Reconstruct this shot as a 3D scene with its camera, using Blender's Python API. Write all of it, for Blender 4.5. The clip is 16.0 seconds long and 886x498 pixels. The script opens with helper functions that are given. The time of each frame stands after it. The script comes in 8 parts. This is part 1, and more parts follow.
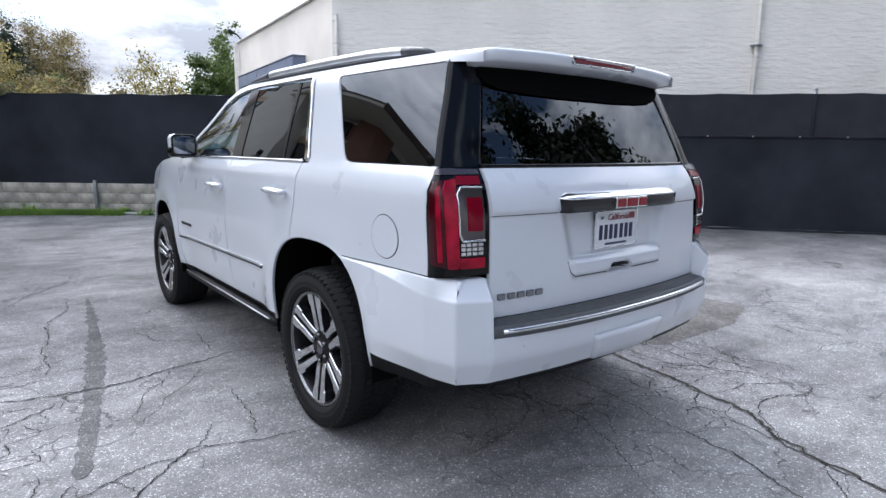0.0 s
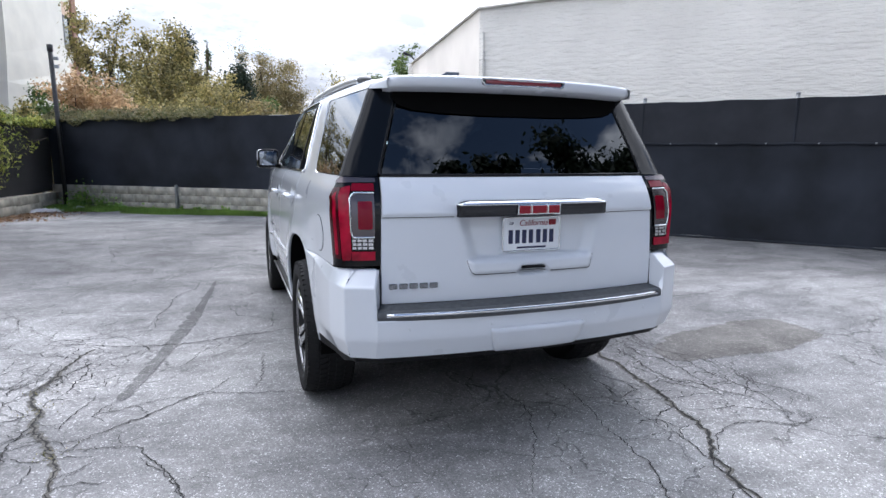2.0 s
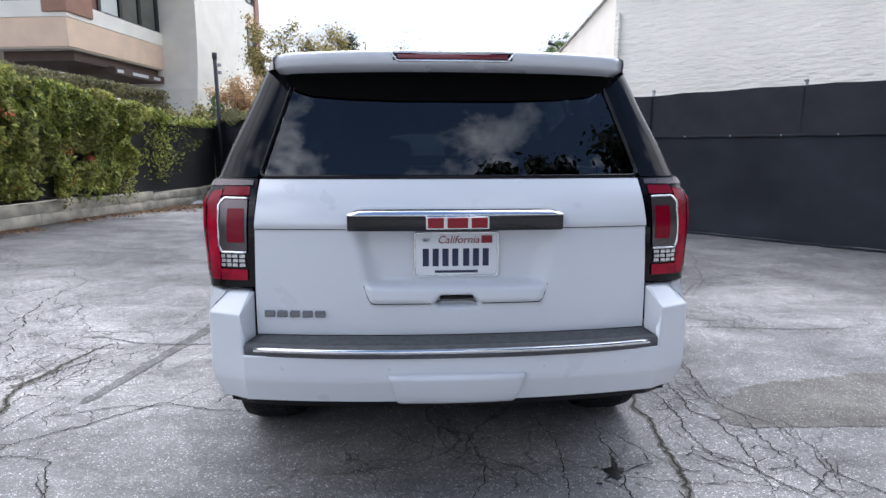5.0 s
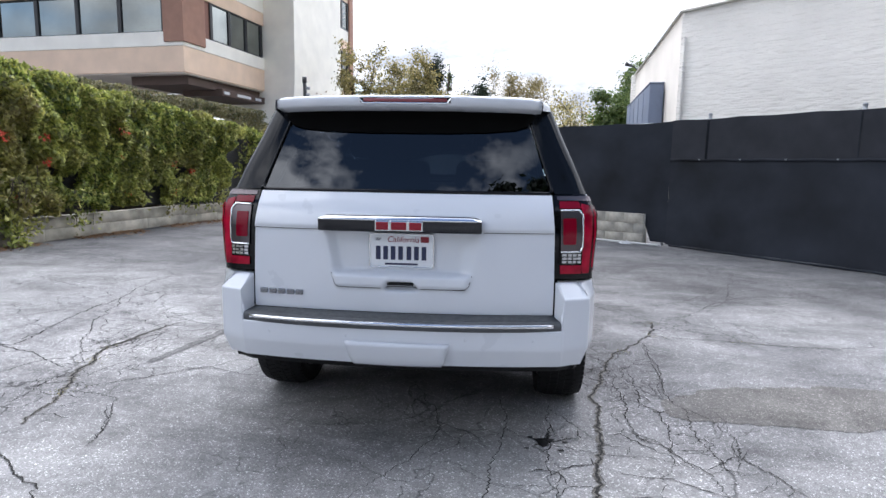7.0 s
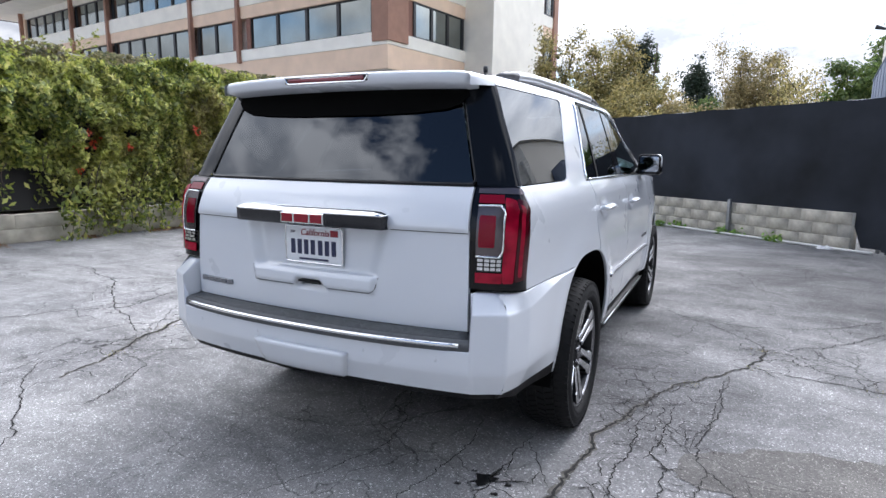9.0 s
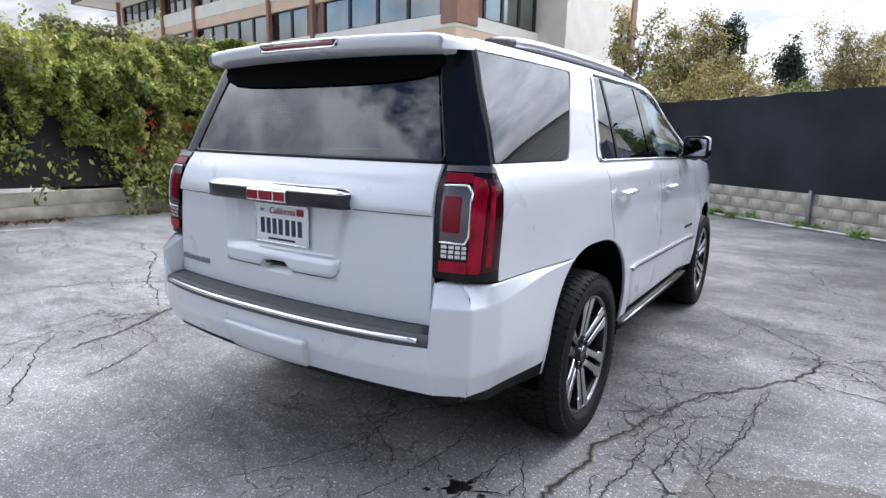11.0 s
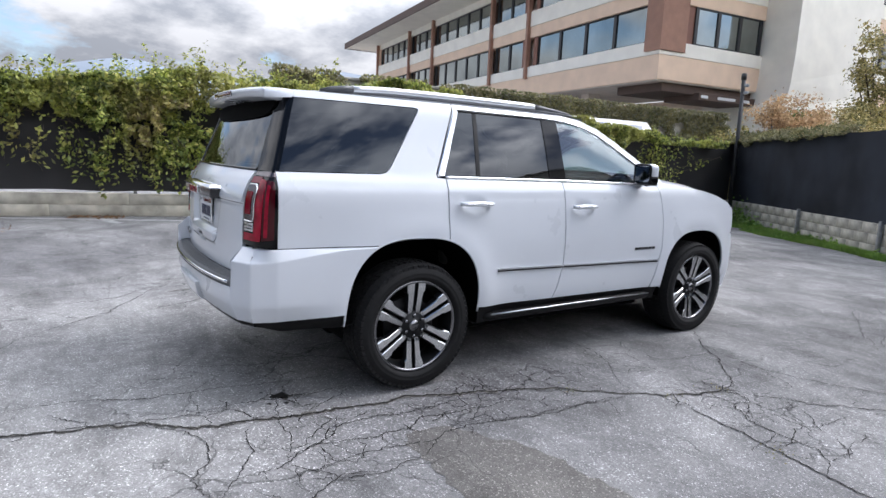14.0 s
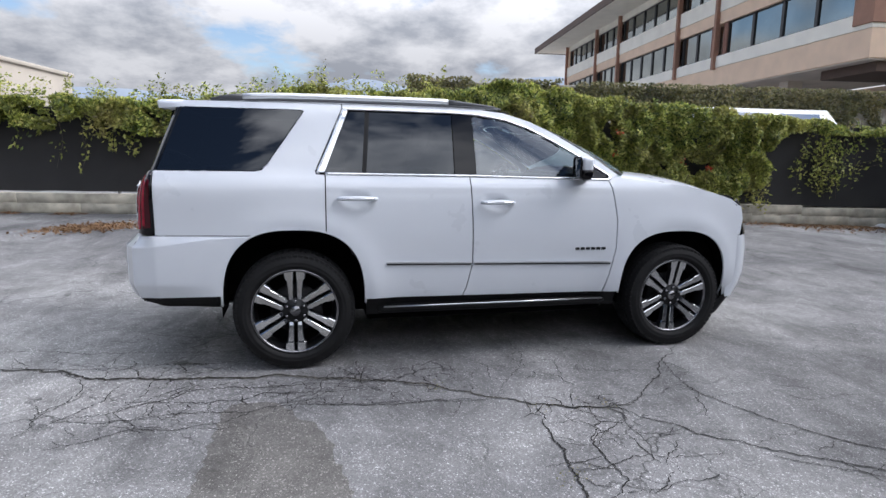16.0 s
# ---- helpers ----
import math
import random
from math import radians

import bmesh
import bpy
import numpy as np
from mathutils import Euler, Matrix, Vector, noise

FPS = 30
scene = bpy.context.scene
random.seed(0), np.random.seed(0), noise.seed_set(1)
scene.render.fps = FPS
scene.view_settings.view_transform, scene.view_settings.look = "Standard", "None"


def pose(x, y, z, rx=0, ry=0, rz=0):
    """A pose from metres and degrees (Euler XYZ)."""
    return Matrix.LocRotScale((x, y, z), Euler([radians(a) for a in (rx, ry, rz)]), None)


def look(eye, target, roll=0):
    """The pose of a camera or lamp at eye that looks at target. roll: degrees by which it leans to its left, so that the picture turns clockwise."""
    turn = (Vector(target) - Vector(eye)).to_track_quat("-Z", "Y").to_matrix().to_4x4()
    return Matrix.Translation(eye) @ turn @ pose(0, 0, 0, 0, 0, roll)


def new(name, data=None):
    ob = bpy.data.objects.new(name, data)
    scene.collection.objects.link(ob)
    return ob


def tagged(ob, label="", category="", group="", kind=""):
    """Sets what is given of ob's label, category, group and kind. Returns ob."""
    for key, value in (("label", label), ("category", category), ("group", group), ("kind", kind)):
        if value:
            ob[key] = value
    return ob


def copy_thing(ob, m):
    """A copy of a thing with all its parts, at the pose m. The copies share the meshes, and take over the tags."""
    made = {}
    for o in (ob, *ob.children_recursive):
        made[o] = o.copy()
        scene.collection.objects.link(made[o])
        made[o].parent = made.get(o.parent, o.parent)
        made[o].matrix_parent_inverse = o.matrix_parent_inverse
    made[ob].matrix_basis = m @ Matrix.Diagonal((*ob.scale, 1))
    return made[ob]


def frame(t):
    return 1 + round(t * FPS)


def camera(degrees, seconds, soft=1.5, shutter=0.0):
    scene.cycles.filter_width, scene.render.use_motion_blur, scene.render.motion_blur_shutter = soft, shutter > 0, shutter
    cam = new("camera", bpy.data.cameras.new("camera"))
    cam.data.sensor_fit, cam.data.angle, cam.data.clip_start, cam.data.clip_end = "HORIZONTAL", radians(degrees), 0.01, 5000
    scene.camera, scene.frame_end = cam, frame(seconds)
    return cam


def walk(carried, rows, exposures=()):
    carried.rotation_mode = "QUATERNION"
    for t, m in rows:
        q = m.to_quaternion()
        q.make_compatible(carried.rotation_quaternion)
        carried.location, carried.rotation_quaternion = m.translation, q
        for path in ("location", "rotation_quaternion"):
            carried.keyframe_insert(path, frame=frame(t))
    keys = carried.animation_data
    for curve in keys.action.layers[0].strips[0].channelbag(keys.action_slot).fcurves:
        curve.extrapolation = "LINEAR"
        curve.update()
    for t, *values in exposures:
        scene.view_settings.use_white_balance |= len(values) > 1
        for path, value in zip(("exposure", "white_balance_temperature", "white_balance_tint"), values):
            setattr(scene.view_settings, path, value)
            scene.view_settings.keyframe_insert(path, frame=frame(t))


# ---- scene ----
cam = camera(74.3, 16.0)
PATH = [
    (0, (-2.23, -2.586, 1.41), (-1.002, -1.046, 1.065), 0.8),
    (0.5, (-2.161, -3.007, 1.406), (-1.055, -1.369, 1.101), 1.3),
    (1, (-2.02, -3.343, 1.436), (-1.028, -1.633, 1.136), 1.2),
    (1.5, (-1.708, -3.548, 1.451), (-0.889, -1.749, 1.146), 1.0),
    (2, (-1.357, -3.531, 1.432), (-0.68, -1.676, 1.115), 0.4),
    (2.5, (-0.917, -3.509, 1.434), (-0.414, -1.598, 1.122), 0.7),
    (3, (-0.568, -3.453, 1.439), (-0.218, -1.512, 1.107), 0.3),
    (3.5, (-0.315, -3.35, 1.441), (-0.094, -1.391, 1.104), 0.4),
    (6, (-0.032, -3.119, 1.437), (0.029, -1.147, 1.108), 0.2),
    (6.5, (0.194, -3.424, 1.45), (0.142, -1.446, 1.158), 0.9),
    (7, (0.454, -3.784, 1.461), (0.286, -1.811, 1.182), 0.9),
    (7.5, (0.856, -3.894, 1.451), (0.53, -1.946, 1.136), 0.8),
    (8, (1.164, -3.789, 1.452), (0.664, -1.876, 1.151), 0.6),
    (8.5, (1.453, -3.46, 1.47), (0.77, -1.604, 1.172), 0.9),
    (9, (1.654, -3.065, 1.462), (0.787, -1.292, 1.139), 0.6),
    (11.5, (2.066, -2.655, 1.421), (0.947, -1.04, 1.049), 1.7),
    (12, (2.409, -2.788, 1.454), (1.203, -1.235, 1.084), 2.3),
    (12.5, (2.861, -2.683, 1.444), (1.53, -1.237, 1.075), 2.6),
    (13, (3.31, -2.553, 1.466), (1.863, -1.216, 1.125), 1.9),
    (13.5, (3.653, -2.19, 1.447), (2.085, -0.994, 1.114), 2.2),
    (14, (4.01, -1.845, 1.456), (2.371, -0.743, 1.144), 2.7),
    (14.5, (4.227, -1.373, 1.455), (2.538, -0.351, 1.136), 2.4),
    (15, (4.47, -0.934, 1.45), (2.688, -0.087, 1.122), 2.0),
    (15.5, (4.731, -0.464, 1.456), (2.863, 0.167, 1.123), 1.5),
    (16, (4.946, 0.061, 1.47), (3.027, 0.525, 1.15), 1.1),
]
walk(cam, [(t, look(eye, target, roll)) for t, eye, target, roll in PATH], [(0, 1.12, 5930, 13), (2, 1.28, 5970, 13), (3.5, 1.36, 6030, 13), (6.5, 1.36, 6060, 13), (8, 1.40, 6070, 13), (9.2, 1.36, 6070, 13), (12, 1.38, 6150, 13), (13, 1.28, 6150, 13), (14.5, 1.15, 6150, 13), (15.5, 0.98, 6150, 13), (16, 0.95, 6150, 13)])

# ---- world, sun, exposure ----
world = bpy.data.worlds.new("sky")
scene.world = world
world.use_nodes = True
SUN_EL, SUN_AZ = 48.0, 12.0     # degrees above the horizon; degrees from +y towards +x


def build_sky():
    nt = world.node_tree
    nt.nodes.clear()
    N, K = nt.nodes.new, nt.links.new
    out, bg = N("ShaderNodeOutputWorld"), N("ShaderNodeBackground")
    sky = N("ShaderNodeTexSky")
    sky.sky_type, sky.sun_disc = "NISHITA", False
    sky.sun_elevation, sky.sun_rotation = radians(SUN_EL), radians(SUN_AZ)
    tc = N("ShaderNodeTexCoord")
    sep = N("ShaderNodeSeparateXYZ")
    K(tc.outputs["Generated"], sep.inputs[0])
    # a flat cloud deck: the direction divided by its height
    up = N("ShaderNodeMath"); up.operation = "MAXIMUM"; up.inputs[1].default_value = 0.0
    K(sep.outputs[2], up.inputs[0])
    lift = N("ShaderNodeMath"); lift.operation = "ADD"; lift.inputs[1].default_value = 0.30
    K(up.outputs[0], lift.inputs[0])
    flat = N("ShaderNodeVectorMath"); flat.operation = "DIVIDE"
    cmb = N("ShaderNodeCombineXYZ")
    for i in range(3):
        K(lift.outputs[0], cmb.inputs[i])
    K(tc.outputs["Generated"], flat.inputs[0])
    K(cmb.outputs[0], flat.inputs[1])
    n1 = N("ShaderNodeTexNoise"); n1.inputs["Scale"].default_value = 1.9; n1.inputs["Detail"].default_value = 9; n1.inputs["Roughness"].default_value = 0.58; n1.inputs["Distortion"].default_value = 0.25
    n2 = N("ShaderNodeTexNoise"); n2.inputs["Scale"].default_value = 2.7; n2.inputs["Detail"].default_value = 7; n2.inputs["Roughness"].default_value = 0.6
    K(flat.outputs[0], n1.inputs["Vector"]); K(flat.outputs[0], n2.inputs["Vector"])
    cover = N("ShaderNodeValToRGB")
    cover.color_ramp.elements[0].position, cover.color_ramp.elements[1].position = 0.45, 0.56
    # the deck opens to blue high up opposite the sun
    away = N("ShaderNodeVectorMath"); away.operation = "DOT_PRODUCT"
    away.inputs[1].default_value = (0.20, -0.63, 0.75)
    K(tc.outputs["Generated"], away.inputs[0])
    gap = N("ShaderNodeMapRange"); gap.interpolation_type = "SMOOTHSTEP"
    gap.inputs["From Min"].default_value, gap.inputs["From Max"].default_value = 0.63, 0.96
    gap.inputs["To Min"].default_value, gap.inputs["To Max"].default_value = 0.095, -0.10
    K(away.outputs["Value"], gap.inputs["Value"])
    thick = N("ShaderNodeMath"); thick.operation = "ADD"
    K(n1.outputs["Fac"], thick.inputs[0]); K(gap.outputs[0], thick.inputs[1])
    K(thick.outputs[0], cover.inputs[0])
    tone = N("ShaderNodeValToRGB")
    e = tone.color_ramp.elements
    e[0].position, e[0].color = 0.38, (0.50, 0.525, 0.565, 1)
    e[1].position, e[1].color = 0.58, (1.0, 1.0, 1.0, 1)
    K(n2.outputs["Fac"], tone.inputs[0])
    # clouds glow towards the sun
    sun = N("ShaderNodeVectorMath"); sun.operation = "DOT_PRODUCT"
    el, az = radians(SUN_EL - 16), radians(SUN_AZ)
    sun.inputs[1].default_value = (math.sin(az) * math.cos(el), math.cos(az) * math.cos(el), math.sin(el))
    K(tc.outputs["Generated"], sun.inputs[0])
    glow = N("ShaderNodeMapRange"); glow.interpolation_type = "SMOOTHSTEP"
    glow.inputs["From Min"].default_value, glow.inputs["From Max"].default_value = 0.1, 0.95
    glow.inputs["To Min"].default_value, glow.inputs["To Max"].default_value = CLOUD_FAR, CLOUD_SUN
    K(sun.outputs["Value"], glow.inputs["Value"])
    # an overcast sky is brighter overhead than at the horizon
    high = N("ShaderNodeMapRange")
    high.interpolation_type = "SMOOTHSTEP"
    high.inputs["From Min"].default_value, high.inputs["From Max"].default_value = 0.10, 0.60
    high.inputs["To Min"].default_value, high.inputs["To Max"].default_value = 0.54, 2.15
    K(up.outputs[0], high.inputs["Value"])
    both = N("ShaderNodeMath"); both.operation = "MULTIPLY"
    K(glow.outputs[0], both.inputs[0]); K(high.outputs[0], both.inputs[1])
    cl = N("ShaderNodeVectorMath"); cl.operation = "SCALE"
    K(tone.outputs[0], cl.inputs[0]); K(both.outputs[0], cl.inputs["Scale"])
    blue = N("ShaderNodeVectorMath"); blue.operation = "SCALE"; blue.inputs["Scale"].default_value = 0.085
    K(sky.outputs[0], blue.inputs[0])
    mix = N("ShaderNodeMix"); mix.data_type = "RGBA"
    K(cover.outputs[0], mix.inputs["Factor"]); K(blue.outputs[0], mix.inputs["A"]); K(cl.outputs[0], mix.inputs["B"])
    K(mix.outputs["Result"], bg.inputs[0])
    bg.inputs[1].default_value = 1.0
    K(bg.outputs[0], out.inputs[0])


CLOUD_FAR, CLOUD_SUN = 0.66, 1.05
build_sky()
sun_data = bpy.data.lights.new("sun", "SUN")
sun_data.energy, sun_data.angle, sun_data.color = 0.8, radians(30), (1.0, 0.97, 0.94)
sun_lamp = new("sun", sun_data)
_el, _az = radians(SUN_EL), radians(SUN_AZ)
sun_lamp.matrix_world = look((0, 0, 30), Vector((0, 0, 30)) - Vector((math.sin(_az) * math.cos(_el), math.cos(_az) * math.cos(_el), math.sin(_el))))

# ---- helpers of this place ----
from mathutils.geometry import delaunay_2d_cdt


def curve(points):
    """A smooth function through (t, value) points."""
    t = np.array([p[0] for p in points], float)
    v = np.array([p[1] for p in points], float)
    m = np.gradient(v, t)

    def at(x):
        x = min(max(x, t[0]), t[-1])
        i = int(min(max(np.searchsorted(t, x) - 1, 0), len(t) - 2))
        h = t[i + 1] - t[i]
        s = (x - t[i]) / h
        return float((2 * s**3 - 3 * s**2 + 1) * v[i] + (s**3 - 2 * s**2 + s) * h * m[i] + (-2 * s**3 + 3 * s**2) * v[i + 1] + (s**3 - s**2) * h * m[i + 1])
    return at


def smooth(a, b, x):
    s = min(max((x - a) / (b - a), 0.0), 1.0)
    return s * s * (3 - 2 * s)


def mesh_of(name, verts, faces, mat, shade=True):
    me = bpy.data.meshes.new(name)
    me.from_pydata([tuple(v) for v in verts], [], faces)
    me.update()
    if shade:
        me.polygons.foreach_set("use_smooth", [True] * len(me.polygons))
    if mat:
        me.materials.append(mat)
    return me


def part(name, bm, material, parent, label="", shade=True):
    """Links a bmesh or a mesh as one mesh object under a thing or a part."""
    if isinstance(bm, bmesh.types.BMesh):
        me = bpy.data.meshes.new(name)
        bm.to_mesh(me)
        bm.free()
        if shade:
            me.polygons.foreach_set("use_smooth", [True] * len(me.polygons))
        me.materials.append(material)
    else:
        me = bm
    ob = new(name, me)
    ob.parent = parent
    if label:
        ob["label"] = label
    return ob


def thing(name, x, y, z, label, category, group="", kind="", rz=0.0):
    ob = new(name)
    ob.matrix_basis = pose(x, y, z, 0, 0, rz)
    ob.empty_display_size = 0.2
    return tagged(ob, label, category, group, kind)


def box_bm(x0, x1, y0, y1, z0, z1, bevel=0.0, segs=2, bm=None):
    bm2 = bmesh.new()
    bmesh.ops.create_cube(bm2, size=1.0, matrix=Matrix.Translation(((x0 + x1) / 2, (y0 + y1) / 2, (z0 + z1) / 2)) @ Matrix.Diagonal((x1 - x0, y1 - y0, z1 - z0, 1)))
    if bevel:
        bmesh.ops.bevel(bm2, geom=bm2.edges[:], offset=bevel, segments=segs, profile=0.5, affect="EDGES")
    if bm is None:
        return bm2
    me = bpy.data.meshes.new("tmp")
    bm2.to_mesh(me)
    bm2.free()
    bm.from_mesh(me)
    bpy.data.meshes.remove(me)
    return bm


def tube(points, radius, sides=8, closed=False, flat=1.0, name="tube", mat=None, radii=None):
    """A tube along points."""
    pts = [Vector(p) for p in points]
    n = len(pts)
    verts, faces = [], []
    up = Vector((0, 0, 1))
    for i, p in enumerate(pts):
        if closed:
            d = pts[(i + 1) % n] - pts[i - 1]
        else:
            d = pts[min(i + 1, n - 1)] - pts[max(i - 1, 0)]
        d.normalize()
        a = d.cross(up)
        if a.length < 1e-3:
            a = d.cross(Vector((0, 1, 0)))
        a.normalize()
        b = a.cross(d)
        r = radii[i] if radii else radius
        for k in range(sides):
            w = 2 * math.pi * k / sides
            verts.append(p + a * math.cos(w) * r + b * math.sin(w) * r * flat)
    rings = n if closed else n - 1
    for i in range(rings):
        j = (i + 1) % n
        for k in range(sides):
            l = (k + 1) % sides
            faces.append((i * sides + k, i * sides + l, j * sides + l, j * sides + k))
    if not closed:
        faces.append(tuple(range(sides))[::-1])
        faces.append(tuple((n - 1) * sides + k for k in range(sides)))
    return mesh_of(name, verts, faces, mat)


def inside(poly, x, y):
    c = False
    for i in range(len(poly)):
        (x0, y0), (x1, y1) = poly[i - 1], poly[i]
        if (y0 > y) != (y1 > y) and x < (x1 - x0) * (y - y0) / (y1 - y0) + x0:
            c = not c
    return c


def dense(poly, step, closed=True):
    out = []
    for i in range(len(poly) if closed else len(poly) - 1):
        a, b = poly[i], poly[(i + 1) % len(poly)]
        n = max(1, int(math.ceil(math.hypot(b[0] - a[0], b[1] - a[1]) / step)))
        out += [(a[0] + (b[0] - a[0]) * k / n, a[1] + (b[1] - a[1]) * k / n) for k in range(n)]
    if not closed:
        out.append(tuple(poly[-1]))
    return out


def rounded(poly, r, n=5, only=None):
    """The polygon with its corners rounded."""
    out = []
    m = len(poly)
    for i in range(m):
        p, a, b = Vector(poly[i]), Vector(poly[i - 1]), Vector(poly[(i + 1) % m])
        rr = r if only is None else only.get(i, 0)
        rr = min(rr, (a - p).length * 0.45, (b - p).length * 0.45)
        if rr < 1e-4:
            out.append(tuple(p))
            continue
        s, e = p + (a - p).normalized() * rr, p + (b - p).normalized() * rr
        for k in range(n + 1):
            w = k / n
            out.append(tuple(s * (1 - w) ** 2 + p * 2 * w * (1 - w) + e * w * w))
    return out


def patch(name, outline, fn, mat, inward, flange=0.014, step=0.05, flip=False):
    """A panel: the outline's inside laid on the surface fn(u, v), with an edge turned inward."""
    rim = dense(outline, step * 0.7)
    pts = [Vector(p) for p in rim]
    n = len(pts)
    us, vs = [p[0] for p in rim], [p[1] for p in rim]
    u = math.floor(min(us) / step) * step
    while u < max(us):
        v = math.floor(min(vs) / step) * step
        while v < max(vs):
            if inside(rim, u, v) and min((u - a) ** 2 + (v - b) ** 2 for a, b in rim) > (0.45 * step) ** 2:
                pts.append(Vector((u, v)))
            v += step
        u += step
    vv, _, ff, *_ = delaunay_2d_cdt(pts, [], [list(range(n))], 1, 1e-6)
    verts = [fn(p[0], p[1]) for p in vv]
    faces = [tuple(f) if not flip else tuple(f)[::-1] for f in ff]
    if flange:
        inw = Vector(inward) * flange
        base = len(verts)
        ring = [fn(*p) for p in rim]
        k = len(ring)
        verts += ring + [p + inw for p in ring]
        for i in range(k):
            j = (i + 1) % k
            f = (base + i, base + k + i, base + k + j, base + j)
            faces.append(f if not flip else f[::-1])
    return mesh_of(name, verts, faces, mat)


def grid_mesh(name, rows, mat, closed=False, cap=False):
    """A mesh through rows of points."""
    n, m = len(rows), len(rows[0])
    verts = [p for row in rows for p in row]
    faces = []
    for i in range(n - 1):
        for j in range(m if closed else m - 1):
            k = (j + 1) % m
            faces.append((i * m + j, i * m + k, (i + 1) * m + k, (i + 1) * m + j))
    if cap:
        faces += [tuple(range(m))[::-1], tuple((n - 1) * m + k for k in range(m))]
    return mesh_of(name, verts, faces, mat)


# ---- materials ----
def material(name, color=(0.5, 0.5, 0.5), rough=0.5, metal=0.0, coat=0.0, spec=0.5, vary=0.0, scale=8.0, bump=0.0, bump_scale=60.0, color2=None, detail=6, coat_rough=0.03, random=0.0):
    m = bpy.data.materials.new(name)
    m.use_nodes = True
    nt = m.node_tree
    b = nt.nodes["Principled BSDF"]
    b.inputs["Base Color"].default_value = (*color, 1)
    b.inputs["Roughness"].default_value, b.inputs["Metallic"].default_value = rough, metal
    b.inputs["Coat Weight"].default_value, b.inputs["Coat Roughness"].default_value = coat, coat_rough
    b.inputs["Specular IOR Level"].default_value = spec
    N, K = nt.nodes.new, nt.links.new
    tc = N("ShaderNodeTexCoord")
    if vary or color2:
        no = N("ShaderNodeTexNoise")
        no.inputs["Scale"].default_value, no.inputs["Detail"].default_value = scale, detail
        K(tc.outputs["Object"], no.inputs["Vector"])
        r = N("ShaderNodeValToRGB")
        r.color_ramp.elements[0].position, r.color_ramp.elements[1].position = 0.32, 0.68
        r.color_ramp.elements[0].color = (*[c * (1 - vary) for c in color], 1)
        r.color_ramp.elements[1].color = (*(color2 or [min(1, c * (1 + vary)) for c in color]), 1)
        K(no.outputs["Fac"], r.inputs[0])
        last = r.outputs[0]
        if random:
            oi = N("ShaderNodeObjectInfo")
            mr = N("ShaderNodeMapRange")
            mr.inputs["To Min"].default_value, mr.inputs["To Max"].default_value = 1 - random, 1 + random
            K(oi.outputs["Random"], mr.inputs["Value"])
            sc = N("ShaderNodeVectorMath"); sc.operation = "SCALE"
            K(last, sc.inputs[0]); K(mr.outputs[0], sc.inputs["Scale"])
            last = sc.outputs[0]
        K(last, b.inputs["Base Color"])
        mr = N("ShaderNodeMapRange")
        mr.inputs["To Min"].default_value, mr.inputs["To Max"].default_value = max(rough - 0.1, 0), min(rough + 0.1, 1)
        K(no.outputs["Fac"], mr.inputs["Value"])
        K(mr.outputs[0], b.inputs["Roughness"])
    if bump:
        bn = N("ShaderNodeTexNoise")
        bn.inputs["Scale"].default_value, bn.inputs["Detail"].default_value = bump_scale, 5
        K(tc.outputs["Object"], bn.inputs["Vector"])
        bp = N("ShaderNodeBump")
        bp.inputs["Strength"].default_value, bp.inputs["Distance"].default_value = bump, 0.01
        K(bn.outputs["Fac"], bp.inputs["Height"])
        K(bp.outputs[0], b.inputs["Normal"])
    return m


def glass_material(name, tint, ior=1.5, rough=0.0):
    """Tinted window glass: see-through darkened by its tint, with a mirror sheen."""
    m = bpy.data.materials.new(name)
    m.use_nodes = True
    nt = m.node_tree
    nt.nodes.clear()
    N, K = nt.nodes.new, nt.links.new
    out, mix, tr, gl, fr = N("ShaderNodeOutputMaterial"), N("ShaderNodeMixShader"), N("ShaderNodeBsdfTransparent"), N("ShaderNodeBsdfGlossy"), N("ShaderNodeFresnel")
    tr.inputs[0].default_value = (*tint, 1)
    gl.inputs["Roughness"].default_value = rough
    gl.inputs["Color"].default_value = (0.92, 0.96, 1.0, 1)
    fr.inputs[0].default_value = ior
    K(fr.outputs[0], mix.inputs[0]); K(tr.outputs[0], mix.inputs[1]); K(gl.outputs[0], mix.inputs[2]); K(mix.outputs[0], out.inputs[0])
    return m


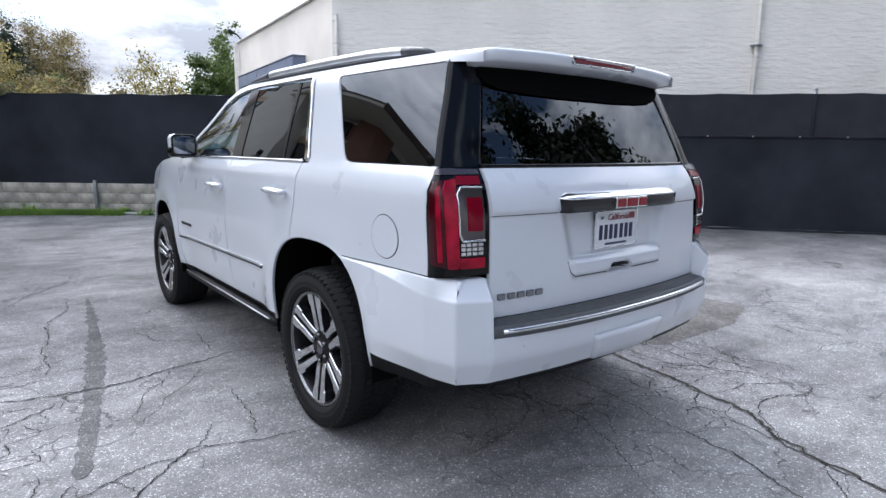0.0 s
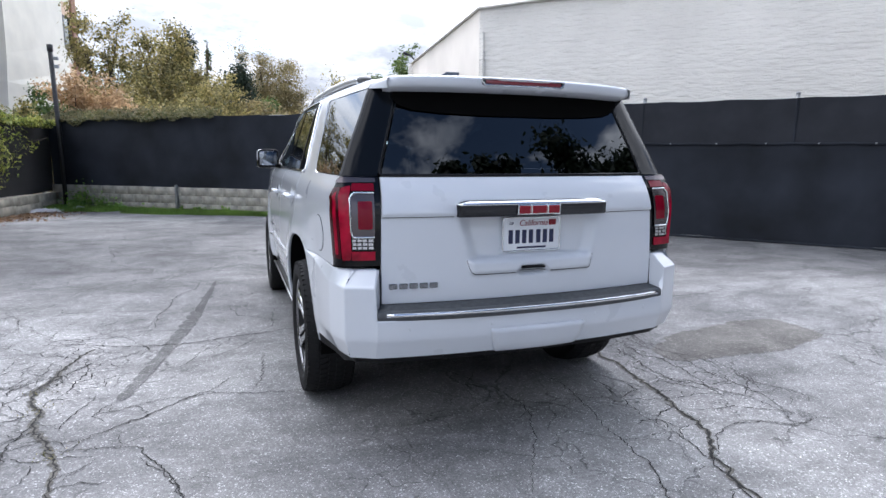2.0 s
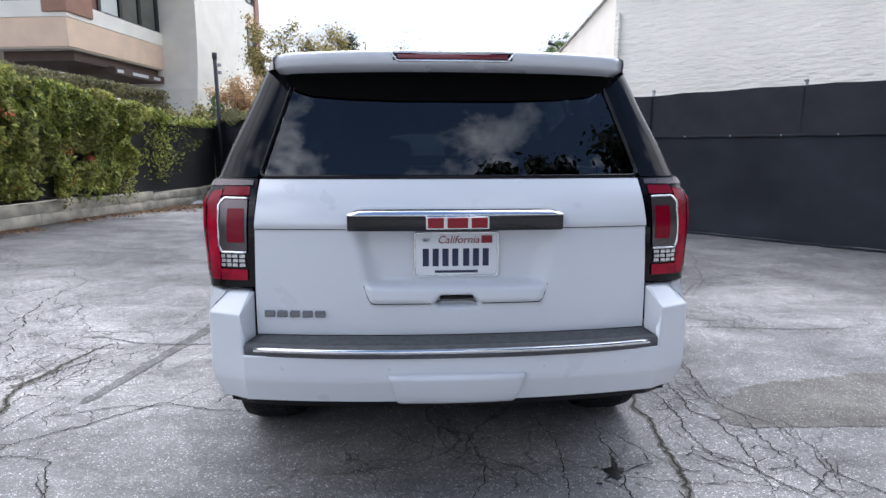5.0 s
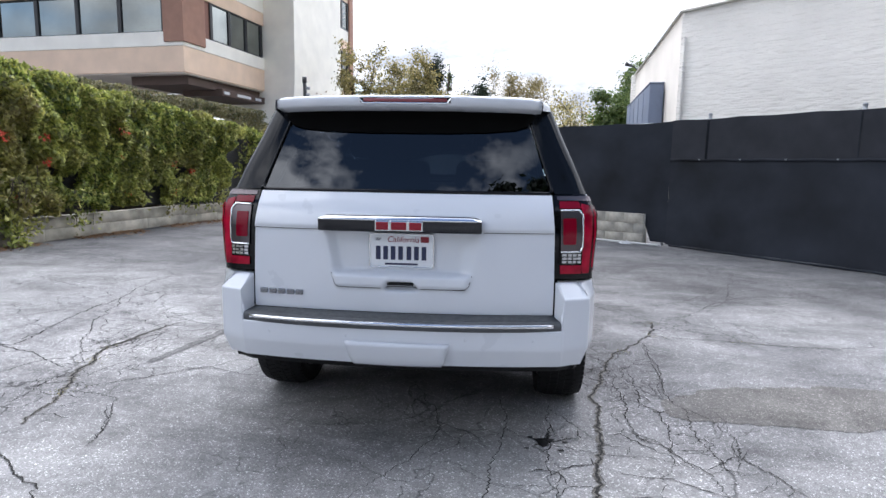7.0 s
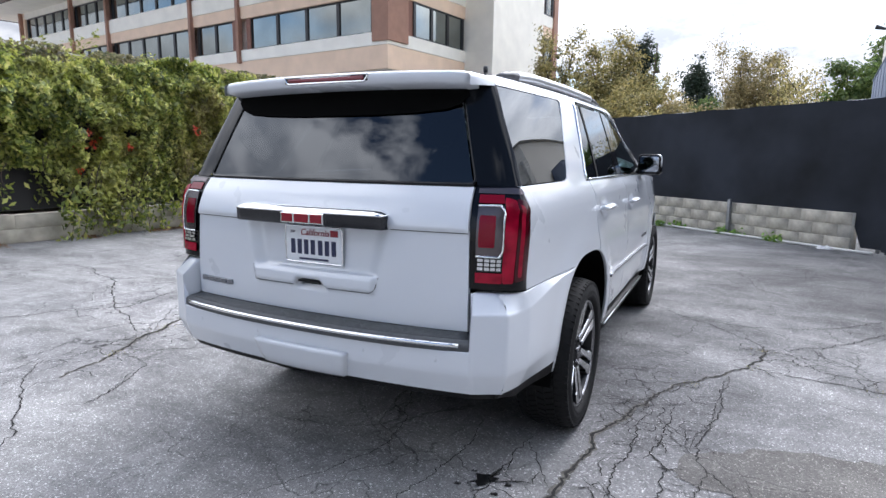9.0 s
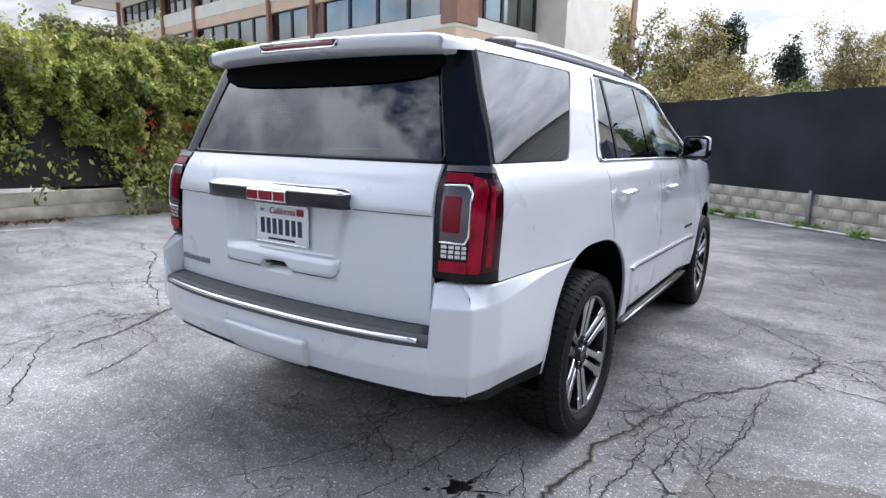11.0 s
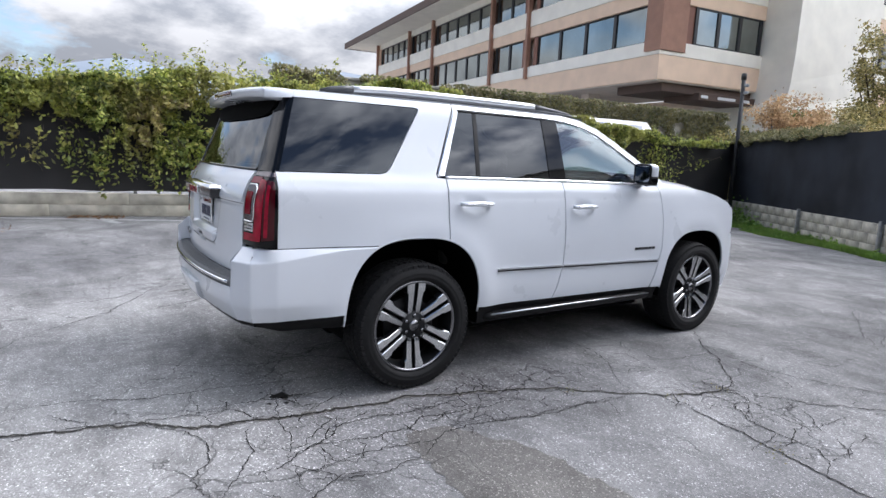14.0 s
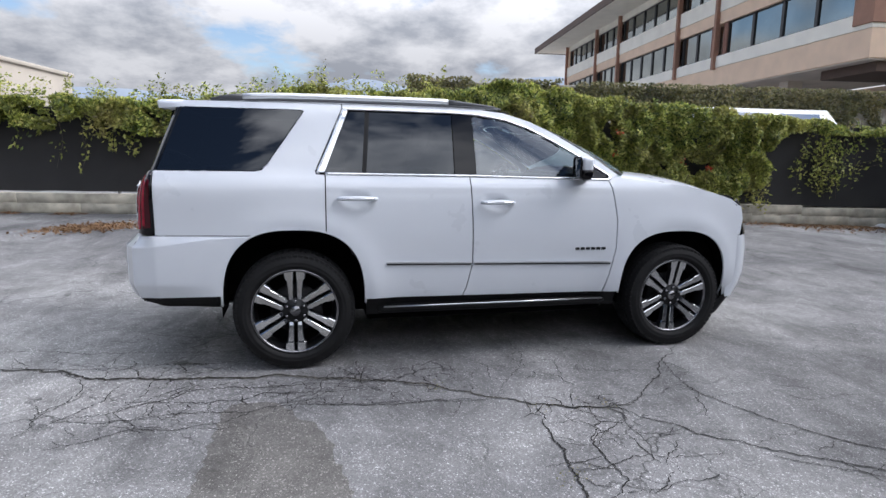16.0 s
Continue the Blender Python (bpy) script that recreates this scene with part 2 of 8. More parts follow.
def leaf_material(name, stops, rough=0.55, dry=None):
    """Leaves of several tints, one to each leaf."""
    m = bpy.data.materials.new(name)
    m.use_nodes = True
    nt = m.node_tree
    b = nt.nodes["Principled BSDF"]
    N, K = nt.nodes.new, nt.links.new
    g, r = N("ShaderNodeNewGeometry"), N("ShaderNodeValToRGB")
    el = r.color_ramp.elements
    while len(el) < len(stops):
        el.new(0.5)
    for k, (pos, col) in enumerate(stops):
        el[k].position, el[k].color = pos, (*col, 1)
    K(g.outputs["Random Per Island"], r.inputs[0])
    tc, no = N("ShaderNodeTexCoord"), N("ShaderNodeTexNoise")
    no.inputs["Scale"].default_value = 1.2
    K(tc.outputs["Object"], no.inputs["Vector"])
    mr = N("ShaderNodeMapRange")
    mr.inputs["From Min"].default_value, mr.inputs["From Max"].default_value = 0.3, 0.7
    mr.inputs["To Min"].default_value, mr.inputs["To Max"].default_value = 0.75, 1.25
    K(no.outputs["Fac"], mr.inputs["Value"])
    # whole boughs drift towards the palest tint
    drift = N("ShaderNodeTexNoise")
    drift.inputs["Scale"].default_value, drift.inputs["Detail"].default_value = 0.9, 4
    K(tc.outputs["Object"], drift.inputs["Vector"])
    dr = N("ShaderNodeMapRange")
    dr.inputs["From Min"].default_value, dr.inputs["From Max"].default_value = 0.45, 0.75
    dr.inputs["To Max"].default_value = 0.5
    K(drift.outputs["Fac"], dr.inputs["Value"])
    pale = N("ShaderNodeMix"); pale.data_type = "RGBA"
    pale.inputs["B"].default_value = (*stops[-1][1], 1)
    K(dr.outputs[0], pale.inputs["Factor"]); K(r.outputs[0], pale.inputs["A"])
    sc = N("ShaderNodeVectorMath"); sc.operation = "SCALE"
    tint = pale.outputs["Result"]
    if dry:
        # some runners are drying out
        patchy, amount, brown = N("ShaderNodeTexNoise"), N("ShaderNodeMapRange"), N("ShaderNodeMix")
        patchy.inputs["Scale"].default_value, patchy.inputs["Detail"].default_value = 0.8, 7
        amount.inputs["From Min"].default_value, amount.inputs["From Max"].default_value = 0.53, 0.70
        amount.inputs["To Max"].default_value = 0.6
        brown.data_type = "RGBA"
        brown.inputs["B"].default_value = (*dry, 1)
        K(tc.outputs["Object"], patchy.inputs["Vector"]); K(patchy.outputs["Fac"], amount.inputs["Value"])
        K(amount.outputs[0], brown.inputs["Factor"]); K(tint, brown.inputs["A"])
        tint = brown.outputs["Result"]
    K(tint, sc.inputs[0]); K(mr.outputs[0], sc.inputs["Scale"])
    nt.nodes.remove(b)
    out = nt.nodes["Material Output"]
    df, tl, gl = N("ShaderNodeBsdfDiffuse"), N("ShaderNodeBsdfTranslucent"), N("ShaderNodeBsdfGlossy")
    gl.inputs["Roughness"].default_value = rough
    m1, m2 = N("ShaderNodeMixShader"), N("ShaderNodeMixShader")
    m1.inputs[0].default_value, m2.inputs[0].default_value = 0.38, 0.04
    K(sc.outputs[0], df.inputs[0]); K(sc.outputs[0], tl.inputs[0])
    K(df.outputs[0], m1.inputs[1]); K(tl.outputs[0], m1.inputs[2])
    K(m1.outputs[0], m2.inputs[1]); K(gl.outputs[0], m2.inputs[2])
    K(m2.outputs[0], out.inputs[0])
    return m


PAINT = material("pearl_white_paint", (0.615, 0.642, 0.685), 0.30, 0.0, 1.0, 0.5, vary=0.012, scale=3)
BLACK_TRIM = material("black_plastic_trim", (0.006, 0.006, 0.0065), 0.5, spec=0.25, vary=0.15, scale=30, bump=0.05, bump_scale=400)
GLOSS_BLACK = material("gloss_black_trim", (0.003, 0.003, 0.004), 0.05, 0, 0.0, 0.28)
PILLAR = material("corner_gloss_black", (0.005, 0.006, 0.008), 0.05, 0, 0.0, 0.18)
CHROME = material("chrome_trim", (0.80, 0.81, 0.82), 0.08, 1.0)
SATIN = material("satin_silver", (0.62, 0.63, 0.65), 0.28, 1.0)
PAD = material("ribbed_grey_step_pad", (0.075, 0.079, 0.084), 0.6, vary=0.2, scale=40)
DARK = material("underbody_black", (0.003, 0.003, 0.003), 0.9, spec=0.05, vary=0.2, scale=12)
RUBBER = material("tyre_rubber", (0.010, 0.010, 0.0105), 0.7, spec=0.22, vary=0.25, scale=25, bump=0.12, bump_scale=220)
RIM_DARK = material("dark_grey_wheel_pocket", (0.015, 0.0155, 0.017), 0.35, 0.3, spec=0.3)
RIM_FACE = material("machined_wheel_face", (0.64, 0.65, 0.66), 0.15, 1.0, vary=0.08, scale=40)
RIM_EDGE = material("grey_wheel_edge", (0.22, 0.22, 0.23), 0.25, 1.0)
LAMP_BEZEL = material("smoky_lamp_bezel", (0.115, 0.10, 0.105), 0.22, 0.7)
MIRROR_GLASS = material("tinted_mirror_glass", (0.30, 0.32, 0.35), 0.03, 1.0)
GLASS_DARK = glass_material("privacy_glass", (0.012, 0.014, 0.018), 1.62)
GLASS_LIGHT = glass_material("clear_car_glass", (0.34, 0.42, 0.40), 2.1)
LAMP_SMOKE = material("smoked_red_lamp_lens", (0.045, 0.0015, 0.005), 0.10, 0, 0.2, 0.25)
LAMP_RED = material("red_lamp_lens", (0.27, 0.003, 0.020), 0.2, 0, 0.12, 0.2, vary=0.4, scale=14)
LAMP_DEEP = material("deep_red_lamp_lens", (0.17, 0.002, 0.013), 0.15, 0, 0.06, 0.2)
LAMP_HIGH = material("pale_red_lamp_lens", (0.20, 0.03, 0.04), 0.12, 0.2, 0.8, 0.5)
LAMP_CLEAR = material("clear_lamp_chrome", (0.70, 0.70, 0.72), 0.12, 0.9, 1.0)
RAIL_GREY = material("dark_grey_rail_end", (0.07, 0.072, 0.078), 0.4, 0.3)
RAIL_SILVER = material("satin_rail_silver", (0.75, 0.76, 0.78), 0.35, 0.85)
BADGE_GREY = material("grey_badge_metal", (0.22, 0.23, 0.25), 0.25, 0.9)
SEAT = material("dark_leather", (0.03, 0.03, 0.032), 0.5, bump=0.1, bump_scale=80)
PLATE_WHITE = material("plate_white", (0.75, 0.77, 0.80), 0.35)
PLATE_BLUE = material("plate_dark_blue", (0.010, 0.016, 0.06), 0.4)
BADGE_RED = material("badge_red", (0.22, 0.006, 0.016), 0.2, 0, 0.3, 0.3)
WHITE_MARK = material("plain_white_mark", (0.7, 0.7, 0.7), 0.5)

# ---- ground ----
def rise(x, y):
    """The yard climbs a little towards the low wall."""
    return 0.021 * max(0.0, -x - 1.0) * (1 - smooth(8, 13, y)) * (1 - smooth(9.5, 14, -x))


def asphalt(name, tone=1.0, cracked=True, tint=(1, 1, 1)):
    m = bpy.data.materials.new(name)
    m.use_nodes = True
    nt = m.node_tree
    b = nt.nodes["Principled BSDF"]
    N, K = nt.nodes.new, nt.links.new
    geo = N("ShaderNodeNewGeometry")
    P = geo.outputs["Position"]

    def noise_node(scale, detail=5, rough=0.55, dist=0.0):
        n = N("ShaderNodeTexNoise")
        for k, v in (("Scale", scale), ("Detail", detail), ("Roughness", rough), ("Distortion", dist)):
            n.inputs[k].default_value = v
        K(P, n.inputs["Vector"])
        return n.outputs["Fac"]

    def ramp(src, *stops):
        r = N("ShaderNodeValToRGB")
        el = r.color_ramp.elements
        while len(el) < len(stops):
            el.new(0.5)
        for k, (p, c) in enumerate(stops):
            el[k].position = p
            el[k].color = (c, c, c, 1) if isinstance(c, float) else (*c, 1)
        K(src, r.inputs[0])
        return r.outputs[0]

    def mul(a, c, fac=1.0):
        x = N("ShaderNodeMix"); x.data_type, x.blend_type = "RGBA", "MULTIPLY"
        x.inputs["Factor"].default_value = fac
        K(a, x.inputs["A"]); K(c, x.inputs["B"])
        return x.outputs["Result"]

    col = ramp(noise_node(0.32, 6, 0.6, 0.6), (0.33, (0.150 * tone, 0.148 * tone, 0.151 * tone)), (0.5, (0.255 * tone, 0.251 * tone, 0.249 * tone)), (0.68, (0.35 * tone, 0.343 * tone, 0.335 * tone)))
    col = mul(col, ramp(noise_node(1.7, 8, 0.7, 0.8), (0.36, 0.74), (0.60, 1.12)))
    col = mul(col, ramp(noise_node(14, 6, 0.7), (0.3, 0.86), (0.7, 1.1)))
    # old tyre and drainage streaks
    long = N("ShaderNodeVectorMath"); long.operation = "MULTIPLY"
    long.inputs[1].default_value = (0.5, 1.9, 1.0)
    K(P, long.inputs[0])
    streak = N("ShaderNodeTexNoise")
    for k, v in (("Scale", 1.1), ("Detail", 7), ("Roughness", 0.66), ("Distortion", 0.7)):
        streak.inputs[k].default_value = v
    K(long.outputs[0], streak.inputs["Vector"])
    col = mul(col, ramp(streak.outputs["Fac"], (0.36, 0.78), (0.50, 1.0), (0.66, 1.09)))
    zone_noise = N("ShaderNodeTexNoise"); zone_noise.inputs["Scale"].default_value, zone_noise.inputs["Detail"].default_value = 0.9, 6
    K(P, zone_noise.inputs["Vector"])
    ragged = N("ShaderNodeVectorMath"); ragged.operation = "MULTIPLY_ADD"
    ragged.inputs[1].default_value = (3.2, 3.2, 0)
    K(zone_noise.outputs["Color"], ragged.inputs[0]); K(P, ragged.inputs[2])
    # zones of darker asphalt: centre, radius, softness, tone
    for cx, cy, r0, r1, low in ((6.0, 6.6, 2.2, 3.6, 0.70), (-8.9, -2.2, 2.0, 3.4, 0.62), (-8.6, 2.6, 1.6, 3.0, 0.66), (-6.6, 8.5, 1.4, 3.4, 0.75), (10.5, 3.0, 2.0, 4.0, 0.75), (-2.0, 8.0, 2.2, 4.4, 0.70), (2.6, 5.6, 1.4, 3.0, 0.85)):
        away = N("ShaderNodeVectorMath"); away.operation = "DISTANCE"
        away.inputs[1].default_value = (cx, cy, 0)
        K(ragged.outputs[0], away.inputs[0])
        mottled = N("ShaderNodeMapRange"); mottled.interpolation_type = "SMOOTHSTEP"
        mottled.inputs["From Min"].default_value, mottled.inputs["From Max"].default_value = r0, r1
        mottled.inputs["To Min"].default_value = low
        K(away.outputs["Value"], mottled.inputs["Value"])
        col = mul(col, mottled.outputs[0])
    # stone chips in the worn surface
    vor = N("ShaderNodeTexVoronoi"); vor.inputs["Scale"].default_value = 150
    K(P, vor.inputs["Vector"])
    chip = N("ShaderNodeSeparateColor")
    K(vor.outputs["Color"], chip.inputs[0])
    col = mul(col, ramp(chip.outputs[0], (0.0, 0.74), (0.55, 0.94), (0.90, 1.04), (0.945, 1.55), (1.0, 2.3)))
    fine = N("ShaderNodeTexVoronoi"); fine.inputs["Scale"].default_value = 260
    K(P, fine.inputs["Vector"])
    grit = N("ShaderNodeSeparateColor")
    K(fine.outputs["Color"], grit.inputs[0])
    col = mul(col, ramp(grit.outputs[1], (0.0, 0.76), (0.6, 1.0), (0.9, 1.18), (1.0, 1.5)), 0.8)
    # fine cracks: alligator pattern where the surface has failed
    warp = N("ShaderNodeTexNoise"); warp.inputs["Scale"].default_value = 2.2; warp.inputs["Detail"].default_value = 6
    K(P, warp.inputs["Vector"])
    ws = N("ShaderNodeVectorMath"); ws.operation = "SCALE"; ws.inputs["Scale"].default_value = 0.55
    K(warp.outputs["Color"], ws.inputs[0])
    wp = N("ShaderNodeVectorMath"); wp.operation = "ADD"
    K(P, wp.inputs[0]); K(ws.outputs[0], wp.inputs[1])
    heights = []
    for scale, width, lo, hi, seed in ((0.85, 0.008, 0.0, 0.1, 1), (2.3, 0.012, 0.53, 0.60, 0.42), (5.2, 0.018, 0.60, 0.66, 0.75)):
        cr = N("ShaderNodeTexVoronoi"); cr.feature = "DISTANCE_TO_EDGE"; cr.inputs["Scale"].default_value = scale
        K(wp.outputs[0], cr.inputs["Vector"])
        line = ramp(cr.outputs["Distance"], (width * 0.3, 0.0), (width, 1.0))
        mask = ramp(noise_node(seed, 4, 0.6), (lo, 1.0), (hi, 0.0)) if lo else ramp(noise_node(0.9, 5), (0.50, 1.0), (0.56, 0.0))
        keep = N("ShaderNodeMath"); keep.operation = "MAXIMUM"
        K(line, keep.inputs[0]); K(mask, keep.inputs[1])
        heights.append(keep.outputs[0])
        dark = N("ShaderNodeMapRange")
        dark.inputs["To Min"].default_value = 0.5
        K(keep.outputs[0], dark.inputs["Value"])
        if cracked:
            col = mul(col, dark.outputs[0])
    shade = N("ShaderNodeVectorMath"); shade.operation = "MULTIPLY"
    shade.inputs[1].default_value = tint
    K(col, shade.inputs[0])
    K(shade.outputs[0], b.inputs["Base Color"])
    K(ramp(noise_node(3, 5), (0.3, 0.72), (0.7, 0.95)), b.inputs["Roughness"])
    b.inputs["Specular IOR Level"].default_value = 0.15
    hsum = N("ShaderNodeMath"); hsum.operation = "MULTIPLY"
    K(heights[0], hsum.inputs[0]); K(heights[1], hsum.inputs[1])
    h2 = N("ShaderNodeMath"); h2.operation = "MULTIPLY_ADD"; h2.inputs[1].default_value = 1.6
    K(hsum.outputs[0], h2.inputs[0]); K(chip.outputs[0], h2.inputs[2])
    bp = N("ShaderNodeBump"); bp.inputs["Strength"].default_value, bp.inputs["Distance"].default_value = 0.6, 0.005
    K(h2.outputs[0], bp.inputs["Height"])
    K(bp.outputs[0], b.inputs["Normal"])
    return m


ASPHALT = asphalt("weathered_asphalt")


def build_ground():
    xs = sorted(set([-600, -250, -120, -60, -30, -20, -16] + [k * 0.5 for k in range(-28, 29)] + [16, 20, 30, 60, 120, 250, 600]))
    ys = sorted(set([-600, -250, -120, -60, -30, -20, -16] + [k * 0.5 for k in range(-28, 33)] + [18, 22, 30, 60, 120, 250, 600]))
    rows = [[(x, y, rise(x, y) + 0.008 * noise.noise((x * 0.4, y * 0.4, 0))) for x in xs] for y in ys]
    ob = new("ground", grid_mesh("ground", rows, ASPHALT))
    tagged(ob, "cracked and patched grey weathered asphalt of a parking yard", "ground", kind="structure")


build_ground()

# ---- the yard's walls and fences ----
CONCRETE = material("old_concrete_block", (0.40, 0.375, 0.32), 0.85, vary=0.36, scale=5, bump=0.35, bump_scale=70, random=0.10)
CONCRETE_PALE = material("pale_concrete_kerb", (0.40, 0.37, 0.30), 0.85, vary=0.40, scale=3, bump=0.3, bump_scale=60, random=0.03)
FABRIC = material("black_windscreen_fabric", (0.018, 0.021, 0.028), 0.8, spec=0.25, vary=0.55, scale=0.9, bump=0.3, bump_scale=160)
# lighter grey paints the white wall's glow through the single layer
FABRIC_THIN = material("single_layer_screen_fabric", (0.028, 0.030, 0.036), 0.85, spec=0.2, vary=0.2, scale=2.5, bump=0.3, bump_scale=160)
FABRIC_BACK = material("worn_black_fabric", (0.022, 0.021, 0.021), 0.8, vary=0.35, scale=1.0, bump=0.3, bump_scale=160)
STEEL = material("galvanised_steel", (0.30, 0.31, 0.32), 0.5, 0.7, vary=0.2, scale=20)
DARK_STEEL = material("dark_painted_steel", (0.03, 0.03, 0.032), 0.55, 0.3, vary=0.3, scale=15)


def painted_brick():
    """Thick white paint over uneven courses of block."""
    m = material("white_painted_brick", (0.68, 0.65, 0.59), 0.8, vary=0.06, scale=0.9)
    nt = m.node_tree
    b = nt.nodes["Principled BSDF"]
    N, K = nt.nodes.new, nt.links.new
    geo = N("ShaderNodeNewGeometry")
    dot = N("ShaderNodeVectorMath"); dot.operation = "DOT_PRODUCT"
    dot.inputs[1].default_value = (0.72, -0.69, 0)
    sep, cmb = N("ShaderNodeSeparateXYZ"), N("ShaderNodeCombineXYZ")
    K(geo.outputs["Position"], dot.inputs[0]); K(geo.outputs["Position"], sep.inputs[0])
    K(dot.outputs["Value"], cmb.inputs[0]); K(sep.outputs[2], cmb.inputs[1])
    br = N("ShaderNodeTexBrick")
    for k, v in (("Scale", 1.0), ("Mortar Size", 0.012), ("Mortar Smooth", 0.9), ("Brick Width", 0.42), ("Row Height", 0.105)):
        br.inputs[k].default_value = v
    br.inputs["Color1"].default_value, br.inputs["Color2"].default_value, br.inputs["Mortar"].default_value = (1, 1, 1, 1), (0.90, 0.90, 0.90, 1), (0.80, 0.80, 0.80, 1)
    K(cmb.outputs[0], br.inputs["Vector"])
    st = N("ShaderNodeVectorMath"); st.operation = "MULTIPLY"; st.inputs[1].default_value = (2.2, 7.5, 1)
    K(cmb.outputs[0], st.inputs[0])
    n1 = N("ShaderNodeTexNoise"); n1.inputs["Scale"].default_value, n1.inputs["Detail"].default_value = 1.6, 6
    K(st.outputs[0], n1.inputs["Vector"])
    ad = N("ShaderNodeMath"); ad.operation = "MULTIPLY_ADD"; ad.inputs[1].default_value = 2.6
    K(n1.outputs["Fac"], ad.inputs[0]); K(br.outputs["Color"], ad.inputs[2])
    bp = N("ShaderNodeBump"); bp.inputs["Strength"].default_value, bp.inputs["Distance"].default_value = 0.8, 0.03
    K(ad.outputs[0], bp.inputs["Height"]); K(bp.outputs[0], b.inputs["Normal"])
    return m


STUCCO = painted_brick()
# end wall, toned darker and beiger than the long brick face
STUCCO_END = material("darker_beige_end_wall", (0.56, 0.52, 0.465), 0.85, vary=0.10, scale=0.7, bump=0.3, bump_scale=30)
PVC = material("white_pvc_pipe", (0.62, 0.62, 0.60), 0.5, vary=0.1, scale=5)

CORNER, BEND, FAR_END = Vector((-5.75, 14.75)), Vector((3.80, 7.84)), Vector((13.2, -3.2))
LEFT_END = Vector((-9.0, -9.5))
FENCE_H = lambda s: 2.375 - 0.0075 * s


def along(a, b, s, off=0.0):
    """A point s metres along a line of the plan, off metres to its left."""
    d = (b - a).normalized()
    return a + d * s + Vector((-d.y, d.x)) * off


def fence(name, a, b, base, top, mat, label, posts, seam=None, lift=None, step=0.25, proud=0.05):
    """Chain-link posts covered with screen fabric; a to b leaves the yard on its right."""
    length = (b - a).length
    crest = top if callable(top) else (lambda s: top)
    root = tagged(new(name), label, "fence", kind="structure")
    n = int(length / step) + 1
    levels = 14
    rows = []
    for j in range(levels + 1):
        row = []
        for i in range(n + 1):
            s = length * i / n
            lo = base if lift is None else lift(s)
            sag = 0.02 * abs(math.sin(s * math.pi / 1.1)) + 0.015 * noise.noise((s * 0.9, 3.1, 0))
            z = lo + (crest(s) - sag - lo) * j / levels
            w = 0.022 * noise.noise((s * 0.8, z * 0.9, 1.7)) + 0.012 * noise.noise((s * 3.1, z * 1.2, 5.2))
            p = along(a, b, s, w)
            row.append((p.x, p.y, z))
        rows.append(row)
    if seam:
        cut = [j for j in range(levels + 1) if rows[j][0][2] <= seam + 0.01][-1]
        for i in range(n + 1):
            x, y, _ = rows[cut][i]
            rows[cut][i] = (x, y, seam - 0.012 * abs(math.sin(length * i / n * math.pi / 0.75)))
        part("screen_fabric", grid_mesh("screen_fabric", rows[:cut + 1], mat), mat, root)
        part("upper_screen_fabric", grid_mesh("upper_screen_fabric", rows[cut:], FABRIC_THIN), FABRIC_THIN, root, "thinner grey-black fabric toned lighter for light showing through")
        # dark strips stand in for posts showing through the thin upper fabric
        for s in posts:
            p = [along(a, b, s + 0.01 * k, 0.030 - 0.012 * abs(k)) for k in (-3.5, -2, 0, 2, 3.5)]
            part("post_ridge", grid_mesh("post_ridge", [[(q.x, q.y, z) for q in p] for z in (seam + 0.01, seam + 0.3, crest(s) - 0.04)], mat), mat, root)
    else:
        part("screen_fabric", grid_mesh("screen_fabric", rows, mat), mat, root)
    for s in posts:
        p = along(a, b, s, -0.06)
        part("fence_post", tube([(p.x, p.y, 0), (p.x, p.y, crest(s) + proud)], 0.03, 10, mat=STEEL), STEEL, root)
        part("post_cap", tube([(p.x, p.y, crest(s) + proud), (p.x, p.y, crest(s) + proud + 0.025), (p.x, p.y, crest(s) + proud + 0.04)], 0.035, 10, mat=STEEL, radii=[0.036, 0.034, 0.012]), STEEL, root)
    pts = [(*along(a, b, length * i / n, -0.055), crest(length * i / n) - 0.03) for i in range(n + 1)]
    part("top_rail", tube(pts, 0.02, 6, mat=STEEL), STEEL, root)
    if seam:
        pts = [(*along(a, b, length * i / n, 0.012 + 0.022 * noise.noise((length * i / n * 0.8, seam * 0.9, 1.7))), seam - 0.012 * abs(math.sin(length * i / n * math.pi / 0.75))) for i in range(n + 1)]
        part("seam_band", tube(pts, 0.014, 5, mat=mat, flat=1.6), mat, root)
        s = 0.4
        while s < length:
            p = along(a, b, s, 0.028)
            part("fabric_tie", box_bm(p.x - 0.012, p.x + 0.012, p.y - 0.012, p.y + 0.012, seam - 0.012, seam + 0.012, 0.004), STEEL, root)
            s += 0.75
    return root


fence("fence_1", BEND, CORNER, 0.56, FENCE_H, FABRIC, "chain-link fence covered with black windscreen fabric above a block wall", [0.08, 2.9, 5.9, 8.9], lift=lambda s: 0.06 + (0.52 + 0.02 * noise.noise((s * 2, 0, 0))) * smooth(0.30, 0.50, s), step=0.1, proud=-0.08)
screen = fence("fence_2", FAR_END, BEND, 0.03, 2.40, FABRIC, "chain-link fence covered down to the ground with black windscreen fabric", [0.5, 3.2, 6.2, 9.0, 11.4, 13.8], seam=1.66, lift=lambda s: 0.035 + 0.02 * noise.noise((s * 1.4, 9, 0)))
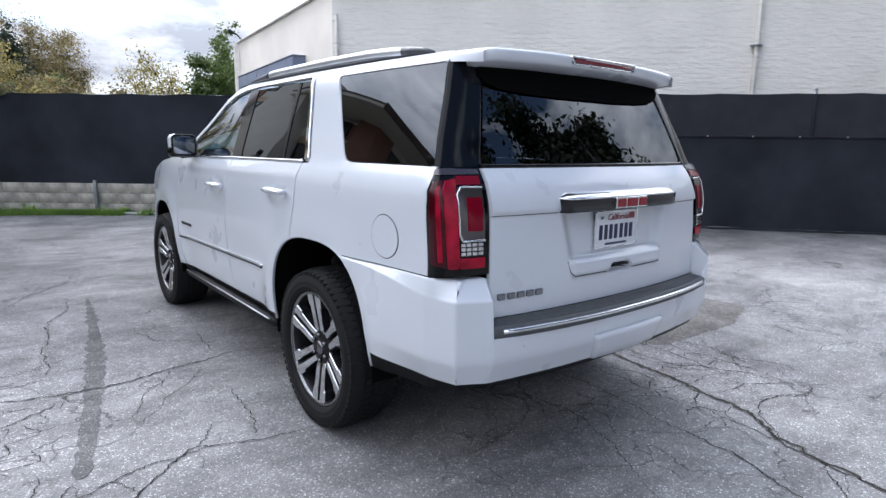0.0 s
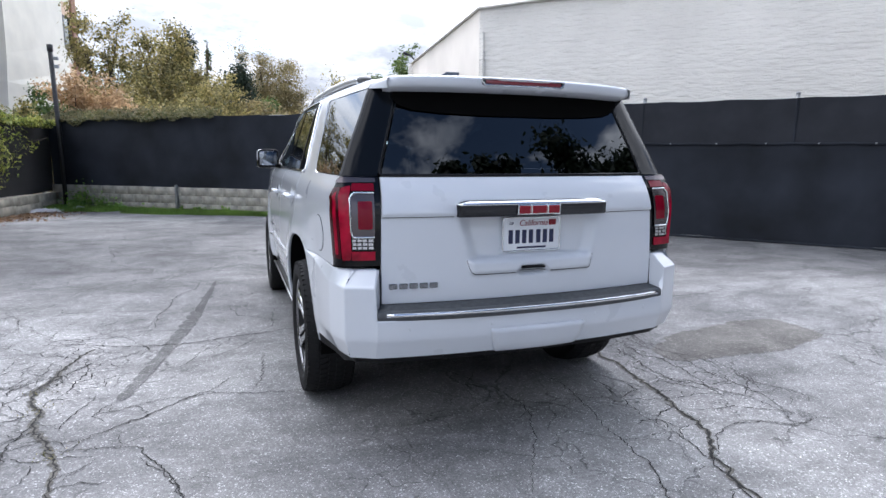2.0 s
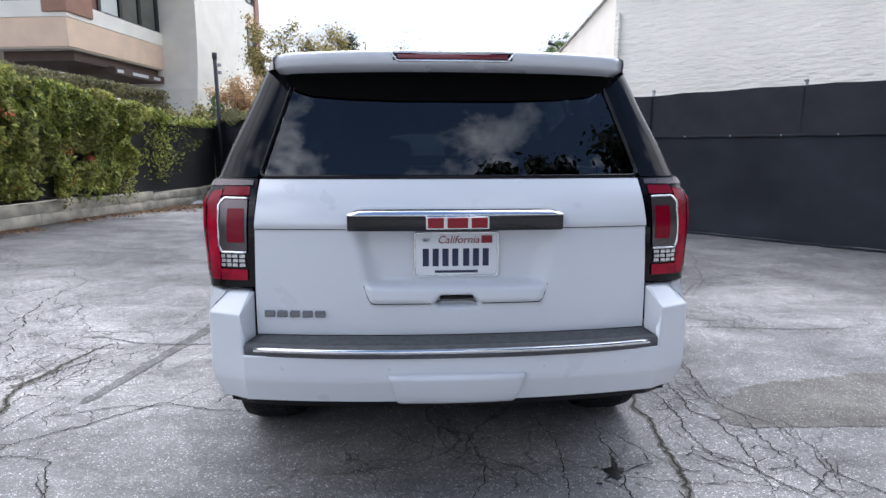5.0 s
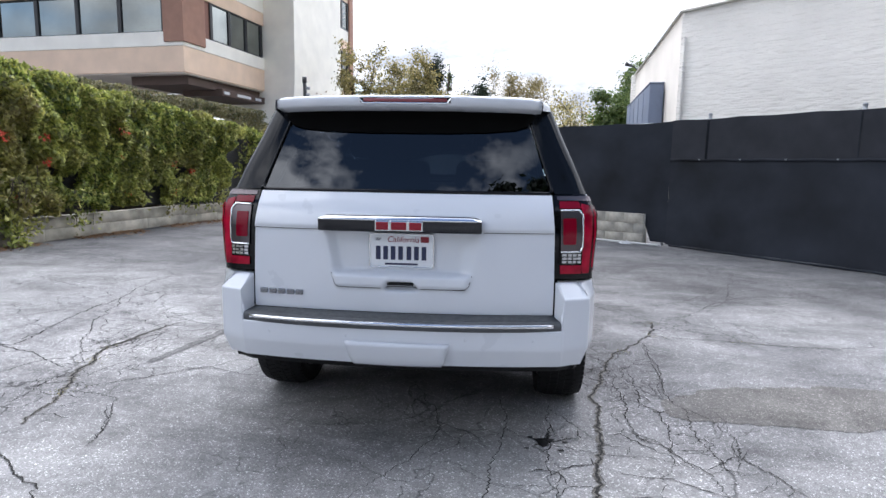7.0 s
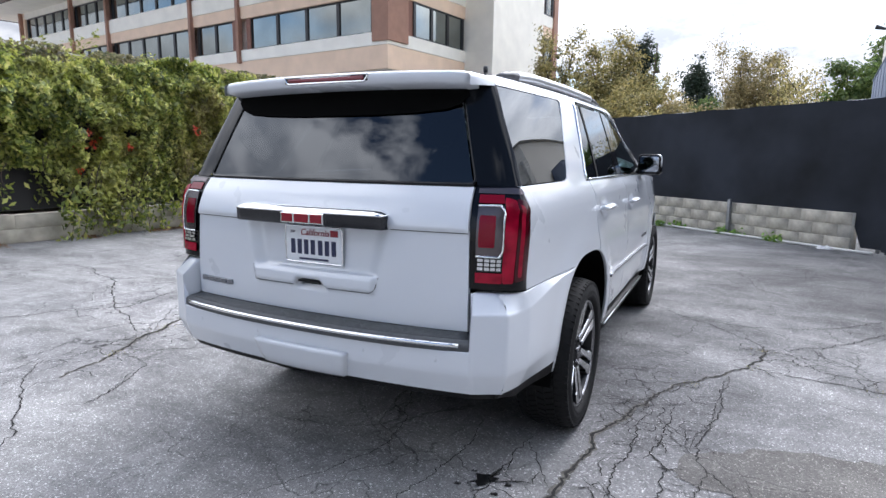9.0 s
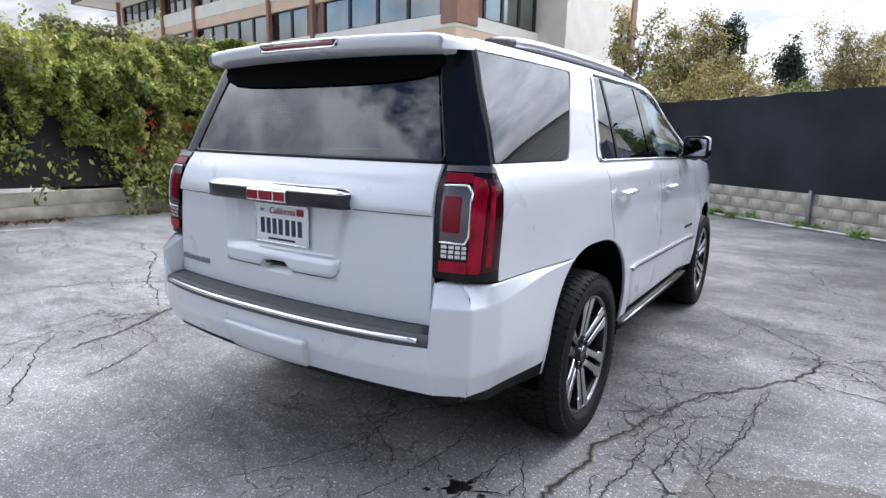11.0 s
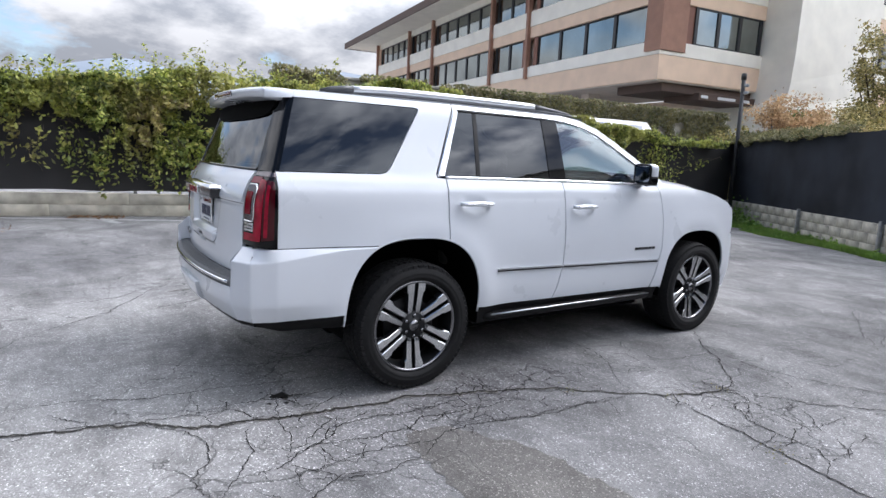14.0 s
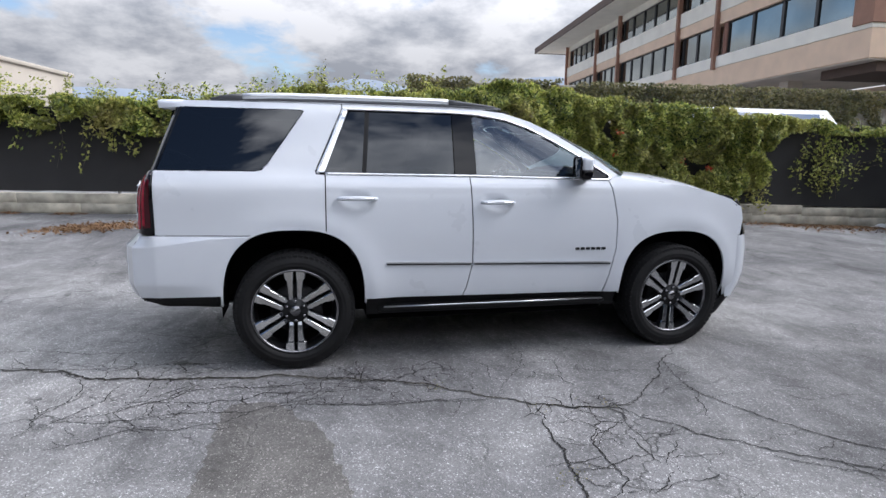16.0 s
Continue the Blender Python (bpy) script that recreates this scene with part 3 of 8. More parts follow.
# a dark hem along the ground and three old marks on the upper fabric
hem = [(*along(FAR_END, BEND, 14.4 * k / 90, 0.04 + 0.02 * noise.noise((k * 0.4, 1, 5))), 0.022 + 0.012 * noise.noise((k * 0.7, 3, 5))) for k in range(91)]
part("fabric_hem", tube(hem, 0.02, 6, mat=FABRIC), FABRIC, screen)
for s in (11.02, 10.64, 10.28):
    rows = [[(*along(FAR_END, BEND, s + u * 0.10, -0.034), 1.76 + v * 0.18) for u in (-1, -0.3, 0.4, 1)] for v in (0, 0.5, 1)]
    part("old_mark", grid_mesh("old_mark", rows, FABRIC), FABRIC, screen, "faded square mark")
fence("fence_3", CORNER, LEFT_END, 0.5, 2.25, FABRIC_BACK, "fence with worn black fabric behind a climbing hedge", [k * 3.0 + 0.5 for k in range(8)], lift=lambda s: 0.43 + 0.03 * noise.noise((s * 1.1, 4, 0)) + 0.16 * smooth(2, 8, s))


def block_wall(name, a, b, courses, height, length, off, mat, label, thick=0.19, cap=None, lift=lambda p: 0.0):
    """A low wall of blocks, each a piece of its own."""
    root = tagged(new(name), label, "wall", kind="structure")
    total = (b - a).length
    d = (b - a).normalized()
    ang = math.degrees(math.atan2(d.y, d.x))
    j = 0.006
    rows = []
    s = 0.0
    core_n = max(1, int(total / 2))
    for k in range(core_n):
        s0, s1 = total * k / core_n, total * (k + 1) / core_n
        p = along(a, b, (s0 + s1) / 2, off)
        ob = part("mortar_core", box_bm(-(s1 - s0) / 2, (s1 - s0) / 2, -thick / 2 + 0.007, thick / 2 - 0.007, -0.1, courses * height - 0.01), mat, root)
        ob.matrix_basis = pose(p.x, p.y, lift(p), 0, 0, ang)
    bm = box_bm(-length / 2 + j / 2, length / 2 - j / 2, -thick / 2, thick / 2, j / 2, height - j / 2, 0.004, 1)
    first = part("block", bm, mat, root)
    me = first.data
    bpy.data.objects.remove(first)
    rng = random.Random(7)
    for c in range(courses):
        s = length / 2 if c % 2 == 0 else length
        while s < total - length / 2 + 0.01:
            p = along(a, b, s, off + rng.uniform(-0.003, 0.003))
            ob = part("block", me, mat, root)
            ob.matrix_basis = pose(p.x, p.y, c * height + lift(p), 0, 0, ang + rng.uniform(-0.15, 0.15))
            s += length
    return root


wall_a0 = along(BEND, CORNER, 0.42, 0)
block_wall("wall_1", wall_a0, CORNER, 3, 0.2, 0.405, -0.02, CONCRETE, "low weathered grey concrete block wall under a black fence")
block_wall("wall_2", CORNER, LEFT_END, 2, 0.2, 2.4, 0.0, CONCRETE_PALE, "low pale concrete kerb wall of two long courses", thick=0.22, lift=lambda p: rise(p.x, p.y))

# posts against the block wall, and the pipe along its foot
for k, s in enumerate((2.56, 5.1, 7.8)):
    p = along(BEND, CORNER, s, 0.12)
    root = thing("wall_post", p.x, p.y, 0, "square galvanised post set against the block wall", "post", "posts on the block wall", rz=-36)
    part("post_body", box_bm(-0.03, 0.03, -0.03, 0.03, 0, 0.66, 0.006), STEEL, root)
    part("foot_plate", box_bm(-0.06, 0.06, -0.06, 0.06, 0, 0.012, 0.003), STEEL, root)
n = 40
pts = []
for i in range(n + 1):
    s = 10.5 * i / n
    p = along(BEND, CORNER, s, 0.24 + 0.03 * noise.noise((s * 0.6, 2, 0)))
    pts.append((p.x, p.y, 0.028 + rise(p.x, p.y)))
tagged(new("ground_pipe", tube(pts, 0.02, 8, mat=PVC)), "thin white plastic pipe lying along the foot of the block wall", "pipe")

# ---- white building behind the fence ----
def white_building():
    root = thing("white_building", 4.45, 9.95, 0, "long windowless white painted brick building", "building")
    c = Vector((0, 0))
    d1 = (Vector((11.2, 3.4)) - Vector((4.45, 9.95))).normalized()     # the long face
    d2 = (Vector((5.62, 19.4)) - Vector((4.45, 9.95)))                # the end face
    e1 = d1 * 34
    top, t2 = 4.87, 4.95
    me_v, me_f = [], []

    def wall(a, b, z0, z1, thick, nm, za=None, zb=None, mat=None):
        d = (b - a).normalized()
        nrm = Vector((-d.y, d.x)) * thick
        za, zb = za or z1, zb or z1
        n = max(1, int((b - a).length / 1.0))
        rows = []
        for side in (0, 1):
            for lev in ((0, 1) if side == 0 else (1, 0)):
                row = []
                for i in range(n + 1):
                    p = a + (b - a) * i / n + nrm * side
                    row.append((p.x, p.y, (za + (zb - za) * i / n) if lev else z0))
                rows.append(row)
        return part(nm, grid_mesh(nm, rows, mat or STUCCO), mat or STUCCO, root)
    wall(c, e1, 0, top, 0.25, "wall", top, top + 0.9)
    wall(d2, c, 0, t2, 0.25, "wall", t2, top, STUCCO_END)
    wall(e1 + d2, d2, 0, t2, 0.25, "wall")
    roof = mesh_of("roof", [(*c, top - 0.25), (*e1, top - 0.1), (*(e1 + d2), top - 0.1), (*d2, top - 0.25)], [(0, 1, 2, 3)], STUCCO, False)
    part("roof", roof, STUCCO, root)
    # coping, downpipe and lamp
    n = 30
    pts = [(*(e1 * i / n), top + 0.02 + 0.9 * i / n) for i in range(n + 1)]
    part("coping", tube(pts, 0.06, 6, mat=STUCCO, flat=0.6), STUCCO, root)
    pts = [(*(d2 * i / 8), top + 0.02 + 0.08 * i / 8) for i in range(9)]
    part("coping", tube(pts, 0.06, 6, mat=STUCCO, flat=0.6), STUCCO, root)
    nv = Vector((d1.y, -d1.x))
    for s, z0, z1, r in ((0.12, 0, 4.32, 0.035), (9.25, 0, 5.1, 0.045)):
        p = d1 * s + nv * 0.06
        part("downpipe", tube([(p.x, p.y, z0), (p.x, p.y, z1)], r, 10, mat=STUCCO), STUCCO, root)
    for s in (9.25,):
        for z in (2.4, 3.6):
            p = d1 * s + nv * 0.05
            part("pipe_clip", box_bm(p.x - 0.1, p.x + 0.1, p.y - 0.1, p.y + 0.1, z, z + 0.04, 0.01), STEEL, root)
    p = d2 * 0.93
    part("floodlight", tube([(p.x + 0.1, p.y, t2), (p.x - 0.15, p.y - 0.05, t2 + 0.22), (p.x - 0.45, p.y - 0.1, t2 + 0.3)], 0.04, 8, mat=DARK_STEEL, radii=[0.025, 0.03, 0.07]), DARK_STEEL, root)
    return root


white_building()

BLUE_PAINT = material("blue_grey_painted_metal", (0.15, 0.18, 0.25), 0.6, vary=0.1, scale=2)
shed = thing("storage_container", 4.66, 11.75, 0, "long blue-grey painted metal box against the white building", "container", rz=-7.06)
part("container_body", box_bm(-0.36, -0.02, 0, 6.0, 0, 3.61, 0.015), BLUE_PAINT, shed)
part("container_lid", box_bm(-0.375, -0.01, -0.015, 6.02, 3.61, 3.65, 0.01), BLUE_PAINT, shed)
for y in (1.2, 2.4, 3.6, 4.8):
    part("container_rib", box_bm(-0.372, -0.355, y - 0.02, y + 0.02, 0, 3.60, 0.004), BLUE_PAINT, shed)

# ---- office building ----
TAN = material("tan_stucco", (0.78, 0.585, 0.43), 0.85, vary=0.06, scale=1.5, bump=0.25, bump_scale=40)
CREAM = material("cream_stucco", (0.88, 0.84, 0.745), 0.85, vary=0.05, scale=1.2, bump=0.25, bump_scale=40)
REDWOOD = material("red_brown_painted_column", (0.22, 0.105, 0.075), 0.7, vary=0.12, scale=4)
BROWN_BEAM = material("brown_stained_timber", (0.10, 0.065, 0.05), 0.75, vary=0.15, scale=3)
COLUMN = material("clay_brown_column", (0.33, 0.18, 0.125), 0.75, vary=0.1, scale=3)
SOFFIT = material("pale_tan_soffit", (0.74, 0.66, 0.58), 0.9, vary=0.1, scale=1)
TAN_DULL = material("dull_tan_stucco", (0.46, 0.41, 0.345), 0.9, vary=0.08, scale=1.0, bump=0.2, bump_scale=30)
BRONZE = material("dark_bronze_frame", (0.012, 0.012, 0.013), 0.4)
PANE = material("reflective_office_glass", (0.31, 0.335, 0.325), 0.05, 1.0, vary=0.25, scale=0.35)
OFFICE_C = Vector((-11.62, 18.65))


def office():
    root = thing("office_building", OFFICE_C.x, OFFICE_C.y, 0, "tan and cream office building with ribbon windows and red-brown columns", "building", rz=-8.2)
    # local: the facade runs along -x, the short end along +y, both from the corner at the origin

    def box(name, x0, x1, y0, y1, z0, z1, mat, bevel=0.02, parent=None, label=""):
        return part(name, box_bm(x0, x1, y0, y1, z0, z1, bevel), mat, parent or root, label, shade=False)
    L = 34.5
    box("spandrel", -L, 0, 0, 6.0, 4.95, 5.93, TAN)
    box("sill_band", -L - 0.02, 0.025, -0.025, 6.0, 5.93, 6.48, CREAM)
    box("soffit", -L, -0.06, 0.06, 6, 4.90, 4.96, SOFFIT)
    box("lower_wall", -L, -0.8, 6.4, 9, 0, 4.92, SOFFIT)
    box("beam", -2.9, -0.25, 0.55, 6.0, 4.55, 4.90, BROWN_BEAM)
    box("beam", -1.9, 0.05, 2.4, 5.9, 4.32, 4.62, BROWN_BEAM)
    for x in (-6, -12, -18, -24, -30):
        box("pier", x - 0.3, x + 0.3, 1.2, 1.9, 0, 4.92, SOFFIT)
    box("core", -L + 0.2, -0.40, 0.55, 8, 5.9, 11.2, SOFFIT)
    box("upper_spandrel", -L, 0, 0.02, 0.5, 7.98, 8.56, TAN)
    box("upper_sill", -L - 0.02, 0.02, -0.02, 0.5, 8.56, 9.35, CREAM)
    box("upper_spandrel", -0.5, 0, 0.5, 6.0, 7.98, 8.56, TAN)
    box("upper_sill", -0.5, 0.02, 0.5, 6.0, 8.56, 9.35, CREAM)
    box("head_band", -L, 0, 0.05, 0.5, 10.75, 11.2, CREAM)
    box("eave", -L - 3.6, 2.0, -2.1, 9, 11.16, 11.4, CREAM)
    box("fascia", -L - 3.66, 2.05, -2.18, -2.1, 11.12, 11.62, BROWN_BEAM)
    box("fascia", -L - 3.74, -L - 3.66, -2.18, 9, 11.12, 11.62, BROWN_BEAM)
    box("roof", -L - 3.6, 2.0, -2.1, 9, 11.4, 11.56, BROWN_BEAM)
    box("end_wall", -L - 0.3, -L + 0.3, 0.05, 8, 0, 11.2, TAN)

    def window(x0, x1, y, z0, z1, panes, axis="x"):
        t = 0.06

        def bar(a, b, c, d, p0, p1):
            return box_bm(a, b, p0, p1, c, d, 0.008, 1) if axis == "x" else box_bm(p0, p1, a, b, c, d, 0.008, 1)
        w = (x1 - x0) / panes
        ob = part("window", bar(x0 - 0.09, x1 + 0.09, z0, z0 + t, y - 0.02, y + 0.1), BRONZE, root, shade=False)
        part("head_rail", bar(x0 - 0.09, x1 + 0.09, z1 - t, z1, y - 0.02, y + 0.1), BRONZE, ob, shade=False)
        for k in range(panes + 1):
            m = x0 + k * w
            part("mullion", bar(m - 0.09, m + 0.09, z0 + t, z1 - t, y - 0.03, y + 0.1), BRONZE, ob, shade=False)
        for k in range(panes):
            a, b = x0 + k * w + 0.09, x0 + (k + 1) * w - 0.09
            bm = box_bm(a, b, y + 0.03, y + 0.05, z0 + t, z1 - t) if axis == "x" else box_bm(y + 0.03, y + 0.05, a, b, z0 + t, z1 - t)
            part("pane", bm, PANE, ob, shade=False)
    for z0, z1 in ((6.48, 7.98), (9.35, 10.75)):
        window(-8.95, -0.95, 0.16, z0, z1, 4)
        window(-13.3, -10.25, 0.16, z0, z1, 2)
        window(-22.0, -14.0, 0.16, z0, z1, 5)
        window(-26.7, -22.7, 0.16, z0, z1, 3)
        window(-34.0, -27.3, 0.16, z0, z1, 5)
        window(1.9, 5.8, -0.12, z0, z1, 3, "y")
        for x in (-10.15, -9.05):
            box("window_reveal", x - 0.16, x + 0.16, 0.08, 0.3, z0, z1, REDWOOD)
        box("window_reveal", -0.95, -0.75, 0.08, 0.3, z0, z1, REDWOOD)
        box("window_reveal", -0.3, -0.08, 1.3, 1.9, z0, z1, REDWOOD)
    for x in (-9.64, -13.65, -22.34, -26.94, -34.6):
        box("column", x - 0.11, x + 0.11, -0.17, 0.1, 5.85, 11.2, COLUMN)
    box("corner_column", -0.8, 0.10, -0.10, 1.3, 6.08, 11.2, COLUMN)
    # stair tower with a flared foot
    rows = []
    for z, f in ((0, 0.75), (3.0, 0.6), (4.1, 0.38), (5.2, 0.1), (6.4, 0.0), (14.5, 0.0)):
        rows.append([(-0.05 - 0.2 * f, 6.0 - f * 0.5, z), (1.62 + f * 0.2, 5.95 - f, z), (1.62 + f * 1.3, 11.5 + f, z), (-3, 11.5, z), (-3, 6.1, z)])
    tower = grid_mesh("stair_tower", rows, CREAM, closed=True)
    tower.polygons.foreach_set("use_smooth", [False] * len(tower.polygons))
    part("stair_tower", tower, CREAM, root)
    # wing beyond the tower
    box("wing", -6, 1.15, 11.7, 14.25, 0, 14, TAN)
    box("wing_column", 0.75, 1.27, 13.72, 14.3, 0, 14, COLUMN)
    for z0, z1 in ((6.48, 8.1), (9.35, 10.95), (12.1, 13.7)):
        window(11.85, 13.6, 1.10, z0, z1, 2, "y")
        box("wing_sill", 1.1, 1.18, 11.7, 13.72, z0 - 0.62, z0, CREAM)
    for a, b in ((2.5, 2.9), (3.5, 4.6), (5.0, 5.5)):
        box("soffit_light", 0.052, 0.07, a, b, 4.40, 4.52, WHITE_MARK)
    return root


office()

# ---- low tan building beyond the hedge ----
far = thing("tan_building", -24, -13, 0, "low tan stucco building seen over the hedge", "building", rz=-8)
part("wall", box_bm(-4, 4, -7, 1.75, 0, 4.8, 0.03), TAN_DULL, far)
part("parapet", box_bm(-4.1, 4.1, -7.1, 1.85, 4.8, 4.98, 0.03), TAN_DULL, far)
for y in (1.0, -0.8):
    part("wall_vent", box_bm(4.0, 4.06, y - 0.13, y + 0.13, 4.52, 4.70, 0.01), DARK_STEEL, far, "small dark wall vent")

# ---- plants ----
def leaf_mesh(name, pos, nrm, size, mat, rng, long=1.6, wild=0.55):
    """Many leaves, each a small folded diamond."""
    n = len(pos)
    r = rng.normal(size=(n, 3))
    nrm = nrm + wild * r
    nrm /= np.linalg.norm(nrm, axis=1)[:, None] + 1e-9
    t = rng.normal(size=(n, 3)) + np.array([0, 0, -0.5])
    t -= (t * nrm).sum(1)[:, None] * nrm
    t /= np.linalg.norm(t, axis=1)[:, None] + 1e-9
    s = np.cross(nrm, t)
    h = size[:, None]
    a, b = pos - t * h * long / 2, pos + t * h * long / 2
    c, d = pos + s * h * 0.5 - nrm * h * 0.15, pos - s * h * 0.5 - nrm * h * 0.15
    verts = np.stack([a, c, b, d], 1).reshape(-1, 3)
    idx = np.arange(n)[:, None] * 4
    tris = np.concatenate([idx + [0, 1, 2], idx + [0, 2, 3]], 1).reshape(-1, 3)
    me = bpy.data.meshes.new(name)
    me.vertices.add(len(verts)); me.vertices.foreach_set("co", verts.ravel())
    me.loops.add(len(tris) * 3); me.loops.foreach_set("vertex_index", tris.ravel())
    me.polygons.add(len(tris)); me.polygons.foreach_set("loop_start", np.arange(len(tris)) * 3)
    me.update(calc_edges=True)
    me.materials.append(mat)
    return me


IVY = leaf_material("climber_leaves", [(0.0, (0.035, 0.055, 0.012)), (0.38, (0.16, 0.21, 0.036)), (0.75, (0.38, 0.43, 0.07)), (1.0, (0.58, 0.54, 0.15))], dry=(0.24, 0.15, 0.065))
IVY_DRY = leaf_material("drying_climber_leaves", [(0.0, (0.04, 0.05, 0.016)), (0.5, (0.14, 0.145, 0.045)), (1.0, (0.28, 0.23, 0.10))])
OLIVE_LEAF = leaf_material("olive_tree_leaves", [(0.0, (0.06, 0.065, 0.022)), (0.35, (0.20, 0.185, 0.06)), (0.75, (0.40, 0.34, 0.12)), (1.0, (0.56, 0.45, 0.19))])
GREEN_LEAF = leaf_material("green_tree_leaves", [(0.0, (0.045, 0.085, 0.022)), (0.6, (0.105, 0.17, 0.04)), (1.0, (0.19, 0.24, 0.06))])
DARK_LEAF = leaf_material("dark_conifer_leaves", [(0.0, (0.014, 0.028, 0.014)), (1.0, (0.035, 0.055, 0.028))])
STRAW = leaf_material("straw_dry_leaves", [(0.0, (0.26, 0.16, 0.075)), (0.5, (0.52, 0.35, 0.18)), (1.0, (0.66, 0.48, 0.28))])
STRAW_OLIVE = leaf_material("straw_olive_leaves", [(0.0, (0.16, 0.12, 0.04)), (0.5, (0.33, 0.27, 0.095)), (1.0, (0.52, 0.42, 0.19))])
RUSTY_OLIVE = leaf_material("rusty_olive_leaves", [(0.0, (0.10, 0.095, 0.04)), (0.5, (0.235, 0.195, 0.08)), (1.0, (0.36, 0.28, 0.125))])
BARK = material("grey_brown_bark", (0.085, 0.065, 0.05), 0.9, vary=0.3, scale=14, bump=0.6, bump_scale=30)
FLOWER = leaf_material("orange_red_flowers", [(0.0, (0.55, 0.05, 0.02)), (1.0, (0.75, 0.12, 0.05))])


def hedge():
    rng = np.random.default_rng(5)
    a, b = CORNER, LEFT_END
    length = (b - a).length
    d = (b - a).normalized()
    inn = Vector((-d.y, d.x))           # into the yard
    pos, nrm = [], []

    def top(si):
        return 2.62 + 0.20 * noise.noise((si * 0.55, 4.4, 0)) + 0.16 * noise.noise((si * 2.1, 2.2, 0)) - 0.30 * (1 - smooth(2.0, 5.0, si)) - 0.14 * (1 - smooth(4.0, 6.5, si)) - 0.10 * smooth(4, 5.5, si) * (1 - smooth(7.5, 9.5, si)) + 0.14 * smooth(7.5, 10, si) * (1 - smooth(11.5, 15, si)) - 0.24 * smooth(14.2, 16.0, si)

    def add(si, z, off, n=(0.9, 0.6)):
        p = a + d * si + inn * off
        pos.append((p.x, p.y, z + rise(p.x, p.y) * 0.6))
        nrm.append((inn.x * n[0], inn.y * n[0], n[1]))
    # the dense curtain
    count = 150000
    for si, ui in zip(rng.uniform(4.2, 17.0, count), rng.uniform(0, 1, count)):
        full = smooth(4.3, 5.0, si) * (1 - smooth(14.8, 16.9, si))
        droop = noise.noise((si * 0.75, 1.3, 0)) + 0.6 * noise.noise((si * 2.4, 7.7, 0))
        lo = 0.62 + 0.28 * droop + 0.55 * smooth(11.8, 13.2, si) + (1 - full) * 0.7
        hi = top(si)
        z = lo + (hi - lo) * ui
        if noise.noise((si * 1.5, z * 1.1, 9.1)) + noise.noise((si * 3.6, z * 2.4, 3.3)) * 0.7 < -0.36 + 0.45 * (1 - full) - 0.3 * smooth(2.0, 2.3, z):
            continue
        far = smooth(12.4, 13.8, si)
        if rng.random() < 0.62 * far or noise.noise((si * 2.3, z * 1.9, 4.1)) + 0.8 * noise.noise((si * 6.0, z * 4.5, 8.3)) < -0.75 + 0.72 * far * (1 - 0.75 * smooth(1.9, 2.2, z)):
            continue
        bulge = 0.18 + 0.34 * smooth(0.6, 2.2, z) * (1 - 0.75 * smooth(2.3, 3.0, z)) + 0.22 * noise.noise((si * 1.3, z * 0.9, 0.5)) + 0.32 * noise.noise((si * 4.2, z * 3.0, 0.5))
        add(si, z, max(0.06, bulge * (1 - 0.8 * rng.random() ** 1.6) + 0.07))
    # loose heads along the top where the curtain thins out
    count = 48000
    for si, ui in zip(np.concatenate([rng.uniform(14.5, length, count), rng.uniform(0.3, 4.6, 5000)]), rng.uniform(0, 1, count + 5000)):
        low = 1.75 + 0.35 * noise.noise((si * 1.1, 6.0, 0)) if si > 8 else 2.05
        z = low + (top(si) - low) * ui
        if noise.noise((si * 1.7, z * 1.7, 2.1)) + 0.7 * noise.noise((si * 4.5, z * 4.0, 5.3)) < -0.10 - 0.35 * smooth(1.9, 2.3, z) + (0.15 if si < 4.6 else 0):
            continue
        add(si, z, 0.10 + 0.30 * rng.random() + 0.12 * noise.noise((si * 2, z * 2, 1)))
    # hanging vines with paired leaves
    stems_v, stems_f = [], []

    def vine(si, z0, z1, off, drift, leaves, spread=0.05):
        pts = []
        for k in range(14):
            w = k / 13
            p = a + d * (si + drift * w + 0.05 * math.sin(7 * w + si)) + inn * (off * (1 - 0.5 * w) + 0.03 * math.sin(9 * w + si * 3))
            pts.append(Vector((p.x, p.y, z0 + (z1 - z0) * w)))
        me = tube(pts, 0.006, 4, radii=[0.007 - 0.004 * k / 13 for k in range(14)])
        o = len(stems_v)
        stems_v.extend(tuple(v.co) for v in me.vertices)
        stems_f.extend(tuple(i + o for i in f.vertices) for f in me.polygons)
        bpy.data.meshes.remove(me)
        for k in range(leaves):
            w = rng.random() ** 0.8
            q = pts[int(w * 13)]
            g = rng.normal(size=3) * spread
            pos.append((q.x + g[0] + inn.x * 0.03, q.y + g[1] + inn.y * 0.03, q.z + g[2]))
            nrm.append((inn.x, inn.y, 0.5))
    for k in range(46):
        si = rng.uniform(12.0, length - 0.3)
        z0 = rng.uniform(1.9, 2.4)
        vine(si, z0, z0 - rng.uniform(0.3, 1.1), rng.uniform(0.2, 0.4), rng.normal() * 0.25, int(rng.integers(14, 60)), 0.06)
    for k in range(48):
        si = rng.uniform(11.8, 17.2)
        z0 = rng.uniform(1.25, 1.7)
        vine(si, z0, z0 - rng.uniform(0.35, 0.95), rng.uniform(0.15, 0.45), rng.normal() * 0.2, int(rng.integers(16, 48)), 0.06)
    for k in range(19):
        si = rng.uniform(2.6, 3.9)
        vine(si, rng.uniform(2.0, 2.4), rng.uniform(0.55, 1.3), rng.uniform(0.15, 0.35), rng.normal() * 0.1, int(rng.integers(22, 56)), 0.07)
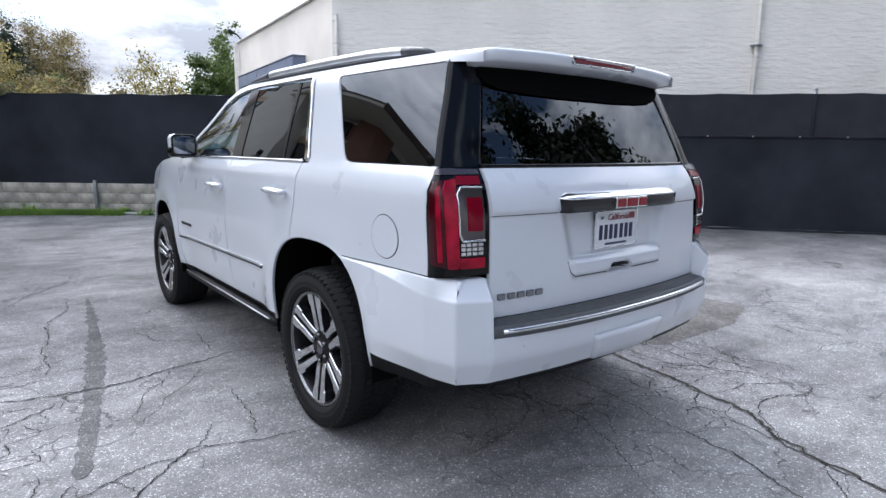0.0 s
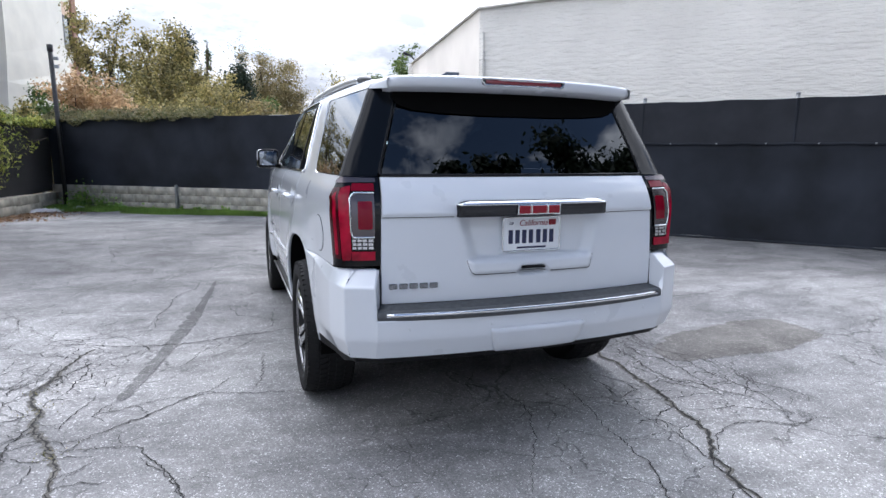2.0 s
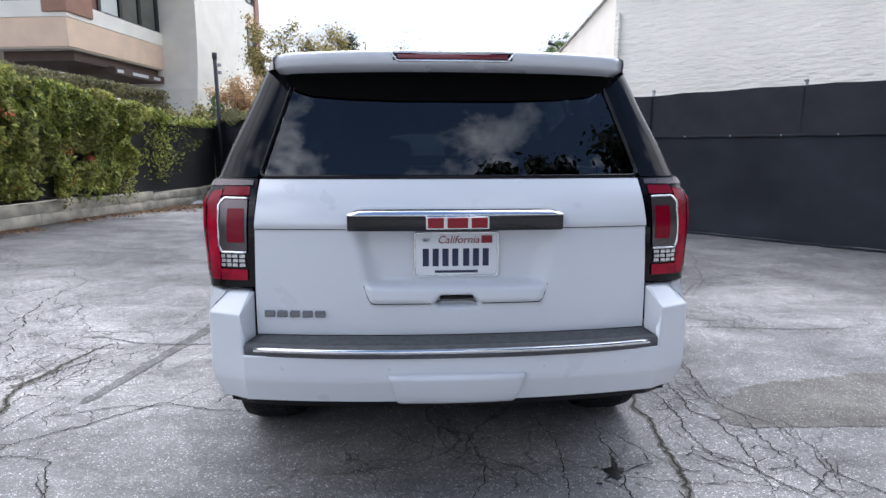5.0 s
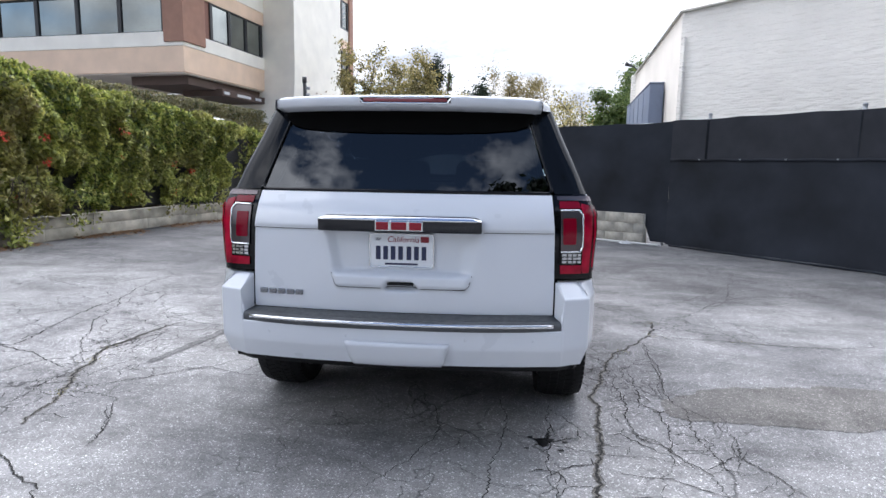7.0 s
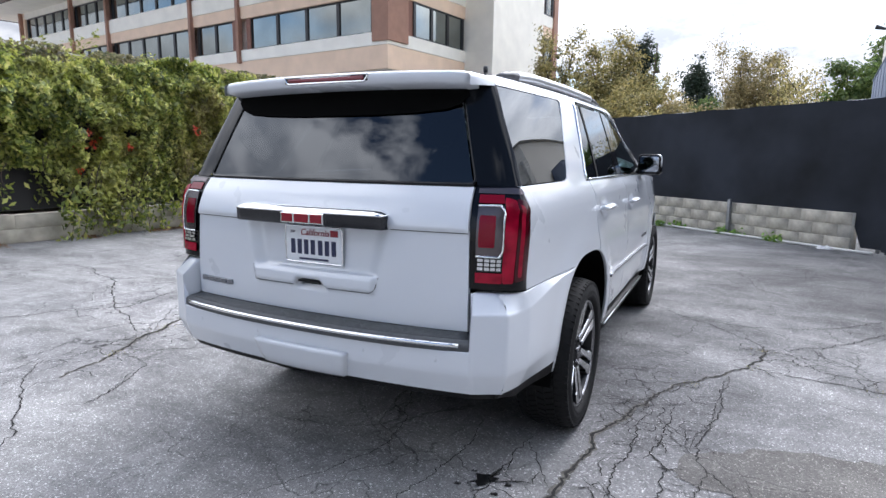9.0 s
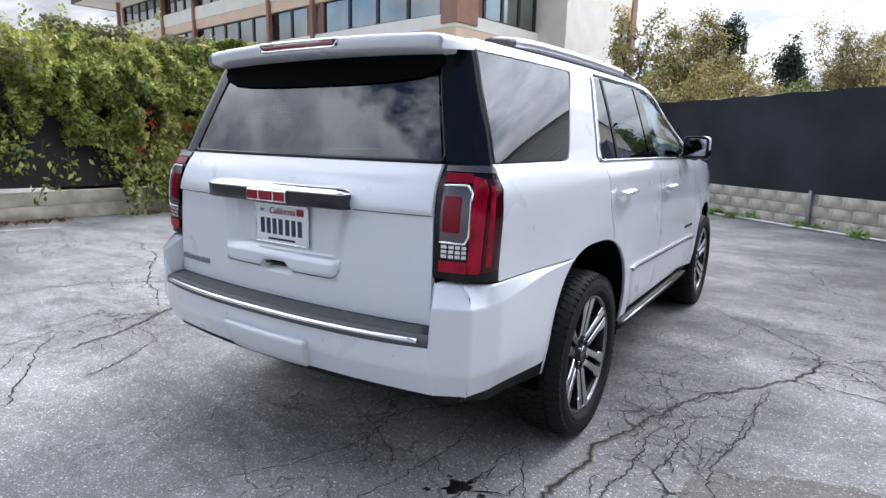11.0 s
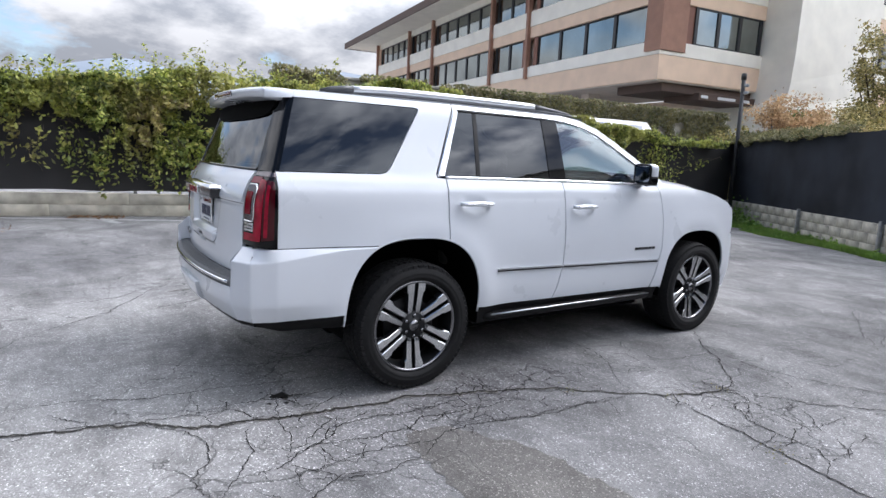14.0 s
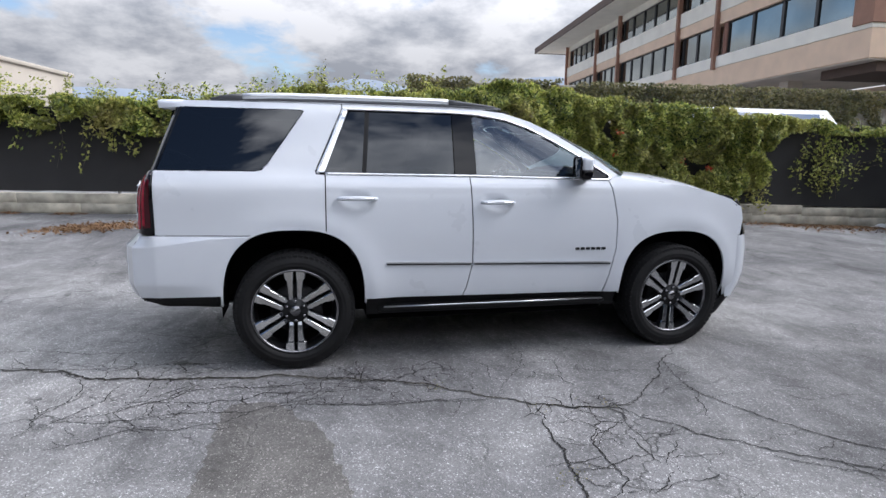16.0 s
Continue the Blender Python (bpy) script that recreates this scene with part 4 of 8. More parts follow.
    for k in range(30):
        si = rng.uniform(4.6, 13.0)
        vine(si, rng.uniform(0.9, 1.4), rng.uniform(0.25, 0.65), rng.uniform(0.25, 0.45), rng.normal() * 0.2, int(rng.integers(25, 90)), 0.07)
    # runners spilling over the kerb wall to the ground
    for k in range(27):
        si = (10.4, 11.6, 12.1)[k % 3] + rng.normal() * 0.2
        vine(si, rng.uniform(0.9, 1.3), rng.uniform(0.05, 0.3), rng.uniform(0.35, 0.55), rng.normal() * 0.15, int(rng.integers(30, 80)), 0.07)
    for si, z0, z1, dr in ((17.6, 2.05, 1.55, -1.9), (18.9, 2.0, 0.95, 0.2), (1.2, 1.75, 1.35, 1.5), (0.8, 1.8, 1.2, 1.9), (2.2, 2.1, 1.5, -0.4), (12.7, 2.1, 1.3, -0.9)):
        vine(si, z0, z1, 0.25, dr, 22, 0.04)
    pos_a, nrm_a = np.array(pos), np.array(nrm)
    size = rng.uniform(0.024, 0.058, len(pos_a)) * (1 + 0.10 * (pos_a[:, 1] < 2.5))
    ob = new("climbing_hedge", leaf_mesh("climbing_hedge", pos_a, nrm_a, size, IVY, rng, 2.1, 0.8))
    tagged(ob, "dense green trumpet-vine hedge hanging over a fence", "hedge", kind="stuff")
    ob = new("vine_stems", mesh_of("vine_stems", stems_v, stems_f, BARK))
    tagged(ob, "thin woody vine stems hanging down the fence", "stems", kind="stuff")
    # top shoots
    pos, nrm = [], []
    for k in range(320):
        si = rng.uniform(0.5, length)
        if si < 12 and k % 3:
            si = rng.uniform(12.5, length)
        p = a + d * si + inn * rng.uniform(-0.2, 0.2)
        z = top(si) - 0.12 + rng.uniform(-0.1, 0.1)
        h = rng.uniform(0.12, 0.68) * (1.0 if si > 12 else 0.5)
        lean = rng.normal(size=2) * 0.3
        for j in range(rng.integers(18, 50)):
            w = rng.random()
            pos.append((p.x + lean[0] * h * w + rng.normal() * 0.05, p.y + lean[1] * h * w + rng.normal() * 0.05, z + h * w))
            nrm.append((inn.x * 0.3, inn.y * 0.3, 1.0))
    pos, nrm = np.array(pos), np.array(nrm)
    ob = new("hedge_shoots", leaf_mesh("hedge_shoots", pos, nrm, rng.uniform(0.022, 0.05, len(pos)), IVY, rng, 2.1))
    tagged(ob, "loose green shoots rising from the hedge's top", "hedge", kind="stuff")
    # flowers
    pos, nrm = [], []
    for k in range(17):
        si = rng.uniform(6, 13)
        z = rng.uniform(0.8, 2.1)
        p = a + d * si + inn * (0.20 + 0.34 * smooth(0.6, 2.2, z) + 0.06)
        for j in range(14):
            q = rng.normal(size=3) * 0.035
            pos.append((p.x + q[0], p.y + q[1], z + q[2]))
            nrm.append((inn.x, inn.y, 0.3))
    pos, nrm = np.array(pos), np.array(nrm)
    ob = new("vine_flowers", leaf_mesh("vine_flowers", pos, nrm, rng.uniform(0.03, 0.05, len(pos)), FLOWER, rng))
    tagged(ob, "small clusters of orange-red trumpet flowers on the hedge", "flowers", kind="stuff")


hedge()


def tree(name, x, y, height, spread, leaf, label, seed, n=5200, size=(0.07, 0.15), airy=0.0, base=0.28, slim=False, fill=80):
    rng = np.random.default_rng(seed)
    root = thing(name, x, y, 0, label, "tree" if "tree" in name else "shrub", "trees and shrubs behind the fence")
    verts, faces = [], []

    def limb(p0, p1, r0, r1, bend):
        pts = []
        for k in range(6):
            w = k / 5
            q = p0 + (p1 - p0) * w + bend * math.sin(w * math.pi)
            pts.append(q)
        me = tube(pts, r0, 7, radii=[r0 + (r1 - r0) * k / 5 for k in range(6)])
        o = len(verts)
        verts.extend([tuple(v.co) for v in me.vertices])
        faces.extend([tuple(i + o for i in f.vertices) for f in me.polygons])
        bpy.data.meshes.remove(me)
        return pts
    h0 = height * base
    tips = []
    trunk_top = Vector((rng.normal() * 0.1, rng.normal() * 0.1, height * (0.55 if not slim else 0.95)))
    trunk = limb(Vector((0, 0, -0.1)), trunk_top, 0.035 * height ** 0.9 * 0.55 + 0.02, 0.02, Vector(rng.normal(size=3) * 0.06 * height ** 0.5))
    for k in range(9 if not slim else 12):
        w = rng.uniform(0.3, 1.0)
        p0 = trunk[min(5, int(w * 5))]
        ang = rng.uniform(0, 2 * math.pi)
        rr = spread * rng.uniform(0.45, 0.95) * (1 if not slim else (1.15 - w))
        zz = rng.uniform(h0 + 0.1 * height, height * 0.96) if not slim else p0.z + 0.2
        p1 = Vector((math.cos(ang) * rr, math.sin(ang) * rr, max(zz, p0.z + 0.1)))
        pts = limb(p0, p1, 0.012 * height ** 0.8, 0.008, Vector(rng.normal(size=3) * 0.1))
        tips += pts[2:]
        for j in range(3):
            q = pts[rng.integers(2, 6)]
            e = q + Vector(rng.normal(size=3) * spread * 0.22) + Vector((0, 0, 0.1 * height))
            tips += limb(q, e, 0.006 * height ** 0.7, 0.004, Vector((0, 0, 0)))[2:]
    part("trunk", mesh_of("trunk", verts, faces, BARK), BARK, root)
    clumps = []
    for q in tips:
        clumps.append((np.array(q) + rng.normal(size=3) * 0.06 * spread, spread * rng.uniform(0.10, 0.24)))
    for k in range(int(fill * (1 - airy))):
        v = rng.normal(size=3)
        v /= np.linalg.norm(v)
        v *= rng.uniform(0.35, 0.98)
        zc = h0 + (height - h0) * 0.5
        wide = spread * (1 if not slim else 1.0)
        c = np.array([v[0] * wide, v[1] * wide, zc + v[2] * (height - h0) * 0.5])
        if slim:
            c[:2] *= max(0.1, 1.1 - (c[2] - h0) / (height - h0))
        clumps.append((c, spread * rng.uniform(0.12, 0.26)))
    per = max(6, n // len(clumps))
    pos, nrm = [], []
    for c, r in clumps:
        q = rng.normal(size=(per, 3)) * r * np.array([1, 1, 0.7]) * 0.8
        pos.append(c + q)
        nrm.append(q / (np.linalg.norm(q, axis=1)[:, None] + 1e-6) + np.array([0, 0, 0.7]))
    pos, nrm = np.concatenate(pos), np.concatenate(nrm)
    keep = pos[:, 2] > 0.05
    pos, nrm = pos[keep], nrm[keep]
    part("crown", leaf_mesh("crown", pos, nrm, rng.uniform(*size, len(pos)), leaf, rng), leaf, root)
    return root


# bank of trees and shrubs beyond the far corner
tree("olive_tree", -4.0, 26.3, 6.5, 2.1, OLIVE_LEAF, "olive-brown leafy tree with loose top twigs behind the fence", 11, 30000, (0.05, 0.10))
tree("thin_tree", -6.4, 25.0, 6.9, 1.3, OLIVE_LEAF, "sparse olive tree with open branches beside the office building", 13, 6500, (0.05, 0.10), airy=0.75)
tree("conifer_tree", -3.2, 32.2, 8.3, 1.2, DARK_LEAF, "slim dark green conifer standing behind other trees", 14, 9000, (0.05, 0.12), slim=True, base=0.12)
tree("conifer_tree", -0.4, 33.0, 6.7, 1.8, DARK_LEAF, "short dark green conifer behind other trees", 24, 14000, (0.05, 0.12), slim=True, base=0.1)
tree("cypress_tree", -2.05, 27.5, 7.1, 0.28, GREEN_LEAF, "very thin upright cypress spire behind the shrubs", 25, 2600, (0.04, 0.08), slim=True, base=0.2)
tree("olive_tree", 2.6, 50.0, 10.1, 2.7, RUSTY_OLIVE, "upright rusty-olive tree with a ragged crown", 15, 30000, (0.06, 0.12))
tree("thin_tree", 4.4, 28.0, 5.2, 1.6, OLIVE_LEAF, "sparse thin-leaved tree with bare twigs", 16, 2200, airy=0.9, size=(0.05, 0.09))
tree("round_tree", 5.35, 20.6, 4.75, 1.25, GREEN_LEAF, "dense rounded green tree beside the white building", 17, 30000, (0.05, 0.10), base=0.02)
tree("green_tree", 6.9, 23.8, 5.9, 1.0, GREEN_LEAF, "dark green tree showing beside the white building", 18, 7000, (0.05, 0.1))
tree("thin_tree", 5.6, 24.0, 3.9, 1.3, OLIVE_LEAF, "sparse low tree with dry twigs behind the fence", 19, 1800, airy=0.9, size=(0.05, 0.09))
tree("thin_tree", 2.7, 19.5, 3.6, 1.4, OLIVE_LEAF, "sparse low tree with dry twigs behind the fence", 81, 2600, airy=0.8, size=(0.05, 0.09))
tree("thin_tree", 3.6, 22.5, 4.4, 1.4, OLIVE_LEAF, "sparse low tree with dry twigs behind the fence", 82, 2600, airy=0.8, size=(0.05, 0.09))
tree("dry_shrub", -4.75, 16.5, 3.75, 1.0, STRAW, "straw-coloured dry shrub on the bank", 20, 26000, size=(0.04, 0.08), base=0.05, fill=160)
tree("shrub", -7.0, 20.6, 3.7, 1.0, GREEN_LEAF, "dark green shrub beside the stair tower", 21, 7000, size=(0.05, 0.1), base=0.08)
for k, (x, y, h, r, m) in enumerate(((-0.9, 24.0, 4.4, 1.0, OLIVE_LEAF), (0.25, 24.5, 4.1, 0.9, GREEN_LEAF), (-8.8, 18.6, 2.7, 1.4, IVY), (-7.0, 17.7, 2.6, 1.2, OLIVE_LEAF), (-3.3, 17.0, 2.9, 1.3, STRAW_OLIVE), (-2.6, 17.9, 3.2, 1.5, OLIVE_LEAF), (-1.0, 17.3, 2.9, 1.3, OLIVE_LEAF), (-2.6, 20.5, 3.7, 1.5, OLIVE_LEAF), (0.0, 19.5, 3.2, 1.5, RUSTY_OLIVE), (0.6, 17.6, 2.9, 1.3, RUSTY_OLIVE), (-0.9, 22.5, 3.5, 1.5, OLIVE_LEAF), (-4.9, 22.0, 4.3, 1.6, OLIVE_LEAF))):
    tree("shrub", x, y, h, r, m, "tangled olive-brown shrub growing over the bank", 30 + k, 15000, size=(0.04, 0.085), base=0.02)
# a tall broad tree and a building stand behind the viewer and show in the car's glass
tree("tall_tree", 17.0, -15.5, 13.6, 5.2, DARK_LEAF, "tall broad dark green tree across the yard", 71, 110000, (0.26, 0.48), base=0.2, fill=420)
tree("tall_tree", 6.5, -17.5, 14.2, 3.4, DARK_LEAF, "tall dark green tree across the yard", 73, 80000, (0.26, 0.48), base=0.2, fill=360)
tree("tall_tree", 27.0, -15.0, 11.5, 4.0, DARK_LEAF, "tall broad dark green tree across the yard", 72, 50000, (0.26, 0.48), base=0.25, fill=260)

# ---- the car ----
SUV = thing("suv", 0.013, 0, 0, "large pearl-white four-door SUV with dark glass parked on asphalt", "car")
WB = 2.888
SIDE = curve([(0.38, 0.950), (0.46, 0.985), (0.56, 1.003), (0.70, 1.010), (0.85, 1.010), (0.98, 1.005), (1.10, 0.996), (1.20, 0.983), (1.28, 0.960), (1.335, 0.930), (1.45, 0.893), (1.60, 0.845), (1.74, 0.797), (1.79, 0.770), (1.83, 0.72)])


def side_x(y, z):
    """Half the car's width at a station and height."""
    x = SIDE(z)
    r = min(max((0.5 - y) / 1.45, 0), 1) ** 1.6
    x -= r * (0.080 - 0.043 * smooth(0.93, 1.29, z) + 0.060 * smooth(1.31, 1.78, z))
    f = min(max((y - 2.1) / 1.8, 0), 1)
    x -= 0.16 * f**2.4 + 0.07 * smooth(1.3, 2.4, y) * smooth(1.3, 1.75, z)
    # flared arches, and doors drawn in between them
    for cy in (0.0, WB):
        d = math.hypot((y - cy) / 0.62, (z - 0.45) / 0.66)
        x += 0.016 * math.exp(-((d - 0.86) / 0.16) ** 2) * (1 - smooth(0.95, 1.2, z))
    x -= 0.016 * smooth(0.5, 0.8, y) * (1 - smooth(2.1, 2.4, y)) * (1 - smooth(0.62, 0.95, z))
    # crease along the shoulder
    x += 0.006 * math.exp(-((z - 1.245) / 0.018) ** 2)
    return x


def side_fn(sg, off=0.0):
    return lambda y, z: Vector((sg * (side_x(y, z) + off), y, z))


HANDLES = ((0.29, 0.545, 1.165), (1.285, 1.525, 1.140))


def door_fn(sg, off=0.0):
    """The flank with a dished cup behind each door handle."""
    def at(y, z):
        x = side_x(y, z) + off
        for a, b, hz in HANDLES:
            d = ((y - (a + b) / 2 + 0.012) / 0.105) ** 2 + ((z - hz + 0.002) / 0.046) ** 2
            x -= 0.020 * max(0.0, 1 - d) ** 0.7
        return Vector((sg * x, y, z))
    return at


def glass_fn(sg, off=0.0):
    """Side glass: straight from sill to roof, slightly bowed."""
    def at(y, z):
        s = (z - 1.335) / 0.41
        x = side_x(y, 1.335) * (1 - s) + side_x(y, 1.745) * s + 0.020 * s * (1 - s)
        return Vector((sg * (x + off), y, z))
    return at


SQ = 2.7      # squareness of the arches


def arch_yz(arch, a, grow=0.0):
    """A point of a wheel arch; the angle runs from straight back over the top to the front."""
    c, t = math.cos(radians(a)), math.sin(radians(a))
    return (arch["cy"] - (arch["ry"] + grow) * math.copysign(abs(c) ** (2 / SQ), c), 0.45 + (arch["rz"] + grow) * math.copysign(abs(t) ** (2 / SQ), t))


R_ARCH = dict(cy=0.003, ry=0.466, rz=0.510)
F_ARCH = dict(cy=WB - 0.003, ry=0.485, rz=0.470)


def on_arch(arch, y):
    return 0.45 + arch["rz"] * max(0, 1 - abs((y - arch["cy"]) / arch["ry"]) ** SQ) ** (1 / SQ)


def arch_angle(arch, y):
    d = min(1, max(-1, (arch["cy"] - y) / arch["ry"]))
    return math.degrees(math.acos(math.copysign(abs(d) ** (SQ / 2), d)))


def arch_between(arch, y0, y1, n=44):
    """The arch's edge from one station to another."""
    t0, t1 = arch_angle(arch, y0), arch_angle(arch, y1)
    return [arch_yz(arch, t0 + (t1 - t0) * k / n) for k in range(n + 1)]


SEAM = 0.925
q_seam = R_ARCH["cy"] - R_ARCH["ry"] * (1 - ((SEAM - 0.45) / R_ARCH["rz"]) ** SQ) ** (1 / SQ)
QUARTER = [(-0.853, 1.335), (-0.24, 1.335), (-0.195, 1.345), (-0.165, 1.375), (0.075, 1.725), (0.08, 1.74), (0.06, 1.748), (-0.70, 1.748), (-0.69, 1.79), (0.33, 1.795), (0.33, 1.765), (0.145, 1.345), (0.15, 1.322), (0.206, 1.318), (0.206, on_arch(R_ARCH, 0.206) + 0.002)]
QUARTER += arch_between(R_ARCH, 0.206, q_seam)[1:] + [(-0.62, SEAM), (-0.853, SEAM)]
REAR_DOOR = [(0.214, 1.318), (0.214, on_arch(R_ARCH, 0.214))] + arch_between(R_ARCH, 0.214, 0.46)[1:] + [(0.475, 0.478), (1.165, 0.470), (1.190, 0.53), (1.228, 0.70), (1.222, 1.0), (1.207, 1.312)]
FRONT_DOOR = [(1.215, 1.312), (1.230, 1.0), (1.236, 0.70), (1.198, 0.53), (1.173, 0.470), (2.262, 0.460), (2.30, 0.60), (2.345, 0.80), (2.350, 1.0), (2.315, 1.20), (2.285, 1.298)]
f_end = F_ARCH["cy"] + F_ARCH["ry"]
FENDER = [(2.293, 1.300), (2.323, 1.20), (2.358, 1.0), (2.353, 0.80), (2.308, 0.60), (2.272, 0.46), (F_ARCH["cy"] - F_ARCH["ry"] + 0.001, 0.46)] + arch_between(F_ARCH, F_ARCH["cy"] - F_ARCH["ry"] + 0.002, f_end - 0.08) + [(f_end + 0.02, 0.868), (3.505, 0.872), (3.525, 1.0), (3.505, 1.095), (3.40, 1.158), (3.2, 1.215), (2.95, 1.262), (2.65, 1.295), (2.42, 1.318), (2.36, 1.33)]
RAIL = [(0.338, 1.795), (0.338, 1.768), (0.36, 1.757), (1.10, 1.757), (1.30, 1.750), (1.50, 1.722), (1.68, 1.668), (1.86, 1.585), (2.05, 1.482), (2.20, 1.392), (2.295, 1.335), (2.305, 1.308), (2.37, 1.338), (2.28, 1.405), (2.10, 1.520), (1.90, 1.632), (1.70, 1.718), (1.50, 1.772), (1.28, 1.796)]
W_QUARTER = [(-0.835, 1.340), (-0.24, 1.340), (-0.20, 1.350), (-0.170, 1.379), (0.068, 1.725), (0.072, 1.738), (0.055, 1.743), (-0.70, 1.743)]
W_REAR = [(0.205, 1.335), (0.375, 1.735), (0.39, 1.745), (1.10, 1.745), (1.10, 1.335)]
B_PILLAR = [(1.105, 1.33), (1.105, 1.748), (1.25, 1.744), (1.262, 1.33)]
W_FRONT = [(1.267, 1.33), (1.255, 1.738), (1.48, 1.712), (1.66, 1.658), (1.84, 1.576), (2.03, 1.474), (2.12, 1.42), (2.12, 1.325)]
MIRROR_TRI = [(2.125, 1.325), (2.125, 1.415), (2.19, 1.38), (2.275, 1.333), (2.28, 1.322)]


def poly_on(fn, pts, step=0.03):
    return [fn(*p) for p in dense(pts, step, closed=False)]


for sg in (1, -1):
    fl = sg < 0
    inw = (-sg, 0, 0)
    P = lambda nm, out, mat, off=0.0, step=0.045, flange=0.016, lab="", fn=side_fn: part(nm, patch(nm, out, fn(sg, off), mat, inw, flange, step, fl), mat, SUV, lab)
    P("quarter_panel", QUARTER, PAINT)
    door_r = P("rear_door", REAR_DOOR, PAINT, step=0.022, fn=door_fn)
    door_f = P("front_door", FRONT_DOOR, PAINT, step=0.022, fn=door_fn)
    P("front_fender", FENDER, PAINT)
    P("roof_rail_panel", RAIL, PAINT)
    corner = arch_between(F_ARCH, f_end - 0.085, f_end - 0.0005, 20) + [(f_end + 0.004, 0.37), (3.48, 0.37), (3.48, 0.872), (f_end + 0.02, 0.870)]
    P("front_bumper_corner", corner, PAINT, -0.0015)
    P("quarter_window", W_QUARTER, GLASS_DARK, -0.004, flange=0.006, fn=glass_fn, lab="dark privacy glass")
    P("rear_door_window", W_REAR, GLASS_DARK, -0.006, flange=0.006, fn=glass_fn, lab="dark privacy glass")
    P("front_door_window", W_FRONT, GLASS_LIGHT, -0.006, flange=0.004, fn=glass_fn, lab="lightly tinted glass")
    P("b_pillar_trim", B_PILLAR, GLOSS_BLACK, -0.002, flange=0.02, fn=glass_fn)
    P("mirror_base_trim", MIRROR_TRI, GLOSS_BLACK, -0.001, flange=0.02)
    part("window_divider", patch("window_divider", [(0.455, 1.335), (0.49, 1.745), (0.52, 1.745), (0.485, 1.335)], glass_fn(sg, -0.002), BLACK_TRIM, inw, 0.01, 0.04, fl), BLACK_TRIM, SUV)
    # chrome surround of the side windows
    chrome = [(0.165, 1.328), (0.165, 1.350), (0.345, 1.752), (0.365, 1.762), (1.10, 1.762), (1.30, 1.753), (1.50, 1.724), (1.68, 1.670), (1.86, 1.588), (2.05, 1.485), (2.20, 1.395), (2.290, 1.340), (2.302, 1.318), (2.28, 1.305), (1.25, 1.322), (0.21, 1.328)]
    part("window_chrome", tube(poly_on(side_fn(sg, 0.001), chrome), 0.009, 6, closed=False, mat=CHROME), CHROME, SUV, "bright chrome window surround")
    part("rear_pillar_chrome", patch("rear_pillar_chrome", [(0.152, 1.335), (0.338, 1.765), (0.372, 1.752), (0.205, 1.338)], side_fn(sg, 0.003), CHROME, inw, 0.01, 0.04, fl), CHROME, SUV)
    # door mouldings
    for a, b, z0, z1, parent in ((0.615, 1.218, 0.725, 0.712, door_r), (1.245, 2.30, 0.712, 0.692, door_f)):
        me = patch("door_moulding", [(a, z0 - 0.004), (b, z1 - 0.004), (b + 0.004, z1 + 0.006), (a, z0 + 0.006)], side_fn(sg, 0.014), SATIN, inw, 0.02, 0.05, fl)
        part("door_moulding", me, SATIN, parent, "chrome door moulding")
        me = patch("moulding_edge", [(a, z0 - 0.014), (b, z1 - 0.014), (b + 0.004, z1 - 0.005), (a, z0 - 0.005)], side_fn(sg, 0.010), BLACK_TRIM, inw, 0.02, 0.05, fl)
        part("moulding_edge", me, BLACK_TRIM, parent)
    # handles with a dished cup behind
    for (a, b, z), parent in zip(HANDLES, (door_r, door_f)):
        fn = side_fn(sg)
        pts = []
        for k in range(15):
            w = k / 14
            p = fn(a + (b - a) * w, z + 0.004 * math.sin(w * math.pi))
            pts.append(p + Vector((sg * (0.012 + 0.030 * math.sin(w * math.pi) ** 0.4), 0, 0)))
        rad = [0.016 + 0.006 * math.sin(k / 14 * math.pi) for k in range(15)]
        part("door_handle", tube(pts, 0.02, 10, mat=PAINT, radii=rad, flat=0.8), PAINT, parent)
        tr = [p + Vector((sg * 0.016, 0, 0.0)) for p in pts[1:-1]]
        part("handle_trim", tube(tr, 0.006, 6, mat=CHROME), CHROME, parent)
    # running board with its bright edge
    rb = [(sg * 0.80, 0.345), (sg * 0.965, 0.36), (sg * 0.987, 0.385), (sg * 0.987, 0.405), (sg * 0.965, 0.42), (sg * 0.80, 0.425)]
    rows = [[(x, y, z) for x, z in rb] for y in (0.56, 0.60, 1.4, 2.26, 2.30)]
    rows[0] = [(x * 0.97, 0.555, 0.385 + (z - 0.385) * 0.6) for x, z in rb]
    rows[-1] = [(x * 0.97, 2.305, 0.385 + (z - 0.385) * 0.6) for x, z in rb]
    board = part("running_board", grid_mesh("running_board", rows, BLACK_TRIM, True, True), BLACK_TRIM, SUV, "black running board with bright edge")
    part("board_strip", tube([(sg * 0.988, y, 0.411) for y in (0.60, 1.0, 1.6, 2.27)], 0.0055, 6, mat=SATIN), SATIN, board)
    part("rocker_panel", patch("rocker_panel", [(0.48, 0.35), (2.39, 0.35), (2.39, 0.458), (2.26, 0.457), (0.48, 0.468)], side_fn(sg, -0.02), BLACK_TRIM, inw, 0.05, 0.06, fl), BLACK_TRIM, SUV)
